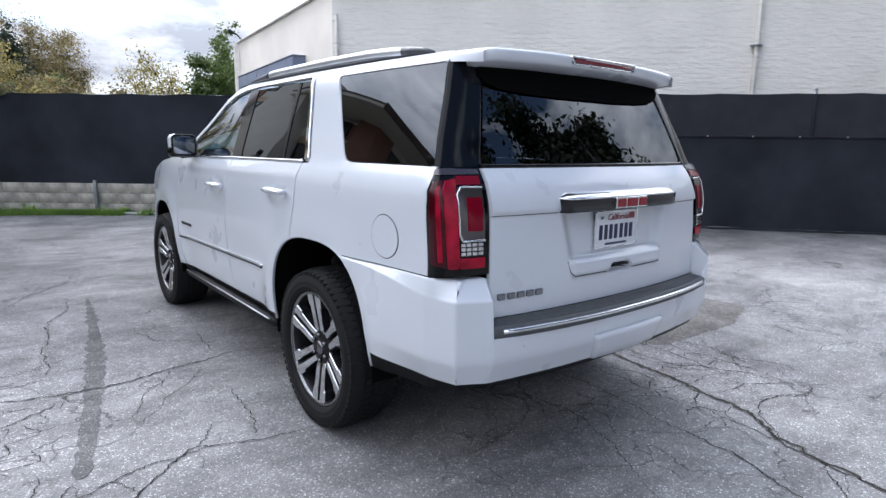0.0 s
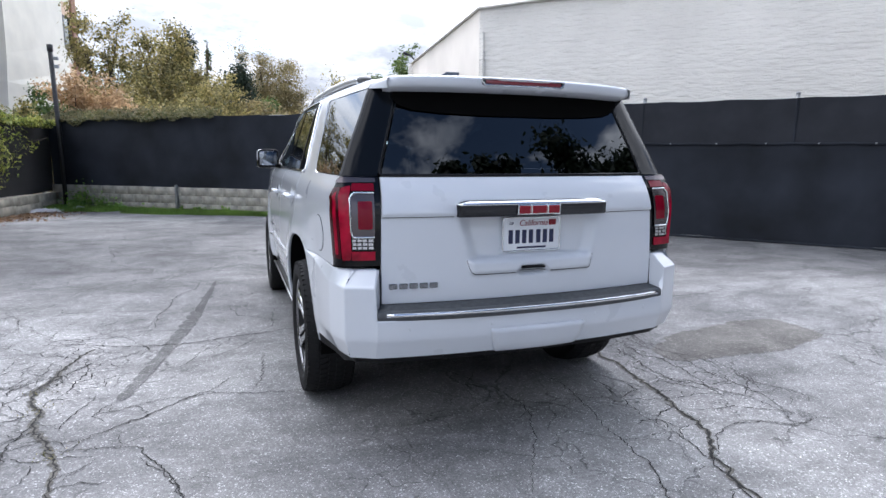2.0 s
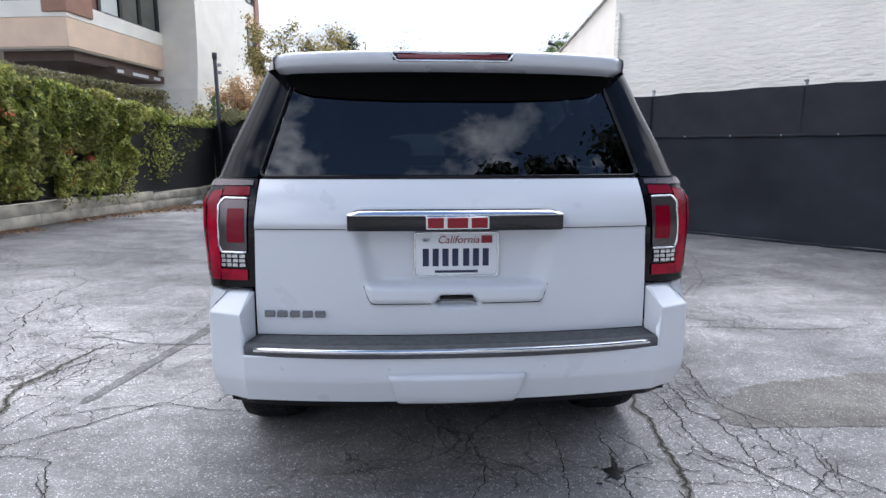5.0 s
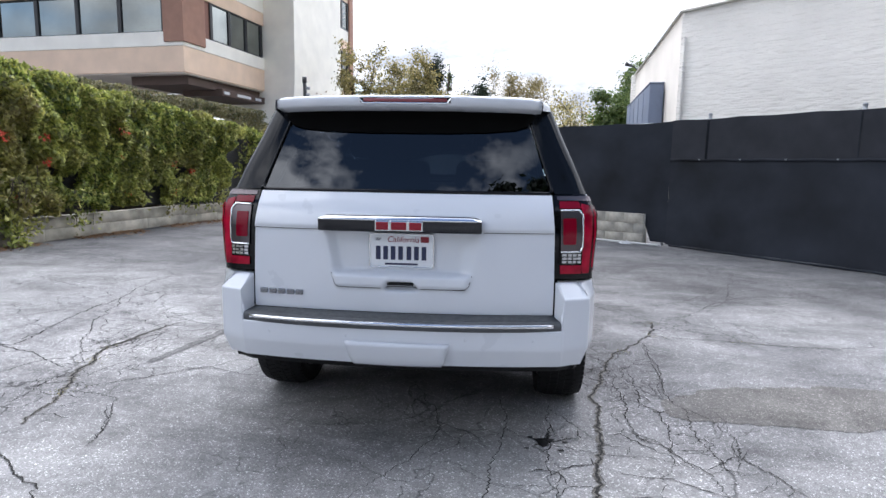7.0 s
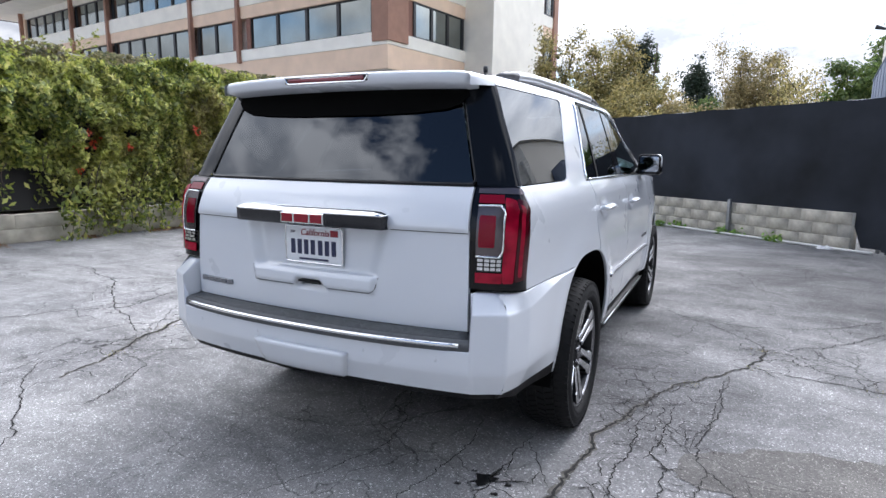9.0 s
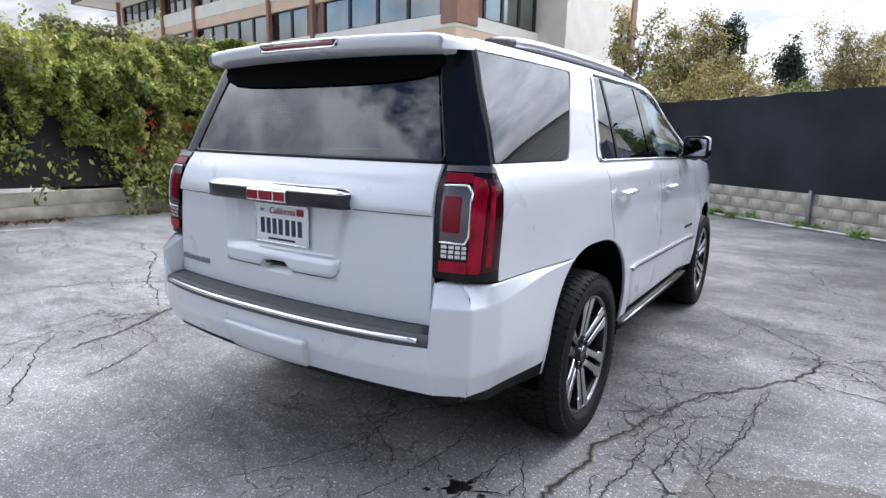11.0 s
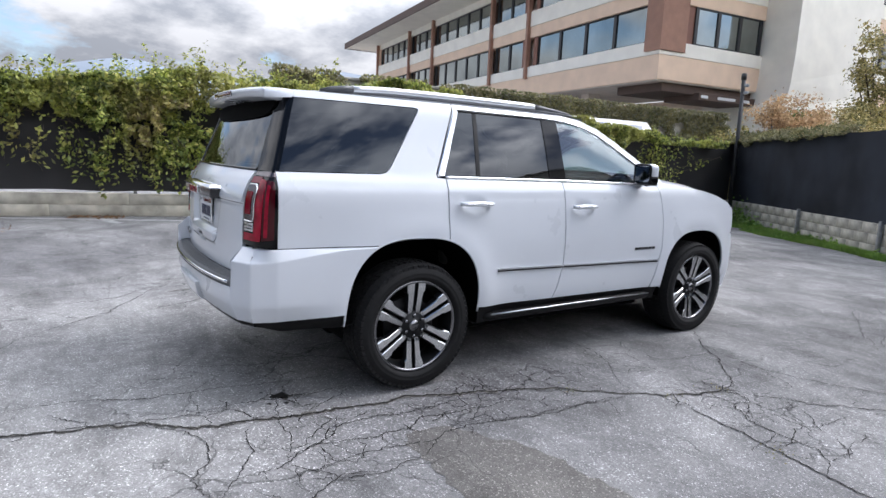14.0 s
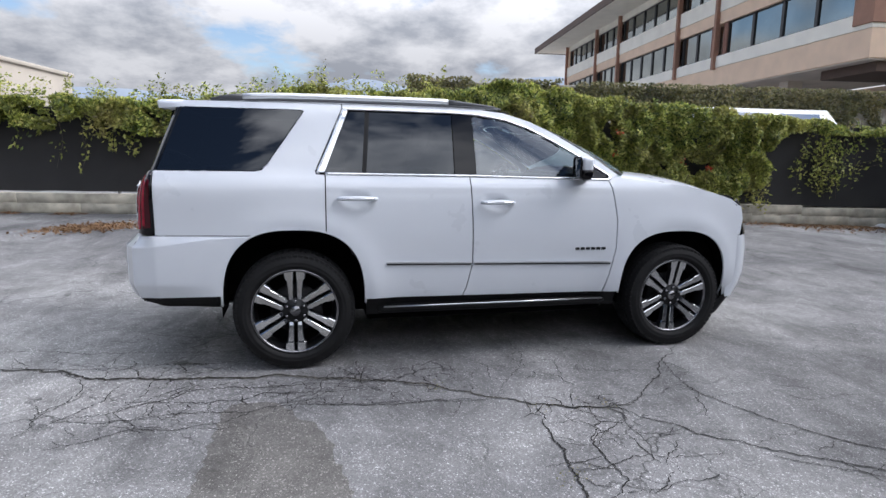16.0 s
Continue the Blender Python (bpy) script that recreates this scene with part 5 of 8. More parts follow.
    # wheel wells and dark inner panels
    for arch in (R_ARCH, F_ARCH):
        rows = []
        for k in range(73):
            y, z = arch_yz(arch, -5 + 190 * k / 72, 0.006)
            rows.append([(sg * x, y, z) for x in (side_x(y, max(z, 0.46)) - 0.006, 0.93, 0.80, 0.62, 0.60)])
        wall = [row[-1] for row in rows]
        rows2 = [[(sg * 0.60, y, z + (0.40 - z) * k / 6) for k in range(7)] for _, y, z in wall]
        part("wheel_well", grid_mesh("wheel_well", [r + q[1:] for r, q in zip(rows, rows2)], DARK), DARK, SUV)
        lip = []
        for k in range(73):
            y, z = arch_yz(arch, 180 * k / 72, 0.003)
            lip.append((sg * (side_x(y, max(z, 0.46)) - 0.006), y, z))
        part("arch_lip", tube(lip, 0.008, 6, mat=PAINT), PAINT, SUV)
    inner = [(-0.80, 0.56)] + [arch_yz(R_ARCH, 15 + 8 * k, 0.012) for k in range(21)] + [(0.52, 0.40), (2.38, 0.40)] + [arch_yz(F_ARCH, 5 + 8.25 * k, 0.012) for k in range(21)] + [(3.42, 0.8), (3.40, 1.05), (2.6, 1.25), (2.2, 1.295), (-0.80, 1.31)]
    part("inner_panel", patch("inner_panel", inner, side_fn(sg, -0.022), DARK, inw, 0, 0.09, fl), DARK, SUV)

# ---- roof, rails, windscreen, bonnet ----
ROOF_Z = curve([(-0.95, 1.762), (-0.80, 1.792), (-0.5, 1.826), (0.0, 1.850), (0.6, 1.862), (1.1, 1.856), (1.5, 1.822), (1.75, 1.765), (2.0, 1.68)])


def roof_half(y):
    z = 1.79
    return side_x(y, 1.79) if y < 1.5 else side_x(y, 1.79) - 0.05 * smooth(1.5, 1.9, y)


def roof_z(x, y):
    w = min(1.0, abs(x) / roof_half(y))
    edge = min(1.795, ROOF_Z(y) - 0.03)
    return ROOF_Z(y) + (edge - ROOF_Z(y)) * w**3.2


rows = []
for k in range(41):
    y = -0.70 + (1.60 + 0.70) * k / 40
    row = []
    for j in range(29):
        w = -1 + 2 * j / 28
        yy = y + (0.10 * (1 - w * w) if y > 1.2 else 0) * smooth(1.2, 1.6, y)
        row.append((w * roof_half(y), yy, roof_z(w * roof_half(y), y)))
    rows.append(row)
part("roof", grid_mesh("roof", rows, PAINT), PAINT, SUV)
for sg in (1, -1):
    pts, foot = [], []
    for k in range(31):
        y = -0.52 + (1.50 + 0.52) * k / 30
        e = min(1, 4.5 * min(k / 30, 1 - k / 30) + 0.001)
        x = sg * (roof_half(y) - 0.055)
        pts.append((x, y, roof_z(x, y) + 0.004 + 0.029 * e**0.5))
        foot.append((x, y, roof_z(x, y) + 0.004))
    rail = part("roof_rail", tube(foot, 0.018, 8, mat=RAIL_GREY, radii=[0.008 + 0.008 * min(1, 5 * min(k / 30, 1 - k / 30)) for k in range(31)]), RAIL_GREY, SUV, "satin silver roof rail with dark grey ends")
    part("rail_bar", tube(pts[3:25], 0.020, 10, mat=RAIL_SILVER, flat=1.1), RAIL_SILVER, rail)
    part("rail_end", tube(pts[:4], 0.022, 10, mat=RAIL_GREY, radii=[0.008, 0.016, 0.0205, 0.0215]), RAIL_GREY, rail)
    part("rail_end", tube(pts[24:], 0.022, 10, mat=RAIL_GREY, radii=[0.021, 0.018, 0.015, 0.012, 0.010, 0.008, 0.006]), RAIL_GREY, rail)
rows = []
edge_pts = [(1.30, 1.796), (1.50, 1.772), (1.70, 1.718), (1.90, 1.632), (2.10, 1.520), (2.28, 1.405), (2.40, 1.332)]
for y, z in dense(edge_pts, 0.06, closed=False):
    hx = side_x(y, z) - 0.01
    bow = 0.30 * smooth(1.4, 2.4, y) + 0.10
    row = []
    for j in range(21):
        w = -1 + 2 * j / 20
        row.append((w * hx, y + bow * (1 - w * w) * 0.9, z + 0.035 * (1 - abs(w) ** 3)))
    rows.append(row)
part("windscreen", grid_mesh("windscreen", rows[2:], GLASS_LIGHT), GLASS_LIGHT, SUV, "lightly tinted windscreen")
HOOD_Z = curve([(2.30, 1.345), (2.42, 1.335), (2.65, 1.318), (2.95, 1.285), (3.2, 1.232), (3.42, 1.160), (3.60, 1.085), (3.75, 1.02)])
rows = []
for k in range(25):
    y = 2.36 + (3.64 - 2.36) * k / 24
    hx = side_x(min(y, 3.4), 1.25) - 0.03 - 0.16 * smooth(3.3, 3.64, y)
    row = []
    for j in range(25):
        w = -1 + 2 * j / 24
        z = HOOD_Z(y) + (0.045 - 0.020 * smooth(2.8, 3.6, y)) * (1 - abs(w) ** 2.5) - 0.028 * smooth(0.85, 1.0, abs(w)) + 0.012 * math.exp(-((abs(w) - 0.62) / 0.07) ** 2)
        row.append((w * hx, y + 0.19 * (1 - w * w) * smooth(3.2, 3.64, y) + (0.16 * (1 - w * w) if y < 2.5 else 0) * (1 - smooth(2.36, 2.5, y)), z))
    rows.append(row)
part("bonnet", grid_mesh("bonnet", rows, PAINT), PAINT, SUV)
part("cowl", box_bm(-0.82, 0.82, 2.30, 2.52, 1.25, 1.325, 0.02), BLACK_TRIM, SUV)


def nose(z, n=33):
    """The plan of the front end at a height."""
    back = smooth(0.75, 1.15, z) * 0.10 + smooth(0.55, 0.30, z) * 0.10
    pts = []
    for k in range(n):
        w = -1 + 2 * k / (n - 1)
        a = abs(w)
        x = 0.915 * math.copysign(min(1, a * 1.25) ** 0.9 if a < 0.8 else 1.0, w) * (1 if a < 0.8 else 1.0)
        y = 3.90 - 0.33 * min(1, a * 1.25) ** 3.2 if a <= 0.8 else 3.57 - (a - 0.8) / 0.2 * 0.15
        x = math.copysign(min(abs(x), side_x(min(y, 3.60), 0.8) + 0.004 if a > 0.8 else 1), x)
        y -= 0.018 * min(1, (1 - a) / 0.2)
        pts.append((x, y - back * (1 if a < 0.8 else 1 - (a - 0.8) / 0.2), z))
    return pts


part("front_bumper", grid_mesh("front_bumper", [nose(z) for z in (0.36, 0.40, 0.46, 0.56, 0.66, 0.76, 0.84, 0.87)], PAINT), PAINT, SUV)
part("front_valance", grid_mesh("front_valance", [[(x * 0.985, y - 0.03 - (0.36 - z) * 0.8, z) for x, y, _ in nose(0.40)] for z in (0.22, 0.30, 0.37)], BLACK_TRIM), BLACK_TRIM, SUV)
part("grille", grid_mesh("grille", [[(x, y - 0.01 - 0.0 * k, z) for x, y, _ in nose(z)[6:27]] for k, z in enumerate((0.86, 0.95, 1.05, 1.10))], BLACK_TRIM), BLACK_TRIM, SUV)
for sg in (1, -1):
    def lamp_pt(u, z):
        pts = nose(z)
        i = 16 + sg * (8.5 + u * 5.4)
        i0 = int(math.floor(i)); w = i - i0; i1 = min(max(i0 + 1, 0), 32)
        a, b = pts[i0], pts[i1]
        return (a[0] * (1 - w) + b[0] * w, a[1] * (1 - w) + b[1] * w, z)
    rows = [[lamp_pt(u / 12, z) for u in range(13)] for z in (0.865, 0.92, 1.0, 1.07, 1.12)]
    part("headlight", grid_mesh("headlight", rows, GLOSS_BLACK), GLOSS_BLACK, SUV, "dark wraparound headlight")
    rows = [[(p[0], p[1] - 0.02, p[2]) for p in [lamp_pt(u / 12, z) for u in range(13)]] for z in (1.095, 1.12, 1.145)]
    part("headlight_brow", grid_mesh("headlight_brow", rows, LAMP_CLEAR), LAMP_CLEAR, SUV, "clear upper edge of the headlight")
    # mirror on its arm
    mir = part("wing_mirror", box_bm(-0.088, 0.088, -0.036, 0.056, -0.040, 0.078, 0.034, 4), PAINT, SUV, "white wing mirror with black base and chrome edge")
    mir.matrix_basis = pose(sg * 1.035, 2.03, 1.395, 0, 0, sg * -8)
    part("mirror_glass", box_bm(-0.078, 0.078, -0.046, -0.040, -0.066, 0.060, 0.003), MIRROR_GLASS, mir, "mirror glass")
    part("mirror_rim", tube([(math.copysign(abs(math.cos(a)) ** 0.35, math.cos(a)) * 0.084, -0.041, math.copysign(abs(math.sin(a)) ** 0.35, math.sin(a)) * 0.070) for a in [2 * math.pi * k / 32 for k in range(32)]], 0.009, 6, True, mat=GLOSS_BLACK), GLOSS_BLACK, mir)
    part("mirror_base", box_bm(-0.09, 0.09, -0.038, 0.055, -0.088, -0.004, 0.028, 3), GLOSS_BLACK, mir)
    arm = tube([(sg * 0.88, 2.16, 1.350), (sg * 0.95, 2.10, 1.325), (sg * 1.03, 2.05, 1.318)], 0.03, 8, mat=BLACK_TRIM, flat=0.7)
    part("mirror_arm", arm, BLACK_TRIM, SUV)

# ---- tail: tailgate, glass, spoiler, lamps, bumper ----
TAIL_Y = curve([(0.70, -1.045), (0.80, -1.048), (0.95, -1.044), (1.10, -1.036), (1.155, -1.032), (1.22, -1.018), (1.28, -0.995), (1.335, -0.958), (1.45, -0.908), (1.60, -0.845), (1.75, -0.782), (1.80, -0.76)])


def tail_y(x, z):
    return TAIL_Y(z) + 0.055 * (abs(x) / 0.75) ** 2.2


def relief(x, z):
    """Recess for the number plate, its lip, and the folded line across the tailgate."""
    a = abs(x - 0.005)
    half = 0.375 - 0.05 * (1.15 - z) / 0.2
    inset = smooth(half + 0.025, half - 0.06, a) * smooth(0.935, 0.955, z) * smooth(1.19, 1.15, z)
    out = 0.028 * inset
    lip = smooth(0.335 + 0.01, 0.335 - 0.012, a + (0.94 - z) * 0.25) * smooth(0.872, 0.882, z) * smooth(0.952, 0.94, z)
    out -= 0.018 * lip
    out -= 0.013 * smooth(1.150, 1.155, z) * smooth(1.34, 1.16, z)
    pull = smooth(0.085, 0.07, a + max(0, (z - 0.885)) * 0.9) * smooth(0.868, 0.874, z) * smooth(0.906, 0.898, z)
    return out + 0.05 * pull


gate_fn = lambda x, z: Vector((x, tail_y(x, z) + relief(x, z), z))
TAILGATE = [(-0.722, 1.330), (-0.735, 1.15), (-0.740, 0.93), (-0.740, 0.80), (-0.740, 0.757), (0.740, 0.757), (0.740, 0.80), (0.740, 0.93), (0.735, 1.15), (0.722, 1.330)]
gate = part("tailgate", patch("tailgate", TAILGATE, gate_fn, PAINT, (0, 1, 0), 0.02, 0.0125, False), PAINT, SUV, "white tailgate with recessed number plate")
# black bar painted in for the shade of the handle recess
part("handle_shade_bar", box_bm(-0.058, 0.068, tail_y(0, 0.9) - 0.013, tail_y(0, 0.9) + 0.03, 0.893, 0.901, 0.002), BLACK_TRIM, gate)
for sg in (1, -1):
    part("crease_gap", tube([gate_fn(sg * (0.40 + 0.333 * k / 12), 1.1515) + Vector((0, -0.0005, 0)) for k in range(13)], 0.0016, 5, mat=DARK), DARK, gate)
lip_line = rounded([(-0.338, 0.945), (-0.318, 0.876), (0.328, 0.876), (0.348, 0.945)], 0.04, only={1: 0.04, 2: 0.04})
# thin dark line painting the lip's shadow along its panel gap
part("lip_shade_gap", tube([gate_fn(*p) + Vector((0, -0.0005, 0)) for p in dense(lip_line, 0.02, closed=False)], 0.0017, 5, mat=DARK), DARK, gate)
flat_tail = lambda off: (lambda x, z: Vector((x, tail_y(x, z) + off, z)))
def rear_glass(off):
    """The rear window: straight from sill to spoiler, slightly bowed."""
    def at(x, z):
        s = (z - 1.338) / 0.397
        y = tail_y(x, 1.338) * (1 - s) + tail_y(x, 1.735) * s - 0.020 * s * (1 - s)
        return Vector((x, y + off, z))
    return at


REAR_GLASS = rounded([(-0.728, 1.338), (-0.600, 1.735), (0.600, 1.735), (0.728, 1.338)], 0.03)
part("rear_window", patch("rear_window", [(-0.712, 1.342), (-0.588, 1.73), (0.588, 1.73), (0.712, 1.342)], rear_glass(0.010), GLASS_DARK, (0, 1, 0), 0.004, 0.05, False), GLASS_DARK, SUV, "dark tinted rear window")
part("rear_window_seal", tube([flat_tail(0.008)(*p) for p in dense(REAR_GLASS, 0.04)], 0.009, 6, True, mat=GLOSS_BLACK), GLOSS_BLACK, SUV)
# dark patch paints the spoiler's shade and black border onto the upper glass
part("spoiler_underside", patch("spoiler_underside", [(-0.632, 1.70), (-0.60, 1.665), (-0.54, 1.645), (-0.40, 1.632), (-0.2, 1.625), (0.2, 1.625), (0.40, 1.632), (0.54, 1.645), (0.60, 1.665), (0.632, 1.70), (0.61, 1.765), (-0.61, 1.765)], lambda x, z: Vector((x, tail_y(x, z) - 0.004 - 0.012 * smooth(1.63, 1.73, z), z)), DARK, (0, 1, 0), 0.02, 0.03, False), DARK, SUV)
for sg in (1, -1):
    # black glass corner between the rear window and the side glass
    rows = []
    for k in range(11):
        z = 1.337 + (1.752 - 1.337) * k / 10
        w = (z - 1.338) / (1.735 - 1.338)
        xi = 0.734 + (0.606 - 0.734) * w
        ye = -0.835 + (-0.70 + 0.835) * w
        xo = side_x(ye, z)
        a, b = Vector((xi, tail_y(xi, z), z)), Vector((xo, ye, z))
        c = Vector((xo - 0.012, tail_y(xo, z) - 0.006, z))
        row = []
        for j in range(11):
            t = j / 10
            p = a * (1 - t) ** 2 + c * 2 * t * (1 - t) + b * t * t
            row.append((sg * p.x, p.y, p.z))
        rows.append(row[::-1] if sg > 0 else row)
    part("pillar_glass", grid_mesh("pillar_glass", rows, PILLAR), PILLAR, SUV, "gloss black corner panel")

# spoiler
SP_HALF = 0.665
rows = []
for j in range(33):
    w = -1 + 2 * j / 32
    x = w * SP_HALF
    yb = -0.915 + 0.060 * abs(w) ** 2.4 + 0.018 * smooth(0.96, 1.0, abs(w))
    dz = -0.010 * abs(w) ** 3
    e = 1 - 0.12 * smooth(0.97, 1.0, abs(w))
    prof = [(-0.69, ROOF_Z(-0.69) - 0.002), (yb + 0.12, 1.806), (yb + 0.03, 1.803), (yb + 0.006, 1.797), (yb, 1.786), (yb + 0.004, 1.756), (yb + 0.018, 1.747), (yb + 0.10, 1.735), (-0.72, 1.730)]
    rows.append([(x * (1 + 0.0 * k), y, (z - 1.76) * e + 1.76 + dz) for k, (y, z) in enumerate(prof)])
part("rear_spoiler", grid_mesh("rear_spoiler", rows, PAINT, closed=True, cap=True), PAINT, SUV, "white roof spoiler")
for sg in (1, -1):
    rows = []
    for k in range(9):
        y = -0.69 - 0.155 * k / 8
        t = k / 8
        wide = [SP_HALF - 0.012, roof_half(-0.69), side_x(-0.69, 1.765), side_x(-0.69, 1.748)]
        rows.append([(sg * (a + (b - a) * t**1.3), y, z) for a, b, z in zip(wide, (SP_HALF - 0.012, SP_HALF + 0.003, SP_HALF + 0.005, SP_HALF + 0.002), (1.792 - 0.006 * t, 1.786 - 0.008 * t, 1.764, 1.745 - 0.01 * t))])
    part("spoiler_side", grid_mesh("spoiler_side", rows if sg < 0 else [r[::-1] for r in rows], PAINT), PAINT, SUV)
brake = part("high_brake_light", box_bm(-0.204, 0.204, -0.9165, -0.895, 1.769, 1.785, 0.003), LAMP_HIGH, SUV, "red high brake light in a chrome rim")
part("brake_light_rim", tube([(x, -0.914 + 0.06 * (abs(x) / 0.665) ** 2.4, z) for x, z in dense(rounded([(-0.206, 1.762), (0.206, 1.762), (0.229, 1.792), (-0.229, 1.792)], 0.008), 0.05)], 0.0055, 6, True, mat=CHROME), CHROME, brake)
part("brake_light_bed", box_bm(-0.222, 0.222, -0.9135, -0.893, 1.763, 1.791, 0.003), GLOSS_BLACK, brake)


def lamp_plan(u, z):
    """The rear lamp's outer skin: u runs from the tailgate round the corner to the side."""
    w = (z - 0.93) / 0.41
    inner = Vector((0.742 - 0.010 * w, tail_y(0.742, z) + 0.004))
    end_y = -0.856
    outer = Vector((side_x(end_y, z), end_y))
    corner = Vector((outer.x + 0.018, tail_y(0.742, z) + 0.022))
    p = inner * (1 - u) ** 2 + corner * 2 * u * (1 - u) + outer * u * u
    return p


for sg in (1, -1):
    fnl = lambda u, z, off=0.0: (lambda p, q: Vector((sg * (p.x + off * q.x), p.y + off * q.y, z)))(lamp_plan(u, z), Vector((0.55 + 0.3 * u, -0.85 + 0.5 * u)))
    lamp = part("tail_light", patch("tail_light", [(0.0, 0.935), (1.0, 0.928), (1.0, 1.332), (0.55, 1.338), (0.0, 1.332)], lambda u, z: fnl(u, z), GLOSS_BLACK, (0, 0, 0), 0, 0.04, sg < 0), GLOSS_BLACK, SUV, "red and chrome tail light in a black housing")
    L = lambda nm, out, off, mat, lab: part(nm, patch(nm, out, lambda u, z: fnl(u, z, off), mat, (0, 0.4, 0), 0.010, 0.02, sg < 0), mat, lamp, lab)
    L("lamp_lens", rounded([(0.36, 0.962), (0.54, 0.962), (0.56, 1.285), (0.36, 1.296)], 0.03), 0.009, LAMP_RED, "bright red lens")
    L("lamp_lens_foot", [(0.05, 0.962), (0.355, 0.962), (0.355, 1.002), (0.05, 1.002)], 0.009, LAMP_RED, "bright red lens")
    L("lamp_lens_top", [(0.05, 1.272), (0.355, 1.272), (0.355, 1.304), (0.05, 1.304)], 0.007, LAMP_DEEP, "deep red lens")
    L("lamp_lens_side", rounded([(0.57, 0.965), (0.90, 0.975), (0.88, 1.28), (0.58, 1.29)], 0.02), 0.005, LAMP_SMOKE, "smoked dark red lens")
    L("lamp_light_bar", rounded([(0.63, 0.985), (0.72, 0.985), (0.72, 1.262), (0.63, 1.270)], 0.015), 0.0065, LAMP_RED, "red light bar")
    L("lamp_cap", [(0.03, 1.309), (0.97, 1.306), (0.97, 1.326), (0.55, 1.332), (0.03, 1.327)], 0.005, LAMP_BEZEL, "smoky grey cap")
    L("lamp_bezel", rounded([(0.05, 1.065), (0.345, 1.065), (0.345, 1.264), (0.05, 1.264)], 0.02), 0.011, LAMP_BEZEL, "smoky grey bezel")
    L("lamp_core", rounded([(0.07, 1.102), (0.235, 1.102), (0.235, 1.226), (0.07, 1.226)], 0.012), 0.015, LAMP_DEEP, "deep red lens")
    c_out = [(0.05, 1.262), (0.29, 1.264), (0.345, 1.238), (0.345, 1.09), (0.31, 1.066), (0.05, 1.066)]
    part("lamp_chrome", tube([fnl(u, z, 0.013) for u, z in dense(c_out, 0.03, closed=False)], 0.0045, 6, mat=CHROME), CHROME, lamp, "bright chrome edge")
    for row in range(3):
        for col in range(4):
            u, z = 0.07 + col * 0.07, 1.012 + row * 0.0165
            L("reverse_facet", [(u, z), (u + 0.055, z), (u + 0.055, z + 0.012), (u, z + 0.012)], 0.009 + 0.002 * ((row + col) % 2), LAMP_CLEAR, "clear reversing lens")


def face_y(x):
    """The rear bumper's face under the step."""
    return -1.128 + 0.062 * (abs(x) / 0.775) ** 2.2


def bumper_line():
    """The rear bumper's plan from the middle to the wheel arch: creased at two corners."""
    a, b, e = Vector((0.913, -0.999)), Vector((0.957, -0.860)), Vector((1.010, -0.455))
    pts = [Vector((0.775 * k / 24, face_y(0.775 * k / 24))) for k in range(25)]
    p = Vector((0.775, face_y(0.775)))
    pts += [p + Vector((0.004, 0.001)), p + Vector((0.010, 0.005)), p + Vector((0.016, 0.009))]

    def run(s, t, n, r0, r1):
        d = (t - s).length
        u = (t - s) / d
        out = [s + u * r0, s + u * (r0 + 0.006)]
        out += [s + u * (r0 + 0.006 + (d - r0 - r1 - 0.012) * k / n) for k in range(1, n)]
        return out + [t - u * (r1 + 0.006), t - u * r1]
    pts += run(pts[-1], a, 5, 0.006, 0.008)
    pts += [a * 0.5 + (a + (p - a).normalized() * 0.008) * 0.25 + (a + (b - a).normalized() * 0.008) * 0.25]
    pts += run(a, b, 5, 0.008, 0.008)
    pts += [b * 0.5 + (b + (a - b).normalized() * 0.008) * 0.25 + (b + (e - b).normalized() * 0.008) * 0.25]
    pts += run(b, e, 22, 0.008, 0.0)
    return pts


LINE = bumper_line()


def bumper_at(i, z, inset):
    """Station i at a height, drawn inward."""
    p = LINE[i]
    q, r = LINE[max(i - 1, 0)], LINE[min(i + 1, len(LINE) - 1)]
    n = Vector((-(r - q).y, (r - q).x)).normalized()
    n = n.lerp(Vector((0, 1)), 1 - smooth(0.79, 0.87, p.x)) if p.x > 0.77 else n
    side = smooth(-0.95, -0.70, p.y)
    draw = SIDE(min(max(z, 0.5), 0.9)) - 1.010
    return Vector((p.x + n.x * inset + draw * side, p.y + n.y * inset, z))


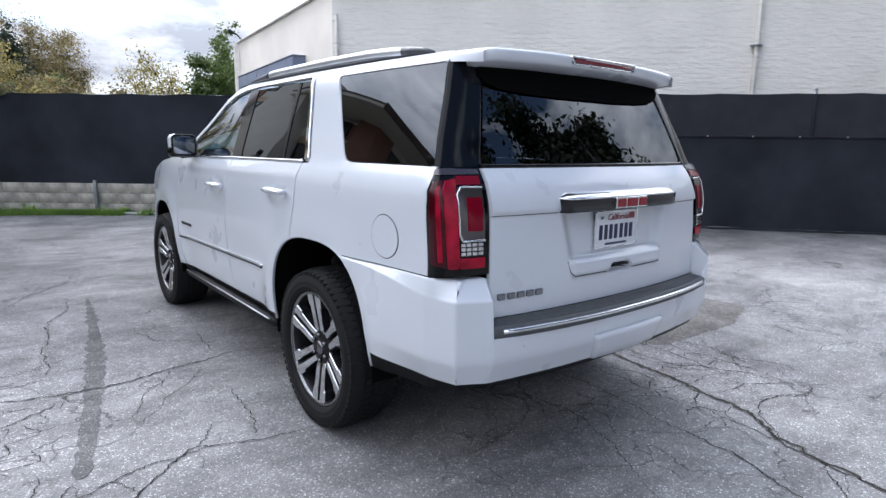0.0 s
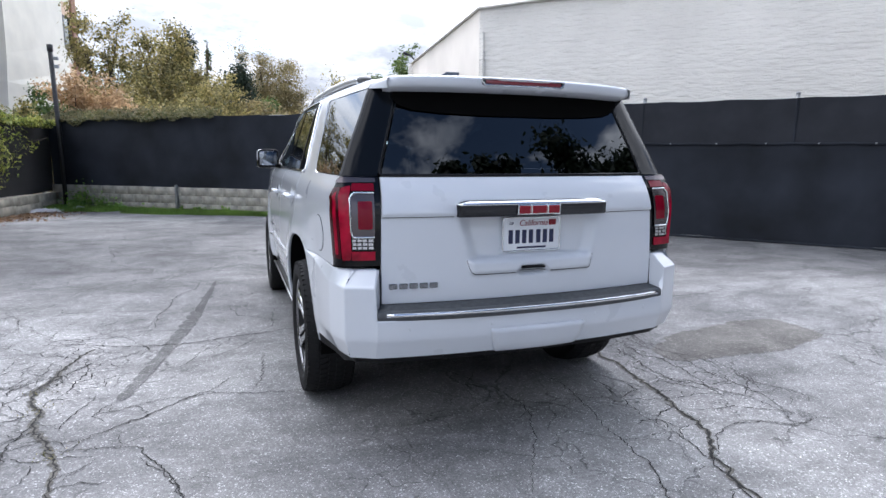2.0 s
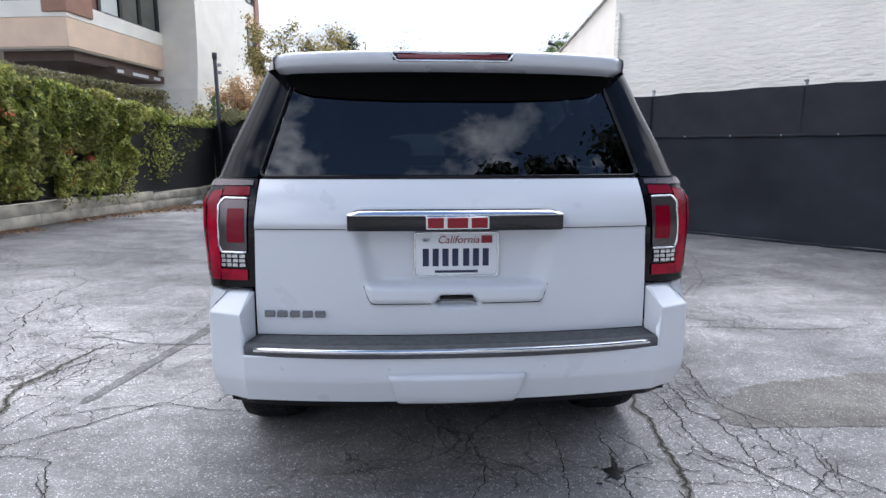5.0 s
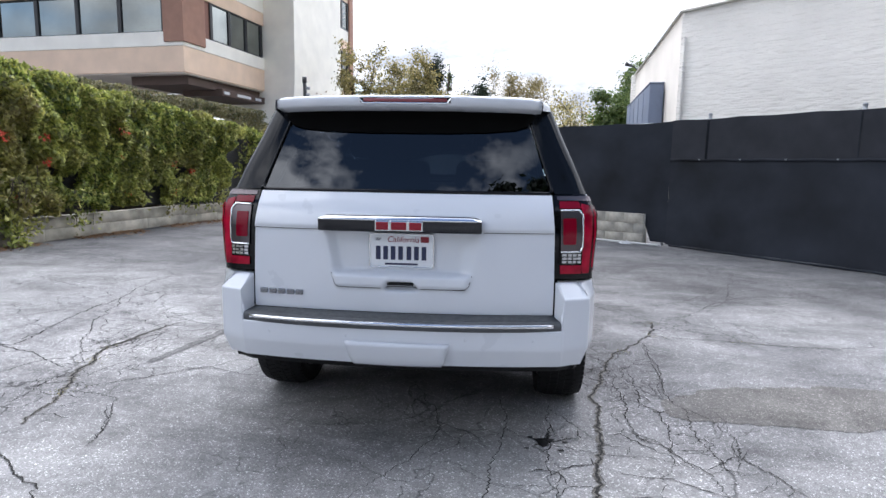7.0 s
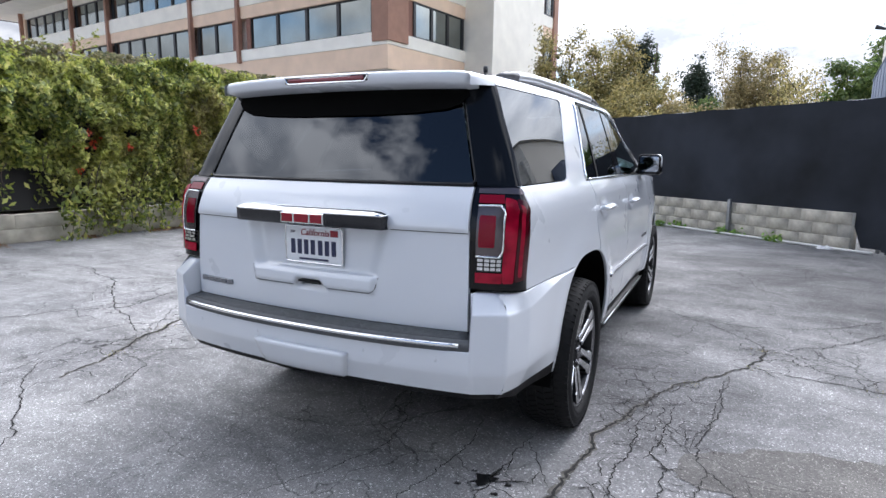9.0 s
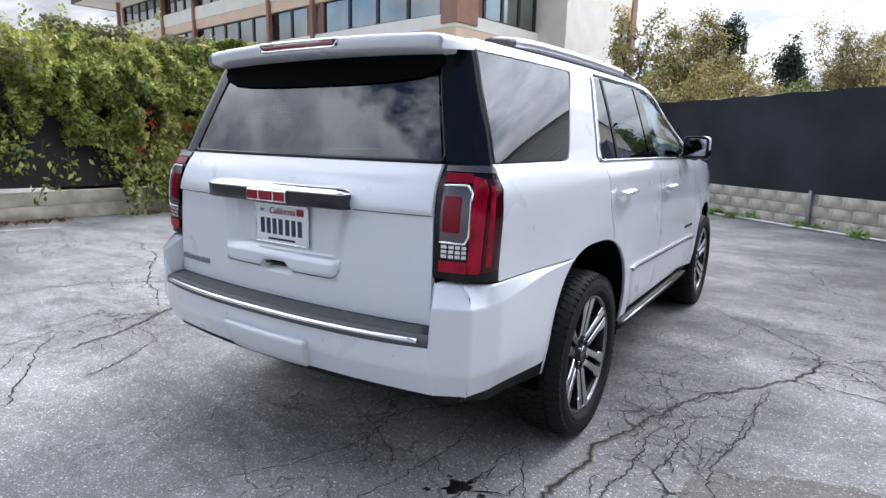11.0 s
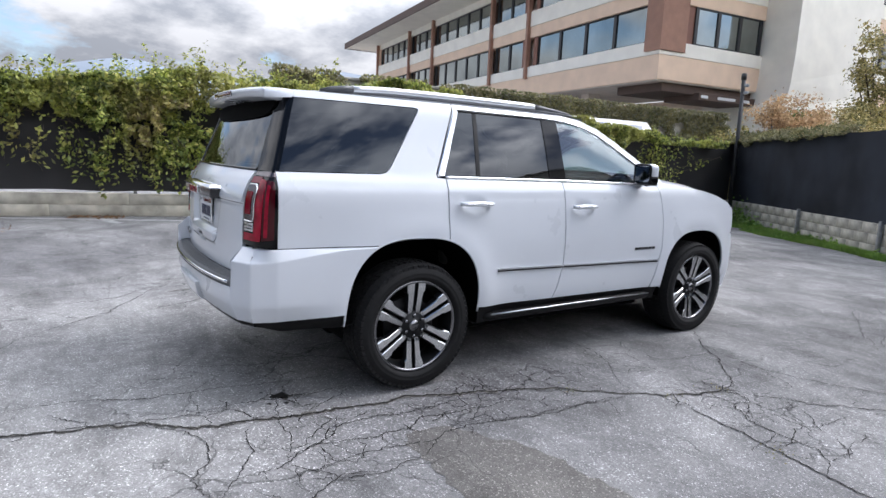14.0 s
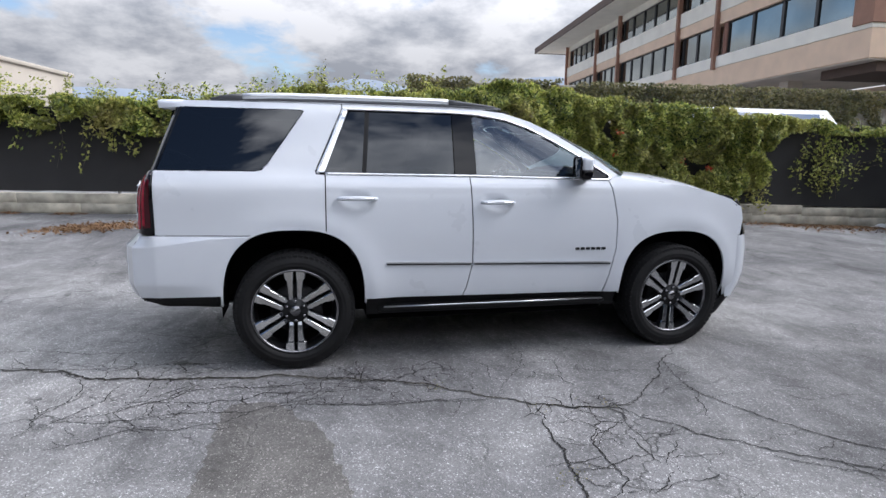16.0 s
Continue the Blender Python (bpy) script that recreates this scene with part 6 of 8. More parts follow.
def bumper_row(i):
    p = LINE[i]
    side = smooth(-0.90, -0.50, p.y)
    corner = p.x > 0.783
    low = 0.038 * (1 - 0.75 * side)
    row = [bumper_at(i, z, low * w) for z, w in ((0.512 + 0.010 * side, 1.0), (0.545 + 0.006 * side, 0.62), (0.585, 0.21), (0.595, 0.10), (0.605, 0.03), (0.625, 0.0))]
    if not corner:
        row += [bumper_at(i, 0.625 + 0.072 * k / 8, 0) for k in range(1, 9)]
        top = row[-1]
        row += [top + Vector((0, 0.002 * k, 0.0005 * k)) for k in range(1, 8)]
        return row
    # the inner flank leans from the tailgate out to the step
    tilt = lambda z: (1 - smooth(0.785, 0.860, p.x)) * min(max((z - 0.845) / 0.07, 0), 1)
    crease = 0.850 + (SEAM - 0.012 - 0.850) * smooth(-0.95, -0.52, p.y)
    bend = smooth(-0.99, -0.88, p.y)
    deep = 0.068 * (1 - bend) + bend * max(0.004, p.x - side_x(p.y, SEAM) - 0.003)
    zt = SEAM - 0.006
    steps = [(0.625 + (crease - 0.012 - 0.625) * k / 7, 0) for k in range(1, 8)]
    steps += [(crease - 0.006, 0.0), (crease, 0.05 * deep), (crease + 0.05 * (SEAM - crease), 0.12 * deep), (crease + 0.12 * (SEAM - crease), 0.18 * deep)]
    steps += [(zt - 0.15 * (zt - crease), 0.84 * deep), (zt - 0.03 * (zt - crease), 0.96 * deep), (zt, deep + 0.001), (zt + 0.001, deep + 0.04 * (1 - smooth(-0.97, -0.86, p.y)) + 0.002)]
    row += [bumper_at(i, z, d) + Vector((-0.024 * tilt(z), 0, 0)) for z, d in steps]
    return row


def clip_arch(rows):
    """Cuts the bumper's ends to the wheel arch."""
    for row in rows:
        for k, p in enumerate(row):
            ya = R_ARCH["cy"] - R_ARCH["ry"] * max(0, 1 - ((max(p.z, 0.45) - 0.45) / R_ARCH["rz"]) ** SQ) ** (1 / SQ)
            t = min(max((p.y + 0.860) / (-0.455 + 0.860), 0), 1)
            if t > 0:
                p.y += (ya + 0.455) * t
                w = t * t
                p.x = math.copysign(abs(p.x) * (1 - w) + side_x(p.y, p.z) * w, p.x)
    return rows


def both_sides(rows):
    """The right half's rows and their mirror image."""
    left = [[Vector((-p.x, p.y, p.z)) for p in row] for row in rows[:0:-1]]
    return left + rows


bumper = part("rear_bumper", grid_mesh("rear_bumper", clip_arch(both_sides([bumper_row(i) for i in range(len(LINE))])), PAINT), PAINT, SUV, "white rear bumper with step pad")
for sg in (1, -1):
    cheek = [(0.7845, face_y(0.7845) + 0.001, 0.69), (0.7845, face_y(0.7845) + 0.001, 0.850), (0.748, -0.988, 0.850), (0.748, -0.996, 0.69), (0.7605, -0.996, 0.917), (0.748, -0.985, 0.917)]
    part("bumper_cheek", mesh_of("bumper_cheek", [(sg * x, y, z) for x, y, z in cheek], [(0, 1, 2, 3), (1, 4, 5, 2)], PAINT, False), PAINT, bumper)
rows = []
for i in range(0, len(LINE) - 1, 2):
    a = bumper_at(i, 0.52, 0.05)
    q = smooth(-0.97, -0.80, a.y)
    rows.append([Vector((a.x * 0.985, a.y * 0.995, 0.53)), Vector((a.x * 0.98, a.y * 0.99, 0.482 - 0.034 * q)), Vector((a.x * 0.94, a.y * 0.92, 0.470 - 0.018 * q)), Vector((a.x * 0.85, a.y * 0.80, 0.468 - 0.010 * q))])
part("rear_valance", grid_mesh("rear_valance", clip_arch(both_sides(rows)), BLACK_TRIM), BLACK_TRIM, SUV)
# step pad: ribs on top, chrome edge
xs = [-0.776 + 1.552 * k / 40 for k in range(41)]
edge_y = lambda x: -1.139 + 0.078 * (abs(x) / 0.776) ** 2.4
rows = [[Vector((x, edge_y(x) + 0.012, 0.690)) for x in xs], [Vector((x, edge_y(x), 0.696)) for x in xs], [Vector((x, edge_y(x), 0.730)) for x in xs], [Vector((x * 0.995, edge_y(x) + 0.010, 0.739)) for x in xs], [Vector((x * 0.975, edge_y(x) + 0.045, 0.746)) for x in xs], [Vector((x * 0.958, tail_y(x, 0.78) - 0.002, 0.753)) for x in xs], [Vector((x * 0.955, tail_y(x, 0.78) + 0.03, 0.754)) for x in xs]]
pad = part("step_pad", grid_mesh("step_pad", rows, PAD), PAD, bumper, "ribbed dark grey step pad")
for r in range(7):
    t = 0.12 + r * 0.13
    part("pad_rib", tube([(x * (0.985 - 0.032 * t), edge_y(x) + 0.016 + (tail_y(x, 0.78) - edge_y(x) - 0.024) * t, 0.7405 + 0.013 * t) for x in xs], 0.004, 5, mat=PAD), PAD, bumper)
part("step_chrome", tube([(x, edge_y(x) - 0.002, 0.722) for x in xs[1:-1]], 0.0095, 8, mat=CHROME), CHROME, bumper, "chrome strip along the step")
# hitch cover
hc = []
for z, h in ((0.508, 0.214), (0.518, 0.221), (0.552, 0.234), (0.610, 0.249), (0.626, 0.252)):
    hc.append([Vector((x * h, -1.156 + 0.018 * smooth(0.53, 0.505, z) + 0.26 * (0.626 - z) + 0.010 * abs(x) ** 2 + (0.05 if abs(x) > 0.99 else 0), z)) for x in (-1.0, -0.985, -0.9, -0.6, -0.3, 0, 0.3, 0.6, 0.9, 0.985, 1.0)])
hc.append([p + Vector((0, 0.012, 0.006)) for p in hc[-1]])
hc.append([p + Vector((0, 0.05, 0.004)) for p in hc[-2]])
hc.insert(0, [p + Vector((0, 0.06, -0.004)) for p in hc[0]])
part("hitch_cover", grid_mesh("hitch_cover", hc, PAINT), PAINT, bumper, "white hitch cover panel")
for x in (-0.63, -0.24, 0.32, 0.64):
    y = face_y(x) - 0.006
    part("parking_sensor", tube([(x, y + 0.03, 0.655), (x, y + 0.010, 0.655), (x, y + 0.006, 0.655)], 0.012, 12, mat=PAINT, radii=[0.014, 0.014, 0.011]), PAINT, bumper)

# chrome garnish with emblem blocks over the plate
gy = lambda x: tail_y(x, 1.18) - 0.03
MIRROR_DARK = material("dark_mirror_chrome", (0.055, 0.057, 0.062), 0.07, 1.0)


def garnish_rows(profile):
    """Profile points (inset from the ends, depth, height) swept across the bar, closed at both ends."""
    rows = []
    for k in range(-15, 16):
        x = 0.390 * max(-1, min(1, k / 14))
        back = abs(k) == 15
        rows.append([Vector((x * (1 - cut), tail_y(x, 1.2) + 0.02 if back or d is None else gy(x) - d, z)) for cut, d, z in profile])
    return rows


garnish = part("tailgate_garnish", grid_mesh("tailgate_garnish", garnish_rows([(0.115, None, 1.232), (0.100, 0.008, 1.230), (0.055, 0.022, 1.223), (0.006, 0.033, 1.212), (0.0, 0.034, 1.209), (0.0, 0.032, 1.206)]), CHROME), CHROME, SUV, "chrome garnish bar with a dark lower face")
part("garnish_face", grid_mesh("garnish_face", garnish_rows([(0.002, 0.031, 1.206), (0.002, 0.029, 1.156), (0.006, 0.022, 1.151), (0.01, None, 1.148)]), MIRROR_DARK), MIRROR_DARK, garnish, "dark mirror face")
yb = gy(0) - 0.046
for x0, x1 in ((-0.106, -0.044), (-0.036, 0.042), (0.050, 0.112)):
    part("emblem_rim", box_bm(x0 - 0.005, x1 + 0.005, yb + 0.004, yb + 0.03, 1.159, 1.206, 0.004), CHROME, garnish, shade=False)
    part("emblem_block", box_bm(x0 + 0.002, x1 - 0.002, yb, yb + 0.02, 1.164, 1.201, 0.003), BADGE_RED, garnish, shade=False)
# lettering strip as plain bright bars
for k in range(5):
    x = -0.708 + k * 0.047
    y = tail_y(x + 0.018, 0.835)
    part("badge_bar", box_bm(x, x + 0.038, y - 0.009, y + 0.02, 0.825, 0.850, 0.003), BADGE_GREY, gate, shade=False)
for sg in (1, -1):
    for k in range(6):
        y = 2.02 + k * 0.042
        x = side_x(y + 0.016, 0.80)
        part("badge_bar", box_bm(min(sg * (x - 0.004), sg * (x + 0.004)), max(sg * (x - 0.004), sg * (x + 0.004)), y, y + 0.033, 0.788, 0.808, 0.001), RIM_DARK, SUV, shade=False)

# number plate
plate_y = tail_y(0.0, 1.06) + 0.028 - 0.012
plate = part("number_plate", box_bm(-0.148, 0.158, plate_y, plate_y + 0.006, 0.978, 1.136, 0.002), PLATE_WHITE, SUV, "white number plate with dark blue bars")
part("plate_frame", tube([(x, plate_y, z) for x, z in dense(rounded([(-0.150, 0.976), (0.160, 0.976), (0.160, 1.138), (-0.150, 1.138)], 0.012), 0.05)], 0.004, 6, True, mat=CHROME), CHROME, plate)
for k in range(7):
    x = -0.122 + k * 0.0365 + (0.004 if k > 3 else 0)
    part("number_bar", box_bm(x + 0.002, x + 0.025, plate_y - 0.0025, plate_y + 0.001, 1.012, 1.078, 0.001), PLATE_BLUE, plate, shade=False)
part("small_bar", box_bm(-0.075, 0.085, plate_y - 0.002, plate_y + 0.001, 0.987, 0.996, 0.0005), PLATE_BLUE, plate, shade=False)
part("month_tag", box_bm(-0.126, -0.088, plate_y - 0.002, plate_y + 0.001, 1.102, 1.120, 0.0005), PLATE_WHITE, plate, shade=False)
part("year_sticker", box_bm(0.098, 0.138, plate_y - 0.002, plate_y + 0.001, 1.098, 1.126, 0.0005), BADGE_RED, plate, "red year sticker", shade=False)


def lettering(text, size, x, y, z, mat, parent, name, shear=0.0, rot=(90, 0, 0)):
    cu = bpy.data.curves.new(name, "FONT")
    cu.body, cu.size, cu.extrude, cu.shear, cu.align_x = text, size, 0.0008, shear, "CENTER"
    tmp = bpy.data.objects.new(name, cu)
    me = bpy.data.meshes.new_from_object(tmp)
    bpy.data.objects.remove(tmp)
    me.materials.append(mat)
    ob = part(name, me, mat, parent)
    ob.matrix_basis = pose(x, y, z, *rot)
    return ob


lettering("California", 0.040, 0.012, plate_y - 0.002, 1.098, BADGE_RED, plate, "state_name", 0.25)
lettering("SEP", 0.017, -0.107, plate_y - 0.004, 1.105, PLATE_BLUE, plate, "month_text")

# fuel flap on the left flank
fuel = [(-0.590 + 0.088 * math.cos(a), 1.045 + 0.088 * math.sin(a)) for a in [2 * math.pi * k / 40 for k in range(40)]]
part("fuel_flap", patch("fuel_flap", fuel, side_fn(-1, 0.003), PAINT, (1, 0, 0), 0.006, 0.03, True), PAINT, SUV)
ring = [side_fn(-1, 0.0005)(-0.590 + 0.0905 * math.cos(a), 1.045 + 0.0905 * math.sin(a)) for a in [2 * math.pi * k / 40 for k in range(40)]]
part("fuel_flap_gap", tube(ring, 0.0015, 5, True, mat=DARK), DARK, SUV)

# ---- wheels ----
def lathe(prof, n=72):
    """A mesh turned about the x axis."""
    return grid_mesh("turned", [[(x, r * math.cos(2 * math.pi * k / n), r * math.sin(2 * math.pi * k / n)) for k in range(n)] for x, r in prof], None, closed=True)


def joined(name, meshes, mats):
    """Several meshes in one, each with its own material."""
    bm = bmesh.new()
    for me, slot in meshes:
        n0 = len(bm.faces)
        bm.from_mesh(me)
        bm.faces.ensure_lookup_table()
        for f in bm.faces[n0:]:
            f.material_index = slot
        bpy.data.meshes.remove(me)
    out = bpy.data.meshes.new(name)
    bm.to_mesh(out)
    bm.free()
    for m in mats:
        out.materials.append(m)
    return out


def build_wheel():
    # local: axle along x, outer face at +x; the centre of the tyre at the origin
    root = new("wheel", joined("wheel", [(lathe([(-0.12, 0.285), (-0.12, 0.262), (0.04, 0.258), (0.085, 0.267), (0.110, 0.273), (0.118, 0.281), (0.116, 0.291), (0.105, 0.295)]), 0), (lathe([(-0.02, 0.255), (-0.03, 0.001)], 48), 1)], [RIM_DARK, DARK]))
    root["label"] = "dark alloy wheel with bright machined double spokes"
    tyre = lathe([(-0.10, 0.285), (-0.130, 0.300), (-0.1375, 0.335), (-0.132, 0.372), (-0.115, 0.394), (-0.09, 0.399), (0.09, 0.399), (0.115, 0.394), (0.132, 0.372), (0.1365, 0.345), (0.139, 0.340), (0.1375, 0.335), (0.1365, 0.322), (0.138, 0.318), (0.135, 0.312), (0.130, 0.303), (0.114, 0.291), (0.10, 0.290)])
    bm = bmesh.new()
    blocks = 66
    for k in range(blocks):
        a = 2 * math.pi * k / blocks
        for x0, x1, sk, fill in ((0.072, 0.133, 0.03, 0.36), (0.024, 0.064, -0.03, 0.40), (-0.018, 0.018, 0.03, 0.42), (-0.064, -0.024, -0.03, 0.40), (-0.133, -0.072, 0.03, 0.36)):
            da = 2 * math.pi / blocks * fill
            vs = []
            for x, aa in ((x0, a - da), (x1, a - da + sk), (x1, a + da + sk), (x0, a + da)):
                out = abs(x) > 0.1
                for rr in (0.392 if not out else 0.372, 0.4055 if not out else 0.389):
                    vs.append(bm.verts.new((x, rr * math.cos(aa), rr * math.sin(aa))))
            for f in ((1, 3, 5, 7), (0, 1, 7, 6), (2, 4, 5, 3), (0, 2, 3, 1), (6, 7, 5, 4)):
                bm.faces.new([vs[i] for i in f])
    bmesh.ops.recalc_face_normals(bm, faces=bm.faces[:])
    tread = bpy.data.meshes.new("tread")
    bm.to_mesh(tread)
    bm.free()
    part("tyre", joined("tyre", [(tyre, 0), (tread, 0)], [RUBBER]), RUBBER, root, "black rubber tyre with blocky tread")
    part("rim_lip", joined("rim_lip", [(lathe([(0.108, 0.272), (0.1185, 0.276), (0.121, 0.283), (0.119, 0.291), (0.112, 0.295)]), 0)], [RIM_EDGE]), RIM_EDGE, root)
    part("brake_disc", joined("brake_disc", [(lathe([(0.0, 0.05), (0.0, 0.17), (-0.02, 0.17), (-0.02, 0.05)], 48), 0)], [DARK_STEEL]), DARK_STEEL, root)
    part("brake_caliper", box_bm(-0.035, 0.03, 0.09, 0.185, -0.10, 0.10, 0.02), DARK_STEEL, root)
    part("hub", joined("hub", [(lathe([(0.03, 0.098), (0.078, 0.092), (0.088, 0.080), (0.088, 0.040), (0.094, 0.037), (0.096, 0.034)], 48), 0), (lathe([(0.094, 0.036), (0.101, 0.033), (0.103, 0.001)], 32), 1)], [RIM_DARK, RIM_EDGE]), RIM_DARK, root)

    def spoke(a0, tilt):
        """One arm of a pair, with a machined face on a dark body."""
        c, t = math.cos(a0), math.sin(a0)
        out = []

        def loop(bm, r, off, half, xo, xi):
            return [bm.verts.new((x, r * c - (off + q) * t, r * t + (off + q) * c)) for q, x in ((-half, xo), (half, xo), (half * 1.25, xi), (-half * 1.25, xi))]
        stations = ((0.076, 0.0270, 0.0115, 0.084, 0.045), (0.10, 0.0285, 0.0140, 0.092, 0.05), (0.15, 0.0300, 0.0150, 0.099, 0.055), (0.208, 0.0330, 0.0165, 0.107, 0.060), (0.220, 0.0375, 0.0215, 0.109, 0.062), (0.281, 0.0405, 0.0245, 0.1175, 0.07))
        for slot, inset, dx in ((0, 1.16, -0.003), (1, 0.96, 0.0)):
            bm = bmesh.new()
            loops = [loop(bm, r, tilt * o, h * inset, xo + dx, xi if slot == 0 else xo - 0.004) for r, o, h, xo, xi in stations]
            for p, q in zip(loops, loops[1:]):
                for i in range(4):
                    j = (i + 1) % 4
                    bm.faces.new((p[i], p[j], q[j], q[i]))
            bm.faces.new(loops[0][::-1])
            bm.faces.new(loops[-1])
            bmesh.ops.recalc_face_normals(bm, faces=bm.faces[:])
            me = bpy.data.meshes.new("arm")
            bm.to_mesh(me)
            bm.free()
            out.append((me, slot))
        part("spoke", joined("spoke", out, [RIM_DARK, RIM_FACE]), RIM_DARK, root)
    for k in range(6):
        for tilt in (1, -1):
            spoke(2 * math.pi * k / 6 + math.pi / 2, tilt)
    for k in range(6):
        a = 2 * math.pi * k / 6 + math.pi / 2
        p = (0.066 * math.cos(a), 0.066 * math.sin(a))
        part("lug_nut", tube([(0.086, *p), (0.100, *p), (0.104, *p)], 0.011, 6, mat=RIM_EDGE, radii=[0.012, 0.011, 0.006]), RIM_EDGE, root)
    return root


wheel = build_wheel()
for sg in (1, -1):
    for y, spin in ((0.0, 0 if sg > 0 else 3), (WB, -7 if sg > 0 else 11)):
        m = pose(sg * 0.875, y, 0.403) @ (Matrix.Identity(4) if sg > 0 else pose(0, 0, 0, 0, 0, 180)) @ pose(0, 0, 0, spin, 0, 0)
        if sg > 0 and y == 0:
            w = wheel
            w.matrix_basis = m
        else:
            w = copy_thing(wheel, m)
        w.parent = SUV

# ---- under the skin: floor, seats, dashboard ----
# unseen rails added to keep light off the ground below
for sg in (1, -1):
    part("rail_blocker", box_bm(min(sg * 0.62, sg * 0.80), max(sg * 0.62, sg * 0.80), 0.50, 2.36, 0.27, 0.44, 0.02), DARK, SUV)
# dark slabs serve as a floor so that no light passes
part("floor_pan", box_bm(-0.60, 0.60, -0.42, 3.45, 0.29, 0.46, 0.03), DARK, SUV)
part("floor_side", box_bm(-0.93, 0.93, 0.50, 2.36, 0.34, 0.47, 0.03), DARK, SUV)
part("cargo_floor", box_bm(-0.72, 0.72, -0.88, 0.75, 0.90, 0.96, 0.02), DARK, SUV)
part("rear_axle", tube([(-0.78, 0, 0.39), (-0.2, 0, 0.39), (0, 0, 0.39), (0.2, 0, 0.39), (0.78, 0, 0.39)], 0.05, 10, mat=DARK, radii=[0.045, 0.045, 0.13, 0.045, 0.045]), DARK, SUV)
# unseen spare, beam and muffler shapes added to darken the ground underneath
part("spare_tyre", joined("spare_tyre", [(grid_mesh("ring", [[(rr * math.cos(2 * math.pi * k / 40), -0.50 + rr * 0.62 * math.sin(2 * math.pi * k / 40), zz) for k in range(40)] for rr, zz in ((0.10, 0.40), (0.22, 0.39), (0.24, 0.365), (0.34, 0.355), (0.37, 0.38), (0.37, 0.44), (0.33, 0.48))], None, closed=True), 0)], [DARK]), DARK, SUV)
part("beam_blocker", box_bm(-0.55, 0.55, -0.94, -0.86, 0.475, 0.54, 0.015), DARK, SUV)
part("muffler_blocker", box_bm(0.20, 0.62, 0.55, 1.25, 0.26, 0.40, 0.06, 3), DARK, SUV)
part("exhaust_tail", tube([(0.45, 0.6, 0.36), (0.50, -0.3, 0.38), (0.55, -0.70, 0.42), (0.58, -0.80, 0.45)], 0.03, 10, mat=DARK_STEEL), DARK_STEEL, SUV)
part("headliner", box_bm(-0.66, 0.66, -0.72, 1.55, 1.755, 1.775, 0.01), SEAT, SUV)
part("dashboard", box_bm(-0.80, 0.80, 1.95, 2.40, 1.0, 1.30, 0.06, 3), SEAT, SUV)
part("engine_bay", box_bm(-0.80, 0.80, 2.42, 3.55, 0.55, 1.18, 0.05), DARK, SUV)


def seat(x, y, w, name):
    s = part(name, box_bm(x - w / 2, x + w / 2, y - 0.05, y + 0.48, 0.70, 0.90, 0.06, 3), SEAT, SUV)
    b = part("seat_back", box_bm(-w / 2, w / 2, -0.08, 0.08, 0, 0.66, 0.06, 3), SEAT, s)
    b.matrix_basis = pose(x, y - 0.04, 0.86, -14, 0, 0)
    for dx in ((0,) if w < 0.7 else (-w / 3, w / 3)):
        h = part("headrest", box_bm(-0.13, 0.13, -0.05, 0.05, 0, 0.18, 0.04, 3), SEAT, s)
        h.matrix_basis = pose(x + dx, y - 0.22, 1.52, -10, 0, 0)


seat(0.40, 1.32, 0.54, "front_seat")
seat(-0.40, 1.32, 0.54, "front_seat")
seat(0.42, 0.45, 0.52, "middle_seat")
seat(-0.42, 0.45, 0.52, "middle_seat")
part("steering_wheel", tube([Vector((-0.40 + 0.18 * math.cos(a), 1.86 + 0.07 * math.sin(a), 1.20 + 0.17 * math.sin(a))) for a in [2 * math.pi * k / 28 for k in range(28)]], 0.016, 8, True, mat=SEAT), SEAT, SUV)
part("steering_boss", tube([(-0.40, 1.86, 1.20), (-0.40, 1.95, 1.17)], 0.05, 8, mat=SEAT), SEAT, SUV)

# ---- cracks, repairs and stains of the yard ----
CRACK = material("open_crack", (0.014, 0.013, 0.012), 0.95, vary=0.4, scale=9)
SOIL = material("soil_in_cracks", (0.105, 0.098, 0.086), 0.95, vary=0.5, scale=30, bump=0.5, bump_scale=90)
TAR = asphalt("sandy_repair_asphalt", 0.68, False, (1.02, 0.985, 0.925))
STAIN = asphalt("old_tar_streak", 0.55, False)
OIL = material("oil_spot", (0.012, 0.012, 0.012), 0.35, vary=0.3, scale=20)
LINE_PAINT = material("worn_line_paint", (0.42, 0.42, 0.41), 0.8, vary=0.35, scale=7)


def ground_z(x, y):
    return rise(x, y) + 0.008 * noise.noise((x * 0.4, y * 0.4, 0))


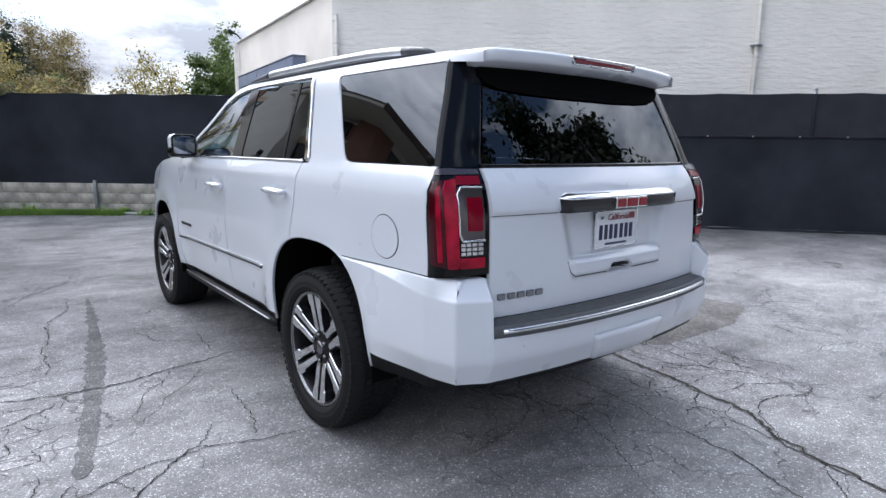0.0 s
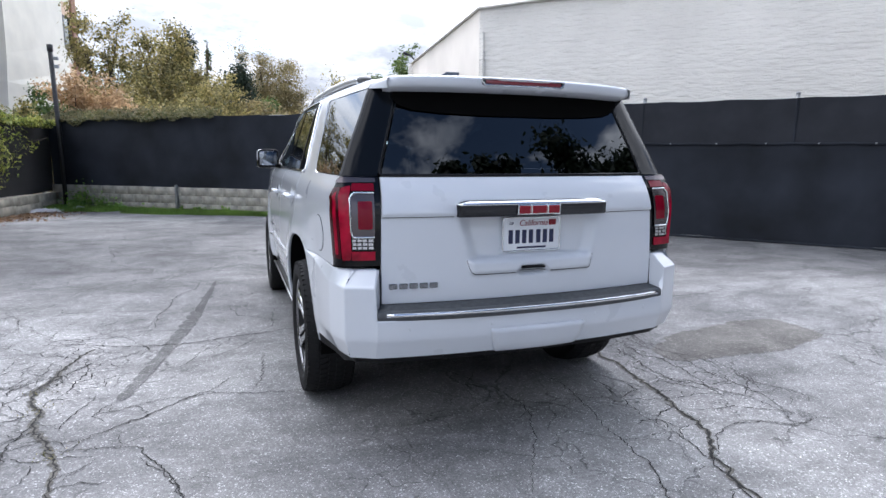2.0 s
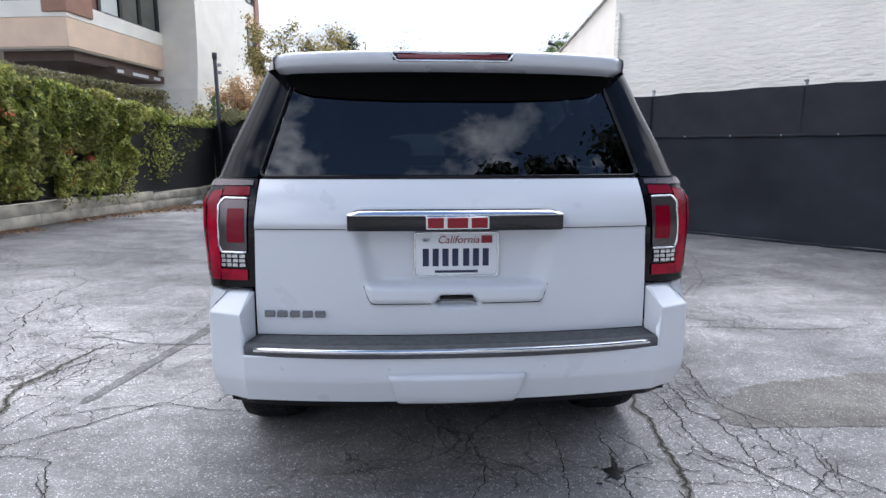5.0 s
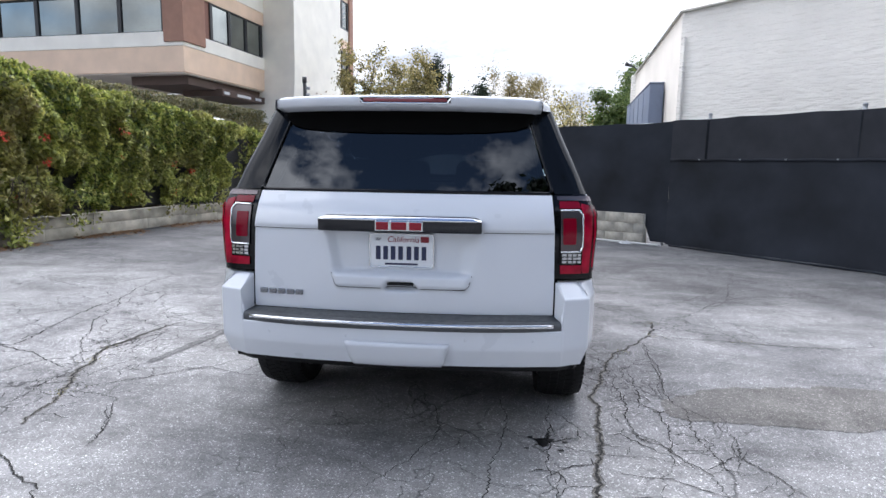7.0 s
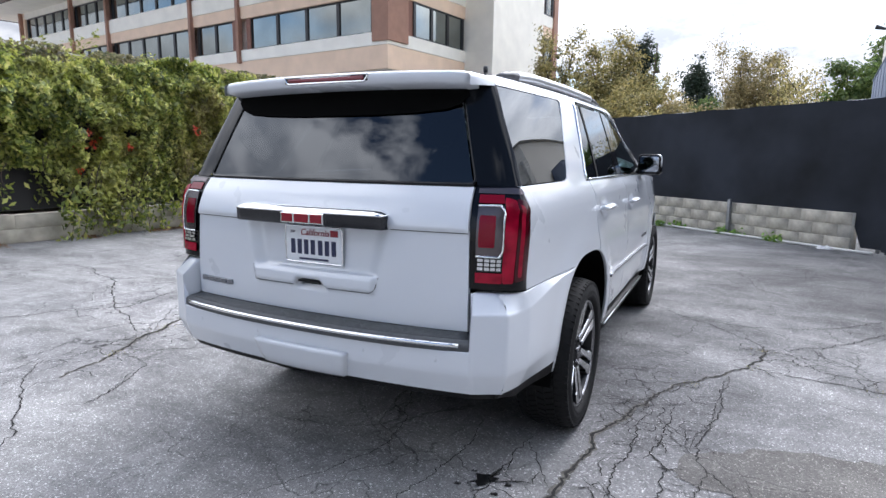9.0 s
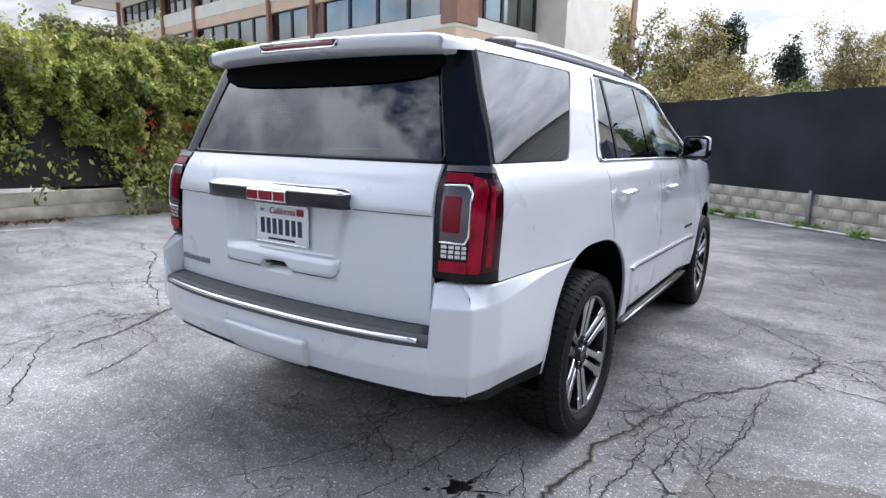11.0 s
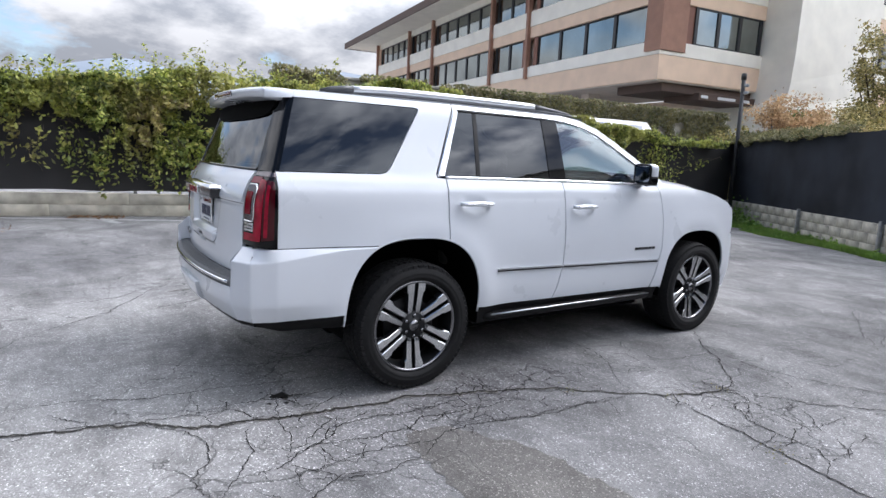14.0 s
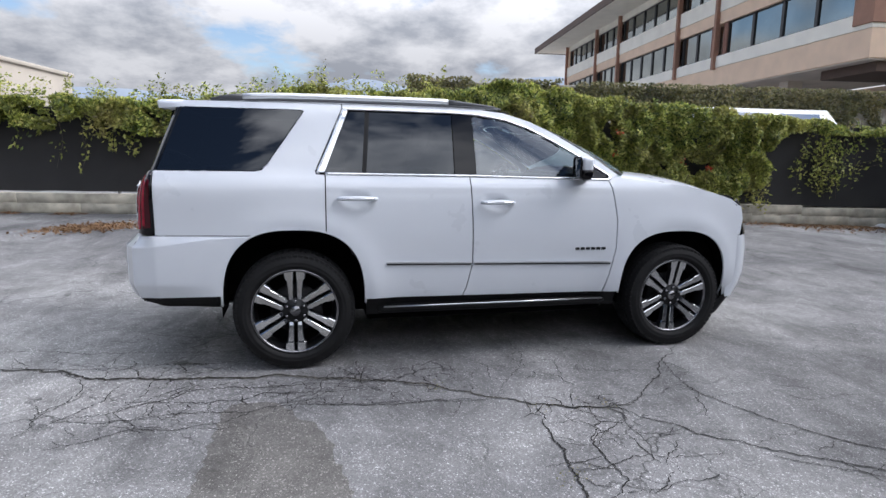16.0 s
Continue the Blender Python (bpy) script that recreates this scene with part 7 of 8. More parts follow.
def cracks():
    rng = random.Random(21)
    soil = random.Random(5)
    verts, faces = [], []
    fill_v, fill_f = [], []

    def ribbon(pts, width, v=None, f=None, lift=0.0045):
        v, f = (verts, faces) if v is None else (v, f)
        base = len(v)
        n = len(pts)
        for i, p in enumerate(pts):
            d = pts[min(i + 1, n - 1)] - pts[max(i - 1, 0)]
            d = Vector((-d.y, d.x)).normalized() if d.length > 1e-6 else Vector((1, 0))
            w = 1.15 * (width + 0.0004) * rng.uniform(0.45, 1.0) * (0.3 + 0.75 * math.sin(math.pi * min(max(i / (n - 1), 0.04), 0.96)) ** 0.5)
            for sgn in (-1, 1):
                q = p + d * w * sgn * rng.uniform(0.6, 1.25)
                v.append((q.x, q.y, ground_z(q.x, q.y) + lift))
        for i in range(n - 1):
            f.append((base + 2 * i, base + 2 * i + 1, base + 2 * i + 3, base + 2 * i + 2))

    def jagged(pts, rough=0.05, kink=0.006):
        """A broken line: gentle wander at large, small kinks at the scale of the stones."""
        pts = [Vector(p) for p in pts]
        while max((b - a).length for a, b in zip(pts, pts[1:])) > 0.035:
            out = [pts[0]]
            for a, b in zip(pts, pts[1:]):
                d = b - a
                if d.length > 0.03:
                    out.append(a.lerp(b, rng.uniform(0.4, 0.6)) + Vector((-d.y, d.x)) * rng.gauss(0, rough))
                out.append(b)
            pts = out
        return [pts[0]] + [p + Vector((rng.gauss(0, kink), rng.gauss(0, kink))) for p in pts[1:-1]] + [pts[-1]]

    def crack(ctrl, width, spurs=2, reach=0.25):
        pts = jagged(ctrl)
        ribbon(pts, width)
        for k in range(spurs):
            i = rng.randrange(1, len(pts) - 1)
            d = (pts[i + 1] - pts[i - 1]).normalized()
            ang = rng.choice((-1, 1)) * rng.uniform(0.9, 1.6)
            e = Vector((d.x * math.cos(ang) - d.y * math.sin(ang), d.x * math.sin(ang) + d.y * math.cos(ang)))
            l = reach * rng.uniform(0.3, 1.2)
            ribbon(jagged([pts[i], pts[i] + e * l * 0.55, pts[i] + e * l + d * rng.uniform(-0.4, 0.4) * l], 0.07), width * rng.uniform(0.3, 0.55))
        return pts

    # the widest cracks carry soil and weeds along them
    for ctrl, wide, dark in (
        ([(1.87, 1.39), (1.62, 1.05), (1.36, 0.62), (1.20, 0.12), (1.11, -0.40), (1.05, -0.80), (0.99, -1.05), (0.95, -1.30), (0.77, -1.50), (0.70, -1.72), (0.62, -2.06), (0.55, -2.6)], 0.019, 0.008),
        ([(-2.10, -0.95), (-2.16, -0.62), (-2.27, -0.34), (-2.38, -0.04), (-2.48, 0.22), (-2.47, 0.46), (-2.42, 0.80), (-2.32, 1.12)], 0.024, 0.007),
        ([(2.00, 1.86), (1.95, 1.60), (1.86, 1.40)], 0.016, 0.008),
    ):
        pts = crack(ctrl, dark, 6, 0.22)
        ribbon(pts, wide, fill_v, fill_f, 0.0035)
    # long cracks beside and behind the parked car
    crack([(0.81, -1.12), (0.75, -1.54), (0.67, -1.89), (0.60, -2.15), (0.45, -2.6)], 0.004, 3)
    crack([(0.75, -1.54), (0.89, -1.43), (0.98, -1.33), (1.18, -1.27), (1.33, -1.30), (1.46, -1.40), (1.75, -1.40)], 0.0035, 3)
    crack([(0.52, -0.20), (0.56, -0.59), (0.49, -1.00), (0.46, -1.28), (0.41, -1.57), (0.31, -1.80), (0.29, -2.20)], 0.0035, 3)
    crack([(0.83, -0.28), (0.80, -0.65), (0.75, -1.02), (0.78, -1.20)], 0.003, 2)
    crack([(0.83, -0.35), (0.96, -0.58), (1.03, -0.70)], 0.0025, 1)
    crack([(0.78, -0.81), (0.97, -0.87), (1.35, -0.90), (1.53, -0.99)], 0.0025, 1)
    crack([(1.08, -1.06), (1.34, -1.10), (1.52, -1.22), (1.66, -1.32)], 0.003, 2)
    crack([(1.54, -1.26), (1.54, -1.02), (1.43, -0.88), (1.34, -0.67), (1.16, -0.58)], 0.003, 2)
    crack([(1.53, -0.99), (1.66, -0.90), (1.75, -0.83), (1.81, -0.62), (1.78, -0.39)], 0.0035, 2)
    crack([(1.76, 1.12), (1.72, 0.57), (1.62, 0.10), (1.66, -0.25), (1.77, -0.38)], 0.004, 4)
    crack([(1.79, -0.65), (1.73, -0.80), (1.81, -0.94), (1.90, -1.2)], 0.0035, 2)
    crack([(1.46, 0.44), (1.45, 0.21), (1.40, -0.19), (1.50, -0.33), (1.45, -0.70), (1.40, -0.90)], 0.0035, 3)
    crack([(1.35, 0.33), (1.30, 0.07), (1.31, -0.22), (1.27, -0.52), (1.27, -0.68), (1.42, -0.78), (1.48, -0.98)], 0.0035, 3)
    crack([(1.65, -0.22), (1.60, -0.66), (1.64, -1.00)], 0.003, 2)
    crack([(1.58, -0.08), (1.64, 0.24), (1.71, 0.82), (1.74, 1.14)], 0.003, 3)
    crack([(0.70, 1.64), (0.97, 1.63), (1.38, 1.42), (1.55, 1.31), (1.72, 1.21)], 0.0025, 3)
    crack([(1.00, 0.23), (1.36, 0.57)], 0.003, 2)
    # the junction on the open side
    crack([(2.00, 1.86), (2.28, 2.08), (2.46, 2.19), (2.62, 2.38), (2.76, 2.60), (2.92, 2.80), (3.45, 3.20), (4.05, 3.27), (5.00, 3.33)], 0.006, 8, 0.35)
    crack([(1.03, 2.93), (1.32, 2.61), (1.67, 2.31), (1.86, 2.11), (1.99, 1.87)], 0.005, 3)
    crack([(1.29, 2.62), (1.78, 2.49), (2.03, 2.53), (2.26, 2.62), (2.42, 2.72), (2.60, 2.84), (2.76, 3.00), (3.20, 3.50)], 0.0045, 4)
    crack([(1.89, 1.39), (2.16, 1.33), (2.41, 1.33), (2.62, 1.28), (2.80, 1.25), (3.08, 1.22), (3.60, 1.24)], 0.006, 5)
    crack([(1.97, 1.69), (2.17, 1.65), (2.37, 1.51), (2.55, 1.50), (2.72, 1.50), (2.83, 1.38), (2.87, 1.26)], 0.0042, 3)
    crack([(2.12, 1.85), (2.25, 1.68), (2.35, 1.50)], 0.003, 1)
    crack([(2.59, 1.30), (2.59, 1.50), (2.53, 1.66), (2.60, 2.11)], 0.003, 1)
    crack([(2.85, 1.56), (2.71, 1.75)], 0.003, 0)
    crack([(1.33, 1.83), (1.46, 2.12), (1.49, 2.46)], 0.0028, 2)
    crack([(1.78, 2.49), (2.11, 2.38), (2.25, 2.30)], 0.003, 1)
    crack([(2.68, 2.34), (3.33, 3.48), (3.80, 4.60), (4.30, 5.20)], 0.005, 6, 0.4)
    crack([(1.43, 5.77), (2.06, 4.16), (2.29, 3.87)], 0.0045, 3, 0.4)
    crack([(1.16, 5.71), (1.85, 4.32), (2.10, 3.96)], 0.004, 3, 0.4)
    # the left side of the yard
    crack([(-2.69, 1.32), (-2.25, 1.18), (-1.75, 1.10), (-1.37, 1.21), (-1.01, 1.30), (-0.70, 1.21)], 0.006, 5)
    crack([(-2.16, -0.51), (-2.07, -0.33), (-1.82, -0.12), (-1.58, 0.10), (-1.26, 0.01), (-0.99, -0.02)], 0.0042, 3)
    crack([(-2.18, -0.47), (-1.82, -0.54), (-1.73, -0.71), (-1.66, -0.88), (-1.60, -1.12)], 0.0035, 2)
    crack([(-2.88, 2.96), (-2.75, 3.28), (-2.43, 3.56), (-2.02, 3.75), (-1.44, 4.58)], 0.005, 4)
    crack([(-3.08, 6.33), (-2.83, 4.93), (-2.54, 4.44), (-2.02, 3.97)], 0.0045, 4)
    crack([(-2.02, 1.47), (-1.99, 2.06), (-1.91, 2.71), (-1.71, 3.52)], 0.004, 3)
    crack([(-2.70, 1.41), (-2.50, 1.40), (-2.19, 1.37), (-2.00, 1.42)], 0.004, 2)
    crack([(-1.02, 2.00), (-1.08, 1.39)], 0.003, 1)
    crack([(-1.18, 0.73), (-1.21, 0.42), (-1.28, 0.04)], 0.003, 1)
    crack([(-1.72, 0.60), (-1.57, 0.93), (-1.37, 1.21)], 0.0028, 1)
    crack([(-2.24, -0.24), (-2.17, 0.06), (-2.15, 0.20)], 0.003, 1)
    crack([(-2.40, -0.72), (-2.39, -0.52), (-2.42, -0.31), (-2.36, -0.12)], 0.004, 2)
    crack([(-2.40, 0.08), (-2.31, 0.29), (-2.27, 0.61), (-2.33, 0.91)], 0.004, 2)
    crack([(-2.59, -0.09), (-2.42, 0.01)], 0.004, 1)
    crack([(-2.55, 0.35), (-2.43, 0.54), (-2.29, 0.80), (-1.82, 1.13)], 0.004, 3)
    crack([(-2.15, -0.07), (-1.79, 0.05), (-1.51, 0.07)], 0.003, 2)
    crack([(-1.60, -1.10), (-1.67, -0.83), (-1.81, -0.64)], 0.0035, 1)
    crack([(-0.87, -2.20), (-1.23, -1.92), (-1.57, -1.48), (-2.10, -1.16), (-2.50, -0.82)], 0.0045, 3)
    crack([(-2.05, -2.27), (-1.95, -1.78), (-2.04, -1.39), (-2.33, -1.06)], 0.004, 3)
    crack([(-2.42, -2.29), (-2.40, -1.65), (-2.47, -1.22), (-2.56, -0.77)], 0.004, 3)
    crack([(-5.07, 2.72), (-4.06, 2.23), (-3.76, 2.93), (-3.06, 3.42)], 0.005, 5, 0.4)
    crack([(-2.43, 0.01), (-3.11, 1.16), (-3.52, 2.32), (-4.15, 4.12)], 0.005, 6, 0.4)
    crack([(-5.40, 1.20), (-4.20, 0.90), (-3.20, 0.20), (-2.50, -0.10)], 0.006, 6, 0.4)
    crack([(-5.00, -1.50), (-3.90, -0.60), (-3.20, 0.30), (-3.40, 1.80), (-2.90, 2.65)], 0.005, 6, 0.4)
    crack([(-1.63, 4.98), (-1.13, 5.01), (-0.59, 5.28)], 0.004, 2)
    # broken fields: a net of closed cells
    for cx, cy, rx, ry, cell, keep in ((1.36, 0.45, 0.36, 0.80, 0.12, 0.75), (1.95, 1.62, 0.30, 0.34, 0.15, 0.7), (1.25, 1.75, 0.40, 0.60, 0.24, 0.6), (1.45, -0.55, 0.40, 0.55, 0.22, 0.5), (2.45, 1.65, 0.50, 0.45, 0.24, 0.55), (-2.42, 0.75, 0.42, 0.70, 0.13, 0.75), (-2.75, 2.4, 0.75, 1.5, 0.30, 0.65), (-2.2, 4.2, 0.9, 1.0, 0.34, 0.6), (-3.6, 1.0, 0.9, 1.5, 0.36, 0.6), (-2.25, -0.35, 0.30, 0.50, 0.20, 0.5), (3.5, 3.2, 0.9, 1.0, 0.36, 0.55), (0.92, -0.95, 0.22, 0.40, 0.18, 0.5)):
        pts = []
        y = cy - ry - cell
        while y < cy + ry + cell:
            x = cx - rx - cell
            while x < cx + rx + cell:
                pts.append(Vector((x + rng.uniform(-0.42, 0.42) * cell, y + rng.uniform(-0.42, 0.42) * cell)))
                x += cell
            y += cell
        vv, _, tris, *_ = delaunay_2d_cdt(pts, [], [], 0, 1e-6)
        mids, edge = [], {}
        for k, t in enumerate(tris):
            a, b, c = (vv[q] for q in t)
            d = 2 * (a.x * (b.y - c.y) + b.x * (c.y - a.y) + c.x * (a.y - b.y))
            if abs(d) < 1e-9:
                mids.append((a + b + c) / 3)
            else:
                mids.append(Vector(((a.length_squared * (b.y - c.y) + b.length_squared * (c.y - a.y) + c.length_squared * (a.y - b.y)) / d, (a.length_squared * (c.x - b.x) + b.length_squared * (a.x - c.x) + c.length_squared * (b.x - a.x)) / d)))
            for e in ((t[0], t[1]), (t[1], t[2]), (t[2], t[0])):
                edge.setdefault(tuple(sorted(e)), []).append(k)
        for pair in edge.values():
            if len(pair) == 2:
                p, q = mids[pair[0]], mids[pair[1]]
                m = (p + q) / 2
                if 0.01 < (q - p).length < 2.5 * cell and ((m.x - cx) / rx) ** 2 + ((m.y - cy) / ry) ** 2 < rng.uniform(0.45, 1.1) and rng.random() < keep:
                    ribbon(jagged([p, q], 0.06, 0.004), rng.uniform(0.0018, 0.0038))
    # stray hairline cracks all over
    for k in range(70):
        p = Vector((rng.uniform(-6.5, 7), rng.uniform(-3.5, 9)))
        if abs(p.x) < 1.0 and -0.9 < p.y < 3.9:
            continue
        a = rng.uniform(0, 2 * math.pi)
        l = rng.uniform(0.4, 1.6)
        crack([p, p + Vector((math.cos(a), math.sin(a))) * l * 0.5, p + Vector((math.cos(a + 0.4), math.sin(a + 0.4))) * l], rng.uniform(0.0015, 0.0035), 1, l * 0.4)
    tagged(new("asphalt_cracks", mesh_of("asphalt_cracks", verts, faces, CRACK, False)), "branching dark cracks in the old asphalt", "cracks", kind="stuff")
    tagged(new("crack_soil", mesh_of("crack_soil", fill_v, fill_f, SOIL, False)), "grey-brown soil lying in the widest cracks", "soil", kind="stuff")
    # tufts of weed in the widest cracks
    pos, nrm = [], []
    for cx, cy, n in ((-2.40, 0.05, 60), (-2.20, -0.50, 50), (-2.45, 0.35, 40), (1.52, 0.86, 40), (1.90, 1.42, 30), (2.66, 1.27, 50), (1.98, 1.78, 24)):
        for k in range(n):
            pos.append((cx + soil.gauss(0, 0.05), cy + soil.gauss(0, 0.05), ground_z(cx, cy) + 0.006 + abs(soil.gauss(0, 0.008))))
            nrm.append((0, 0, 1.0))
    pos, nrm = np.array(pos), np.array(nrm)
    tagged(new("crack_weeds", leaf_mesh("crack_weeds", pos, nrm, np.random.default_rng(3).uniform(0.003, 0.009, len(pos)), IVY_DRY, np.random.default_rng(4))), "tiny olive weeds growing in the cracks", "weeds", kind="stuff")


cracks()


def blot(name, outline, mat, label, category, lift=0.003, jag=0.06, seed=1):
    """A thin patch with a ragged edge."""
    rng = random.Random(seed)
    pts = []
    for x, y in dense(rounded(outline, 0.12), min(0.05, 0.35 * math.dist(outline[0], outline[1]))):
        pts.append((x + rng.gauss(0, jag * 0.5) + jag * noise.noise((x * 3, y * 3, seed)), y + rng.gauss(0, jag * 0.5) + jag * noise.noise((x * 3, y * 3, seed + 9))))
    me = patch(name, pts, lambda x, y: Vector((x, y, ground_z(x, y) + lift)), mat, (0, 0, -1), 0, 0.12)
    return tagged(new(name, me), label, category)


blot("asphalt_repair", [(1.50, -0.36), (1.58, -0.08), (1.95, 0.14), (2.40, 0.24), (2.85, 0.30), (3.2, 0.25), (3.2, -0.25), (2.55, -0.45), (2.0, -0.41), (1.7, -0.42)], TAR, "rough sandy-grey repair patch in the asphalt", "patch", 0.0025, 0.025, 3)
rows = []
for k in range(120):
    t = k / 119
    x, y = -1.55 - 0.46 * t + 0.06 * math.sin(3.1 * t), 3.4 - 3.3 * t
    w = (0.045 + 0.055 * t) * (0.55 + 1.1 * abs(noise.noise((t * 23, 3, 0)))) * math.sin(math.pi * (0.04 + 0.92 * t)) ** 0.5
    rows.append([(x + w * u + 0.012 * noise.noise((t * 40, u * 5, 1)), y + 0.012 * noise.noise((t * 37, u * 5, 7)), ground_z(x, y) + 0.003) for u in (-1, -0.4, 0.3, 1)])
tagged(new("tar_streak", grid_mesh("tar_streak", rows, STAIN)), "long dark tar streak on the asphalt", "stain")
spot = blot("oil_spot", [(0.70, -0.82), (0.74, -0.74), (0.80, -0.74), (0.83, -0.80), (0.78, -0.84)], OIL, "small black oil spot on the asphalt", "stain", 0.0045, 0.03, 7)
for k, (x, y) in enumerate(((0.69, -0.73), (0.87, -0.78), (0.84, -0.87), (0.66, -0.86))):
    blot("oil_drop", [(x - 0.015, y - 0.01), (x + 0.015, y - 0.012), (x + 0.012, y + 0.014), (x - 0.012, y + 0.01)], OIL, "small black oil drop on the asphalt", "stain", 0.0045, 0.008, 11 + k)
blot("parking_line", [(-6.68, 1.05), (-6.80, 1.08), (-7.35, -0.85), (-8.05, -3.4), (-7.95, -3.4), (-7.23, -0.85)], LINE_PAINT, "worn white painted parking line", "road marking", 0.003, 0.02, 13)
blot("parking_line", [(-6.9, -0.9), (-7.5, -1.1), (-7.45, -1.22), (-6.85, -1.02)], LINE_PAINT, "worn white painted parking mark", "road marking", 0.003, 0.03, 14)

# ---- corner post ----
post = thing("steel_post", -5.42, 14.35, 0, "tall dark steel post leaning slightly in the yard's corner", "post")
part("post_shaft", tube([(0, 0, 0), (0.0, -0.01, 2.0), (-0.03, -0.02, 4.05)], 0.055, 10, mat=DARK_STEEL), DARK_STEEL, post)
part("post_top", tube([(-0.03, -0.02, 3.95), (-0.03, -0.02, 4.12)], 0.07, 10, mat=DARK_STEEL), DARK_STEEL, post)
for z in (3.55, 3.75):
    part("bracket", box_bm(0.02, 0.13, -0.05, 0.03, z, z + 0.08, 0.01), STEEL, post)

# ---- terrace behind the hedge: raised ground, second wall with ivy, parked van ----
TERRACE = material("terrace_asphalt", (0.10, 0.10, 0.10), 0.9, vary=0.3, scale=2)
d_left = (LEFT_END - CORNER).normalized()
out_left = Vector((d_left.y, -d_left.x))          # away from the yard
rows = []
for k in range(13):
    p = along(CORNER, LEFT_END, -1.5 + k * 2.3)
    rows.append([(*(p + out_left * w), 0.72) for w in (0.35, 1.5, 3.1, 4.0)])
tagged(new("terrace", grid_mesh("terrace", rows, TERRACE)), "raised asphalt terrace behind the hedge", "ground", kind="structure")
w2a, w2b = along(CORNER, LEFT_END, -4.0, -3.7), along(CORNER, LEFT_END, 12.5, -3.7)
ang2 = math.degrees(math.atan2(d_left.y, d_left.x))
mid = (w2a + w2b) / 2
wall2 = tagged(new("wall_3", None), "grey concrete retaining wall overgrown with ivy", "wall", kind="structure")
wall2.matrix_basis = pose(mid.x, mid.y, 0, 0, 0, ang2)
part("retaining_wall", box_bm(-8.25, 8.25, -0.15, 0.15, 0, 3.32, 0.02), CONCRETE, wall2)
part("wall_cap", box_bm(-8.3, 8.3, -0.2, 0.2, 3.32, 3.40, 0.015), CONCRETE, wall2)


def back_ivy():
    rng = np.random.default_rng(8)
    pos, nrm = [], []
    for k in range(42000):
        s, z = rng.uniform(-4.0, 12.5), rng.uniform(2.1, 3.50)
        if noise.noise((s * 0.8, z * 0.9, 2.2)) + 0.5 * noise.noise((s * 2.3, z * 2.2, 5.2)) < -0.42:
            continue
        p = along(CORNER, LEFT_END, s, -3.7 + 0.18 + 0.22 * rng.random() + 0.12 * noise.noise((s, z, 0)))
        pos.append((p.x, p.y, z + 0.07 * noise.noise((s * 1.5, 0, 3))))
        nrm.append((-out_left.x, -out_left.y, 0.7))
    pos, nrm = np.array(pos), np.array(nrm)
    ob = new("back_ivy", leaf_mesh("back_ivy", pos, nrm, rng.uniform(0.03, 0.065, len(pos)), IVY_DRY, rng))
    tagged(ob, "brownish green ivy covering the wall behind", "ivy", kind="stuff")


back_ivy()


def fence_creeper():
    """Dry tangle hanging over the fence's top beside the corner."""
    rng = np.random.default_rng(17)
    pos, nrm = [], []
    for k in range(8500):
        s = 11.9 - 5.2 * rng.random() ** 1.4
        hang = 0.16 * max(0.0, noise.noise((s * 2.1, 3, 0)) + 0.35)
        w = rng.random()
        p = along(BEND, CORNER, s, -0.35 + 0.5 * w)
        z = FENCE_H(s) + 0.30 * (1 - w) * rng.random() + 0.10 * noise.noise((s * 1.7, 1, 2)) - hang * w * 1.5 * rng.random()
        pos.append((p.x, p.y, z))
        nrm.append((0.3, -0.5, 0.7))
    pos, nrm = np.array(pos), np.array(nrm)
    ob = new("fence_creeper", leaf_mesh("fence_creeper", pos, nrm, rng.uniform(0.02, 0.05, len(pos)), IVY_DRY, rng, 2.2))
    tagged(ob, "dry yellowish creeper hanging over the black fence", "creeper", kind="stuff")


fence_creeper()

VAN_WHITE = material("van_white_paint", (0.72, 0.72, 0.70), 0.35, 0, 0.6, vary=0.03, scale=2)
p = along(CORNER, LEFT_END, 3.1, -2.1)
van = thing("parked_van", p.x, p.y, 0.73, "white van parked on the terrace behind the hedge", "car", rz=ang2)
sec = [(-0.88, 0.3), (-0.92, 0.9), (-0.90, 1.25), (-0.80, 1.92), (-0.72, 2.0), (0, 2.05), (0.72, 2.0), (0.80, 1.92), (0.90, 1.25), (0.92, 0.9), (0.88, 0.3)]
rows = []
for x, k, top in ((-2.25, 0.94, 0.62), (-2.2, 1, 0.64), (-1.55, 1, 0.66), (-1.0, 1, 1.0), (1.9, 1, 1.0), (2.1, 0.97, 0.98), (2.2, 0.95, 0.75)):
    rows.append([(x, y * k, z if z <= 1.25 else 1.25 + (z - 1.25) * (top if top < 1 else 1) * (1 if top >= 0.95 else 0.25)) for y, z in sec])
part("van_body", grid_mesh("van_body", rows, VAN_WHITE, cap=True), VAN_WHITE, van)
for sgn in (1, -1):
    for a, b in ((-0.85, 0.35), (0.45, 1.75)):
        bm = bmesh.new()
        vs = [bm.verts.new((x, sgn * (y + 0.008), z)) for x, y, z in ((a, 0.895, 1.30), (b, 0.895, 1.30), (b - 0.05, 0.806, 1.89), (a + 0.12, 0.806, 1.89))]
        bm.faces.new(vs)
        ex = bmesh.ops.extrude_face_region(bm, geom=bm.faces[:])
        bmesh.ops.translate(bm, verts=[v for v in ex["geom"] if isinstance(v, bmesh.types.BMVert)], vec=(0, -sgn * 0.02, 0))
        part("van_window", bm, MIRROR_GLASS, van, shade=False)
    for x in (-1.4, 1.4):
        part("van_wheel", tube([(x, sgn * 0.72, 0.33), (x, sgn * 0.92, 0.33)], 0.33, 20, mat=RUBBER), RUBBER, van)

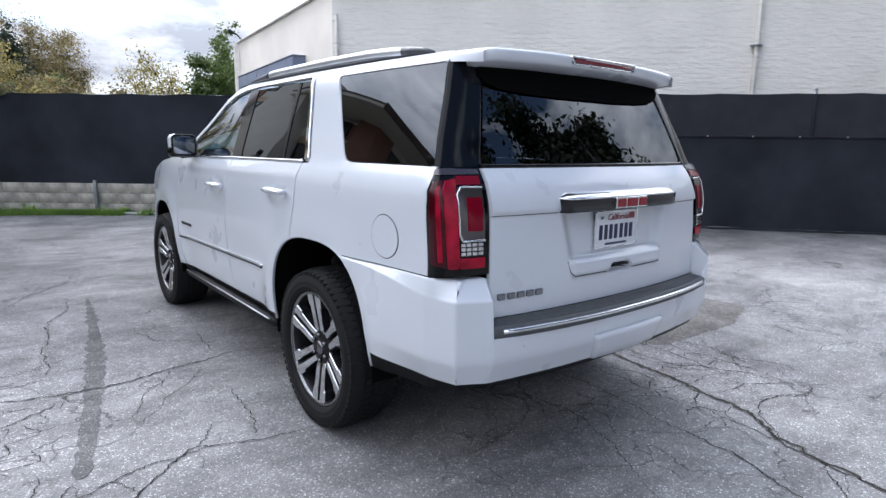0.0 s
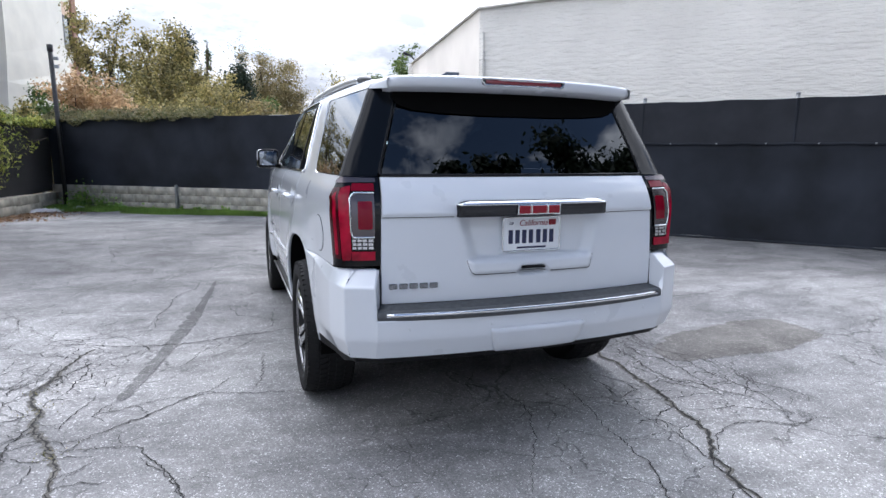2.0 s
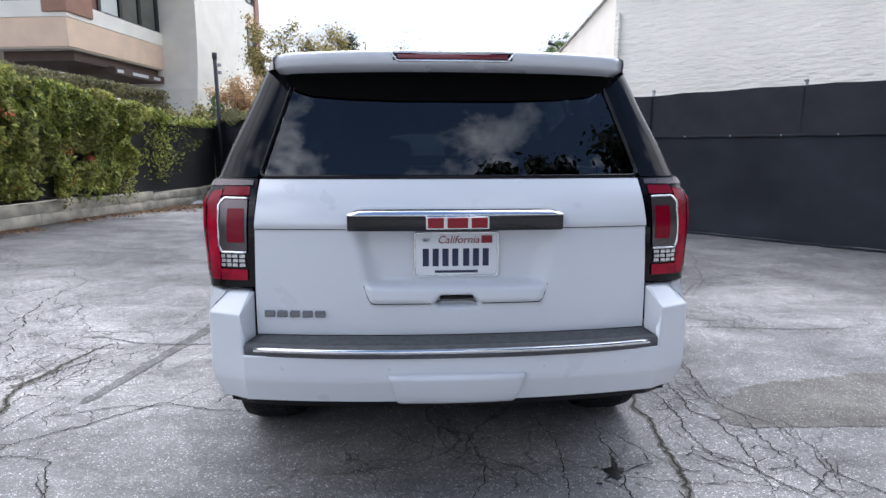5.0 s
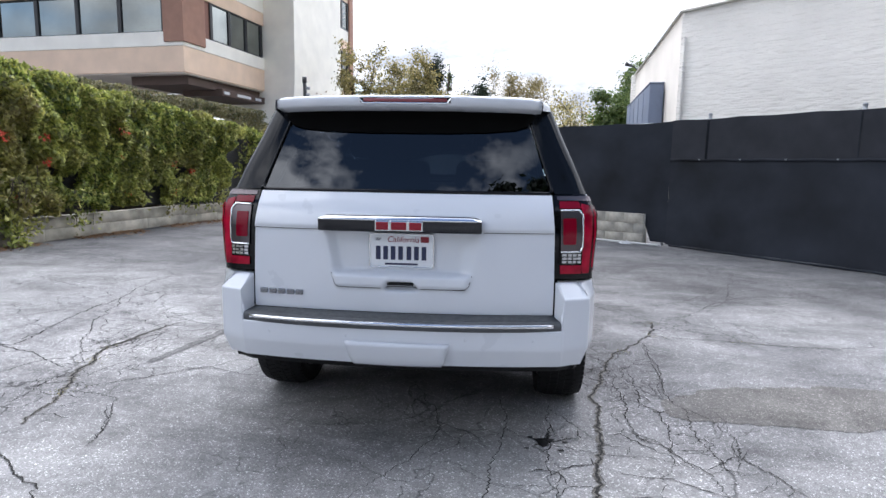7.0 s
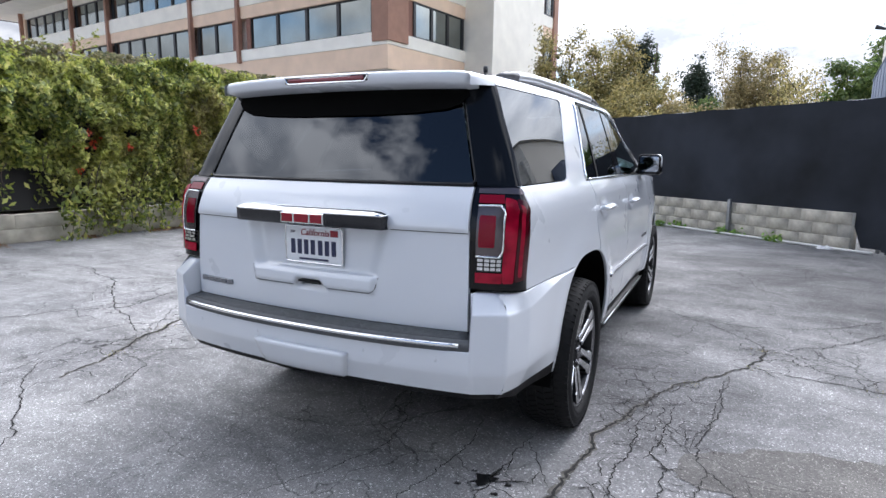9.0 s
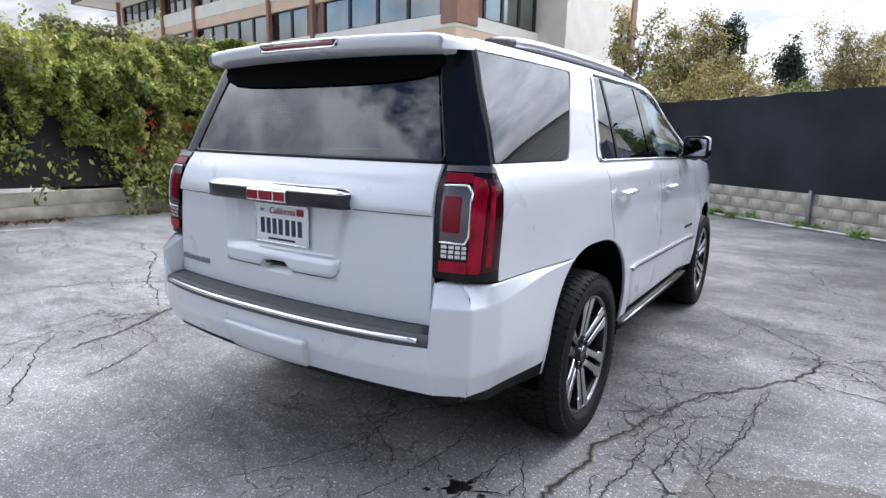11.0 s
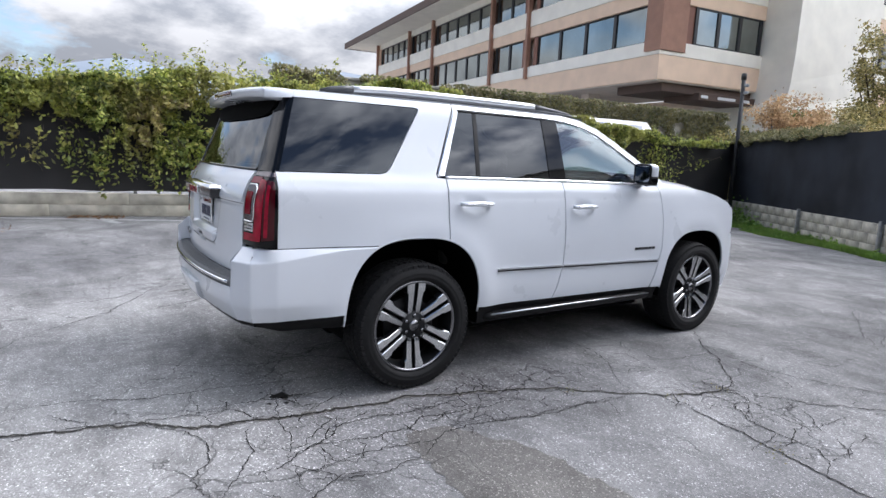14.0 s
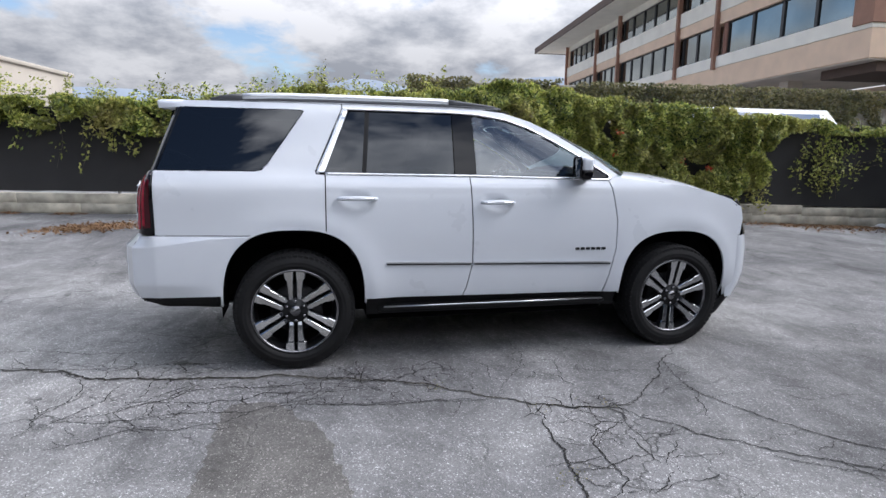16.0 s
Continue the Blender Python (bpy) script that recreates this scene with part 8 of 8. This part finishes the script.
# ---- grass, weeds, leaves and litter ----
GRASS = leaf_material("grass_blades", [(0.0, (0.09, 0.19, 0.03)), (0.6, (0.18, 0.34, 0.05)), (1.0, (0.32, 0.42, 0.10))])
LITTER_LEAF = leaf_material("fallen_leaves", [(0.0, (0.10, 0.055, 0.03)), (0.6, (0.22, 0.12, 0.06)), (1.0, (0.36, 0.22, 0.11))])


def grass():
    rng = np.random.default_rng(12)
    verts, faces = [], []
    for k in range(42000):
        s = rng.uniform(4.5, 11.6)
        w = 0.15 + rng.random() ** 1.3 * (0.25 + 0.55 * smooth(5.2, 8.5, s)) * (1 + 0.5 * noise.noise((s * 1.1, 0, 0)))
        p = along(BEND, CORNER, s, w)
        if noise.noise((p.x * 1.4, p.y * 1.4, 6)) < -0.45:
            continue
        h = rng.uniform(0.04, 0.12)
        a = rng.uniform(0, math.pi)
        dx, dy = math.cos(a) * 0.006, math.sin(a) * 0.006
        lx, ly = rng.normal(size=2) * h * 0.4
        b = len(verts)
        verts += [(p.x - dx, p.y - dy, 0), (p.x + dx, p.y + dy, 0), (p.x + lx, p.y + ly, h)]
        faces.append((b, b + 1, b + 2))
    tagged(new("grass_strip", mesh_of("grass_strip", verts, faces, GRASS, False)), "bright green grass along the foot of the wall", "grass", kind="stuff")
    # leafy weeds in the corner
    pos, nrm = [], []
    for cx, cy, r, h, n in ((-4.9, 14.0, 0.35, 0.5, 900), (-4.4, 13.6, 0.3, 0.3, 500), (-5.1, 13.7, 0.2, 0.25, 300), (-4.0, 13.4, 0.25, 0.2, 300)):
        for k in range(n):
            q = rng.normal(size=3)
            pos.append((cx + q[0] * r * 0.5, cy + q[1] * r * 0.5, abs(q[2]) * h * 0.45))
            nrm.append((0, -0.3, 1))
    for k in range(26):
        s = rng.uniform(1.5, 10.0)
        p = along(BEND, CORNER, s, rng.uniform(0.05, 0.3))
        for j in range(40):
            q = rng.normal(size=3)
            pos.append((p.x + q[0] * 0.06, p.y + q[1] * 0.06, abs(q[2]) * 0.06))
            nrm.append((0, -0.3, 1))
    pos, nrm = np.array(pos), np.array(nrm)
    tagged(new("corner_weeds", leaf_mesh("corner_weeds", pos, nrm, rng.uniform(0.03, 0.07, len(pos)), GRASS, rng)), "leafy green weeds growing in the yard's corner", "weeds", kind="stuff")
    # fallen leaves at the foot of the low wall
    pos, nrm = [], []
    length = (LEFT_END - CORNER).length
    for k in range(5200):
        s = rng.uniform(0.8, length)
        w = 0.14 + abs(rng.normal()) * 0.24 * (0.6 + 0.8 * smooth(11, 3, s))
        if noise.noise((s * 0.9, 0, 8)) < -0.15 + 0.3 * smooth(9, 16, s):
            continue
        p = along(CORNER, LEFT_END, s, w)
        pos.append((p.x, p.y, ground_z(p.x, p.y) + 0.008 + rng.random() * 0.02))
        nrm.append((0, 0, 2.0))
    for k in range(1500):
        q = rng.normal(size=2)
        x, y = -6.1 + 0.26 * q[0] - 0.10 * q[1], -3.45 + 0.36 * q[1]
        pos.append((x, y, ground_z(x, y) + 0.01 + rng.random() * 0.03))
        nrm.append((0, 0, 1.2))
    for k in range(900):
        s = rng.uniform(0.4, 4.5)
        p = along(CORNER, LEFT_END, s, 0.3 + abs(rng.normal()) * 0.55)
        pos.append((p.x, p.y, ground_z(p.x, p.y) + 0.01 + rng.random() * 0.02))
        nrm.append((0, 0, 1.5))
    pos, nrm = np.array(pos), np.array(nrm)
    tagged(new("fallen_leaves", leaf_mesh("fallen_leaves", pos, nrm, rng.uniform(0.02, 0.05, len(pos)), LITTER_LEAF, rng)), "dry brown leaves lying along the low wall", "leaves", kind="stuff")


grass()
PLASTIC = material("crumpled_white_plastic", (0.62, 0.62, 0.63), 0.5, vary=0.1, scale=6)


def rubbish(name, x, y, sx, sy, h, seed, label):
    rows = []
    for j in range(15):
        row = []
        for i in range(21):
            u, v = -1 + 2 * i / 20, -1 + 2 * j / 14
            e = max(0, 1 - (u * u + v * v)) ** 0.5
            X, Y = x + sx * u * (1 + 0.2 * noise.noise((u * 2, v * 2, seed))), y + sy * v * (1 + 0.2 * noise.noise((v * 2, u * 2, seed)))
            row.append((X, Y, ground_z(X, Y) + 0.004 + h * e * (0.5 + 0.9 * abs(noise.noise((u * 3.2, v * 3.2, seed * 1.7)))) + 0.02 * e * noise.noise((u * 8, v * 8, seed))))
        rows.append(row)
    me = grid_mesh(name, rows, PLASTIC)
    me.polygons.foreach_set("use_smooth", [False] * len(me.polygons))
    tagged(new(name, me), label, "rubbish")


rubbish("plastic_sheet", -5.55, 13.2, 0.45, 0.28, 0.10, 3, "crumpled white plastic sheet lying near the corner")
rubbish("plastic_bag", -4.95, 13.5, 0.22, 0.14, 0.10, 5, "small white plastic bag among the weeds")
rubbish("paper_scrap", 3.1, 8.05, 0.12, 0.09, 0.07, 7, "white crumpled paper by the block wall")
rubbish("plastic_bag", -3.6, 13.1, 0.12, 0.08, 0.07, 9, "small white plastic bag among the weeds")

# ---- far hills ----
# the distance haze is mixed into the hills' base colour
HILL = material("hazy_hills", (0.21, 0.25, 0.30), 1.0, vary=0.12, scale=0.004)
rows = []
for r, k in ((900, 0.0), (1150, 0.75), (1300, 1.0), (1600, 0.9)):
    row = []
    for i in range(81):
        deg = 85 + 150 * i / 80
        a = radians(deg)
        climb = 3.2 + 1.8 * smooth(140, 158, deg) + 1.9 * math.exp(-((deg - 174) / 6.5) ** 2) + 2.6 * math.exp(-((deg - 156) / 8) ** 2) + 0.25 * noise.noise((i * 0.4, 8.5, 0))
        h = 1300 * math.tan(radians(climb))
        row.append((r * math.cos(a), r * math.sin(a), -2 + h * k + 6 * noise.noise((i * 0.9, r * 0.01, 2))))
    rows.append(row)
tagged(new("backdrop", grid_mesh("backdrop", rows, HILL)), "hazy blue-grey hills on the horizon", "hills", kind="structure")

# wind-blown litter at the foot of the fabric fence
rng = random.Random(91)
for k in range(22):
    p = along(FAR_END, BEND, rng.uniform(3.5, 11.0), -rng.uniform(0.1, 0.9))
    w = rng.uniform(0.02, 0.07)
    bm = bmesh.new()
    vs = [bm.verts.new((math.cos(a) * w * rng.uniform(0.5, 1.2), math.sin(a) * w * rng.uniform(0.4, 1.0), rng.uniform(0.002, 0.015))) for a in [k2 * math.pi / 3 for k2 in range(6)]]
    mid = bm.verts.new((0, 0, rng.uniform(0.015, 0.03)))
    for a, b in zip(vs, vs[1:] + vs[:1]):
        bm.faces.new((a, b, mid))
    me = bpy.data.meshes.new("paper_scrap")
    bm.to_mesh(me)
    bm.free()
    me.materials.append(PLASTIC)
    ob = new("paper_scrap", me)
    ob.matrix_basis = pose(p.x, p.y, ground_z(p.x, p.y) + 0.004, 0, 0, rng.uniform(0, 360))
    tagged(ob, "small pale scrap of litter on the asphalt", "litter", "litter scraps along the fence")
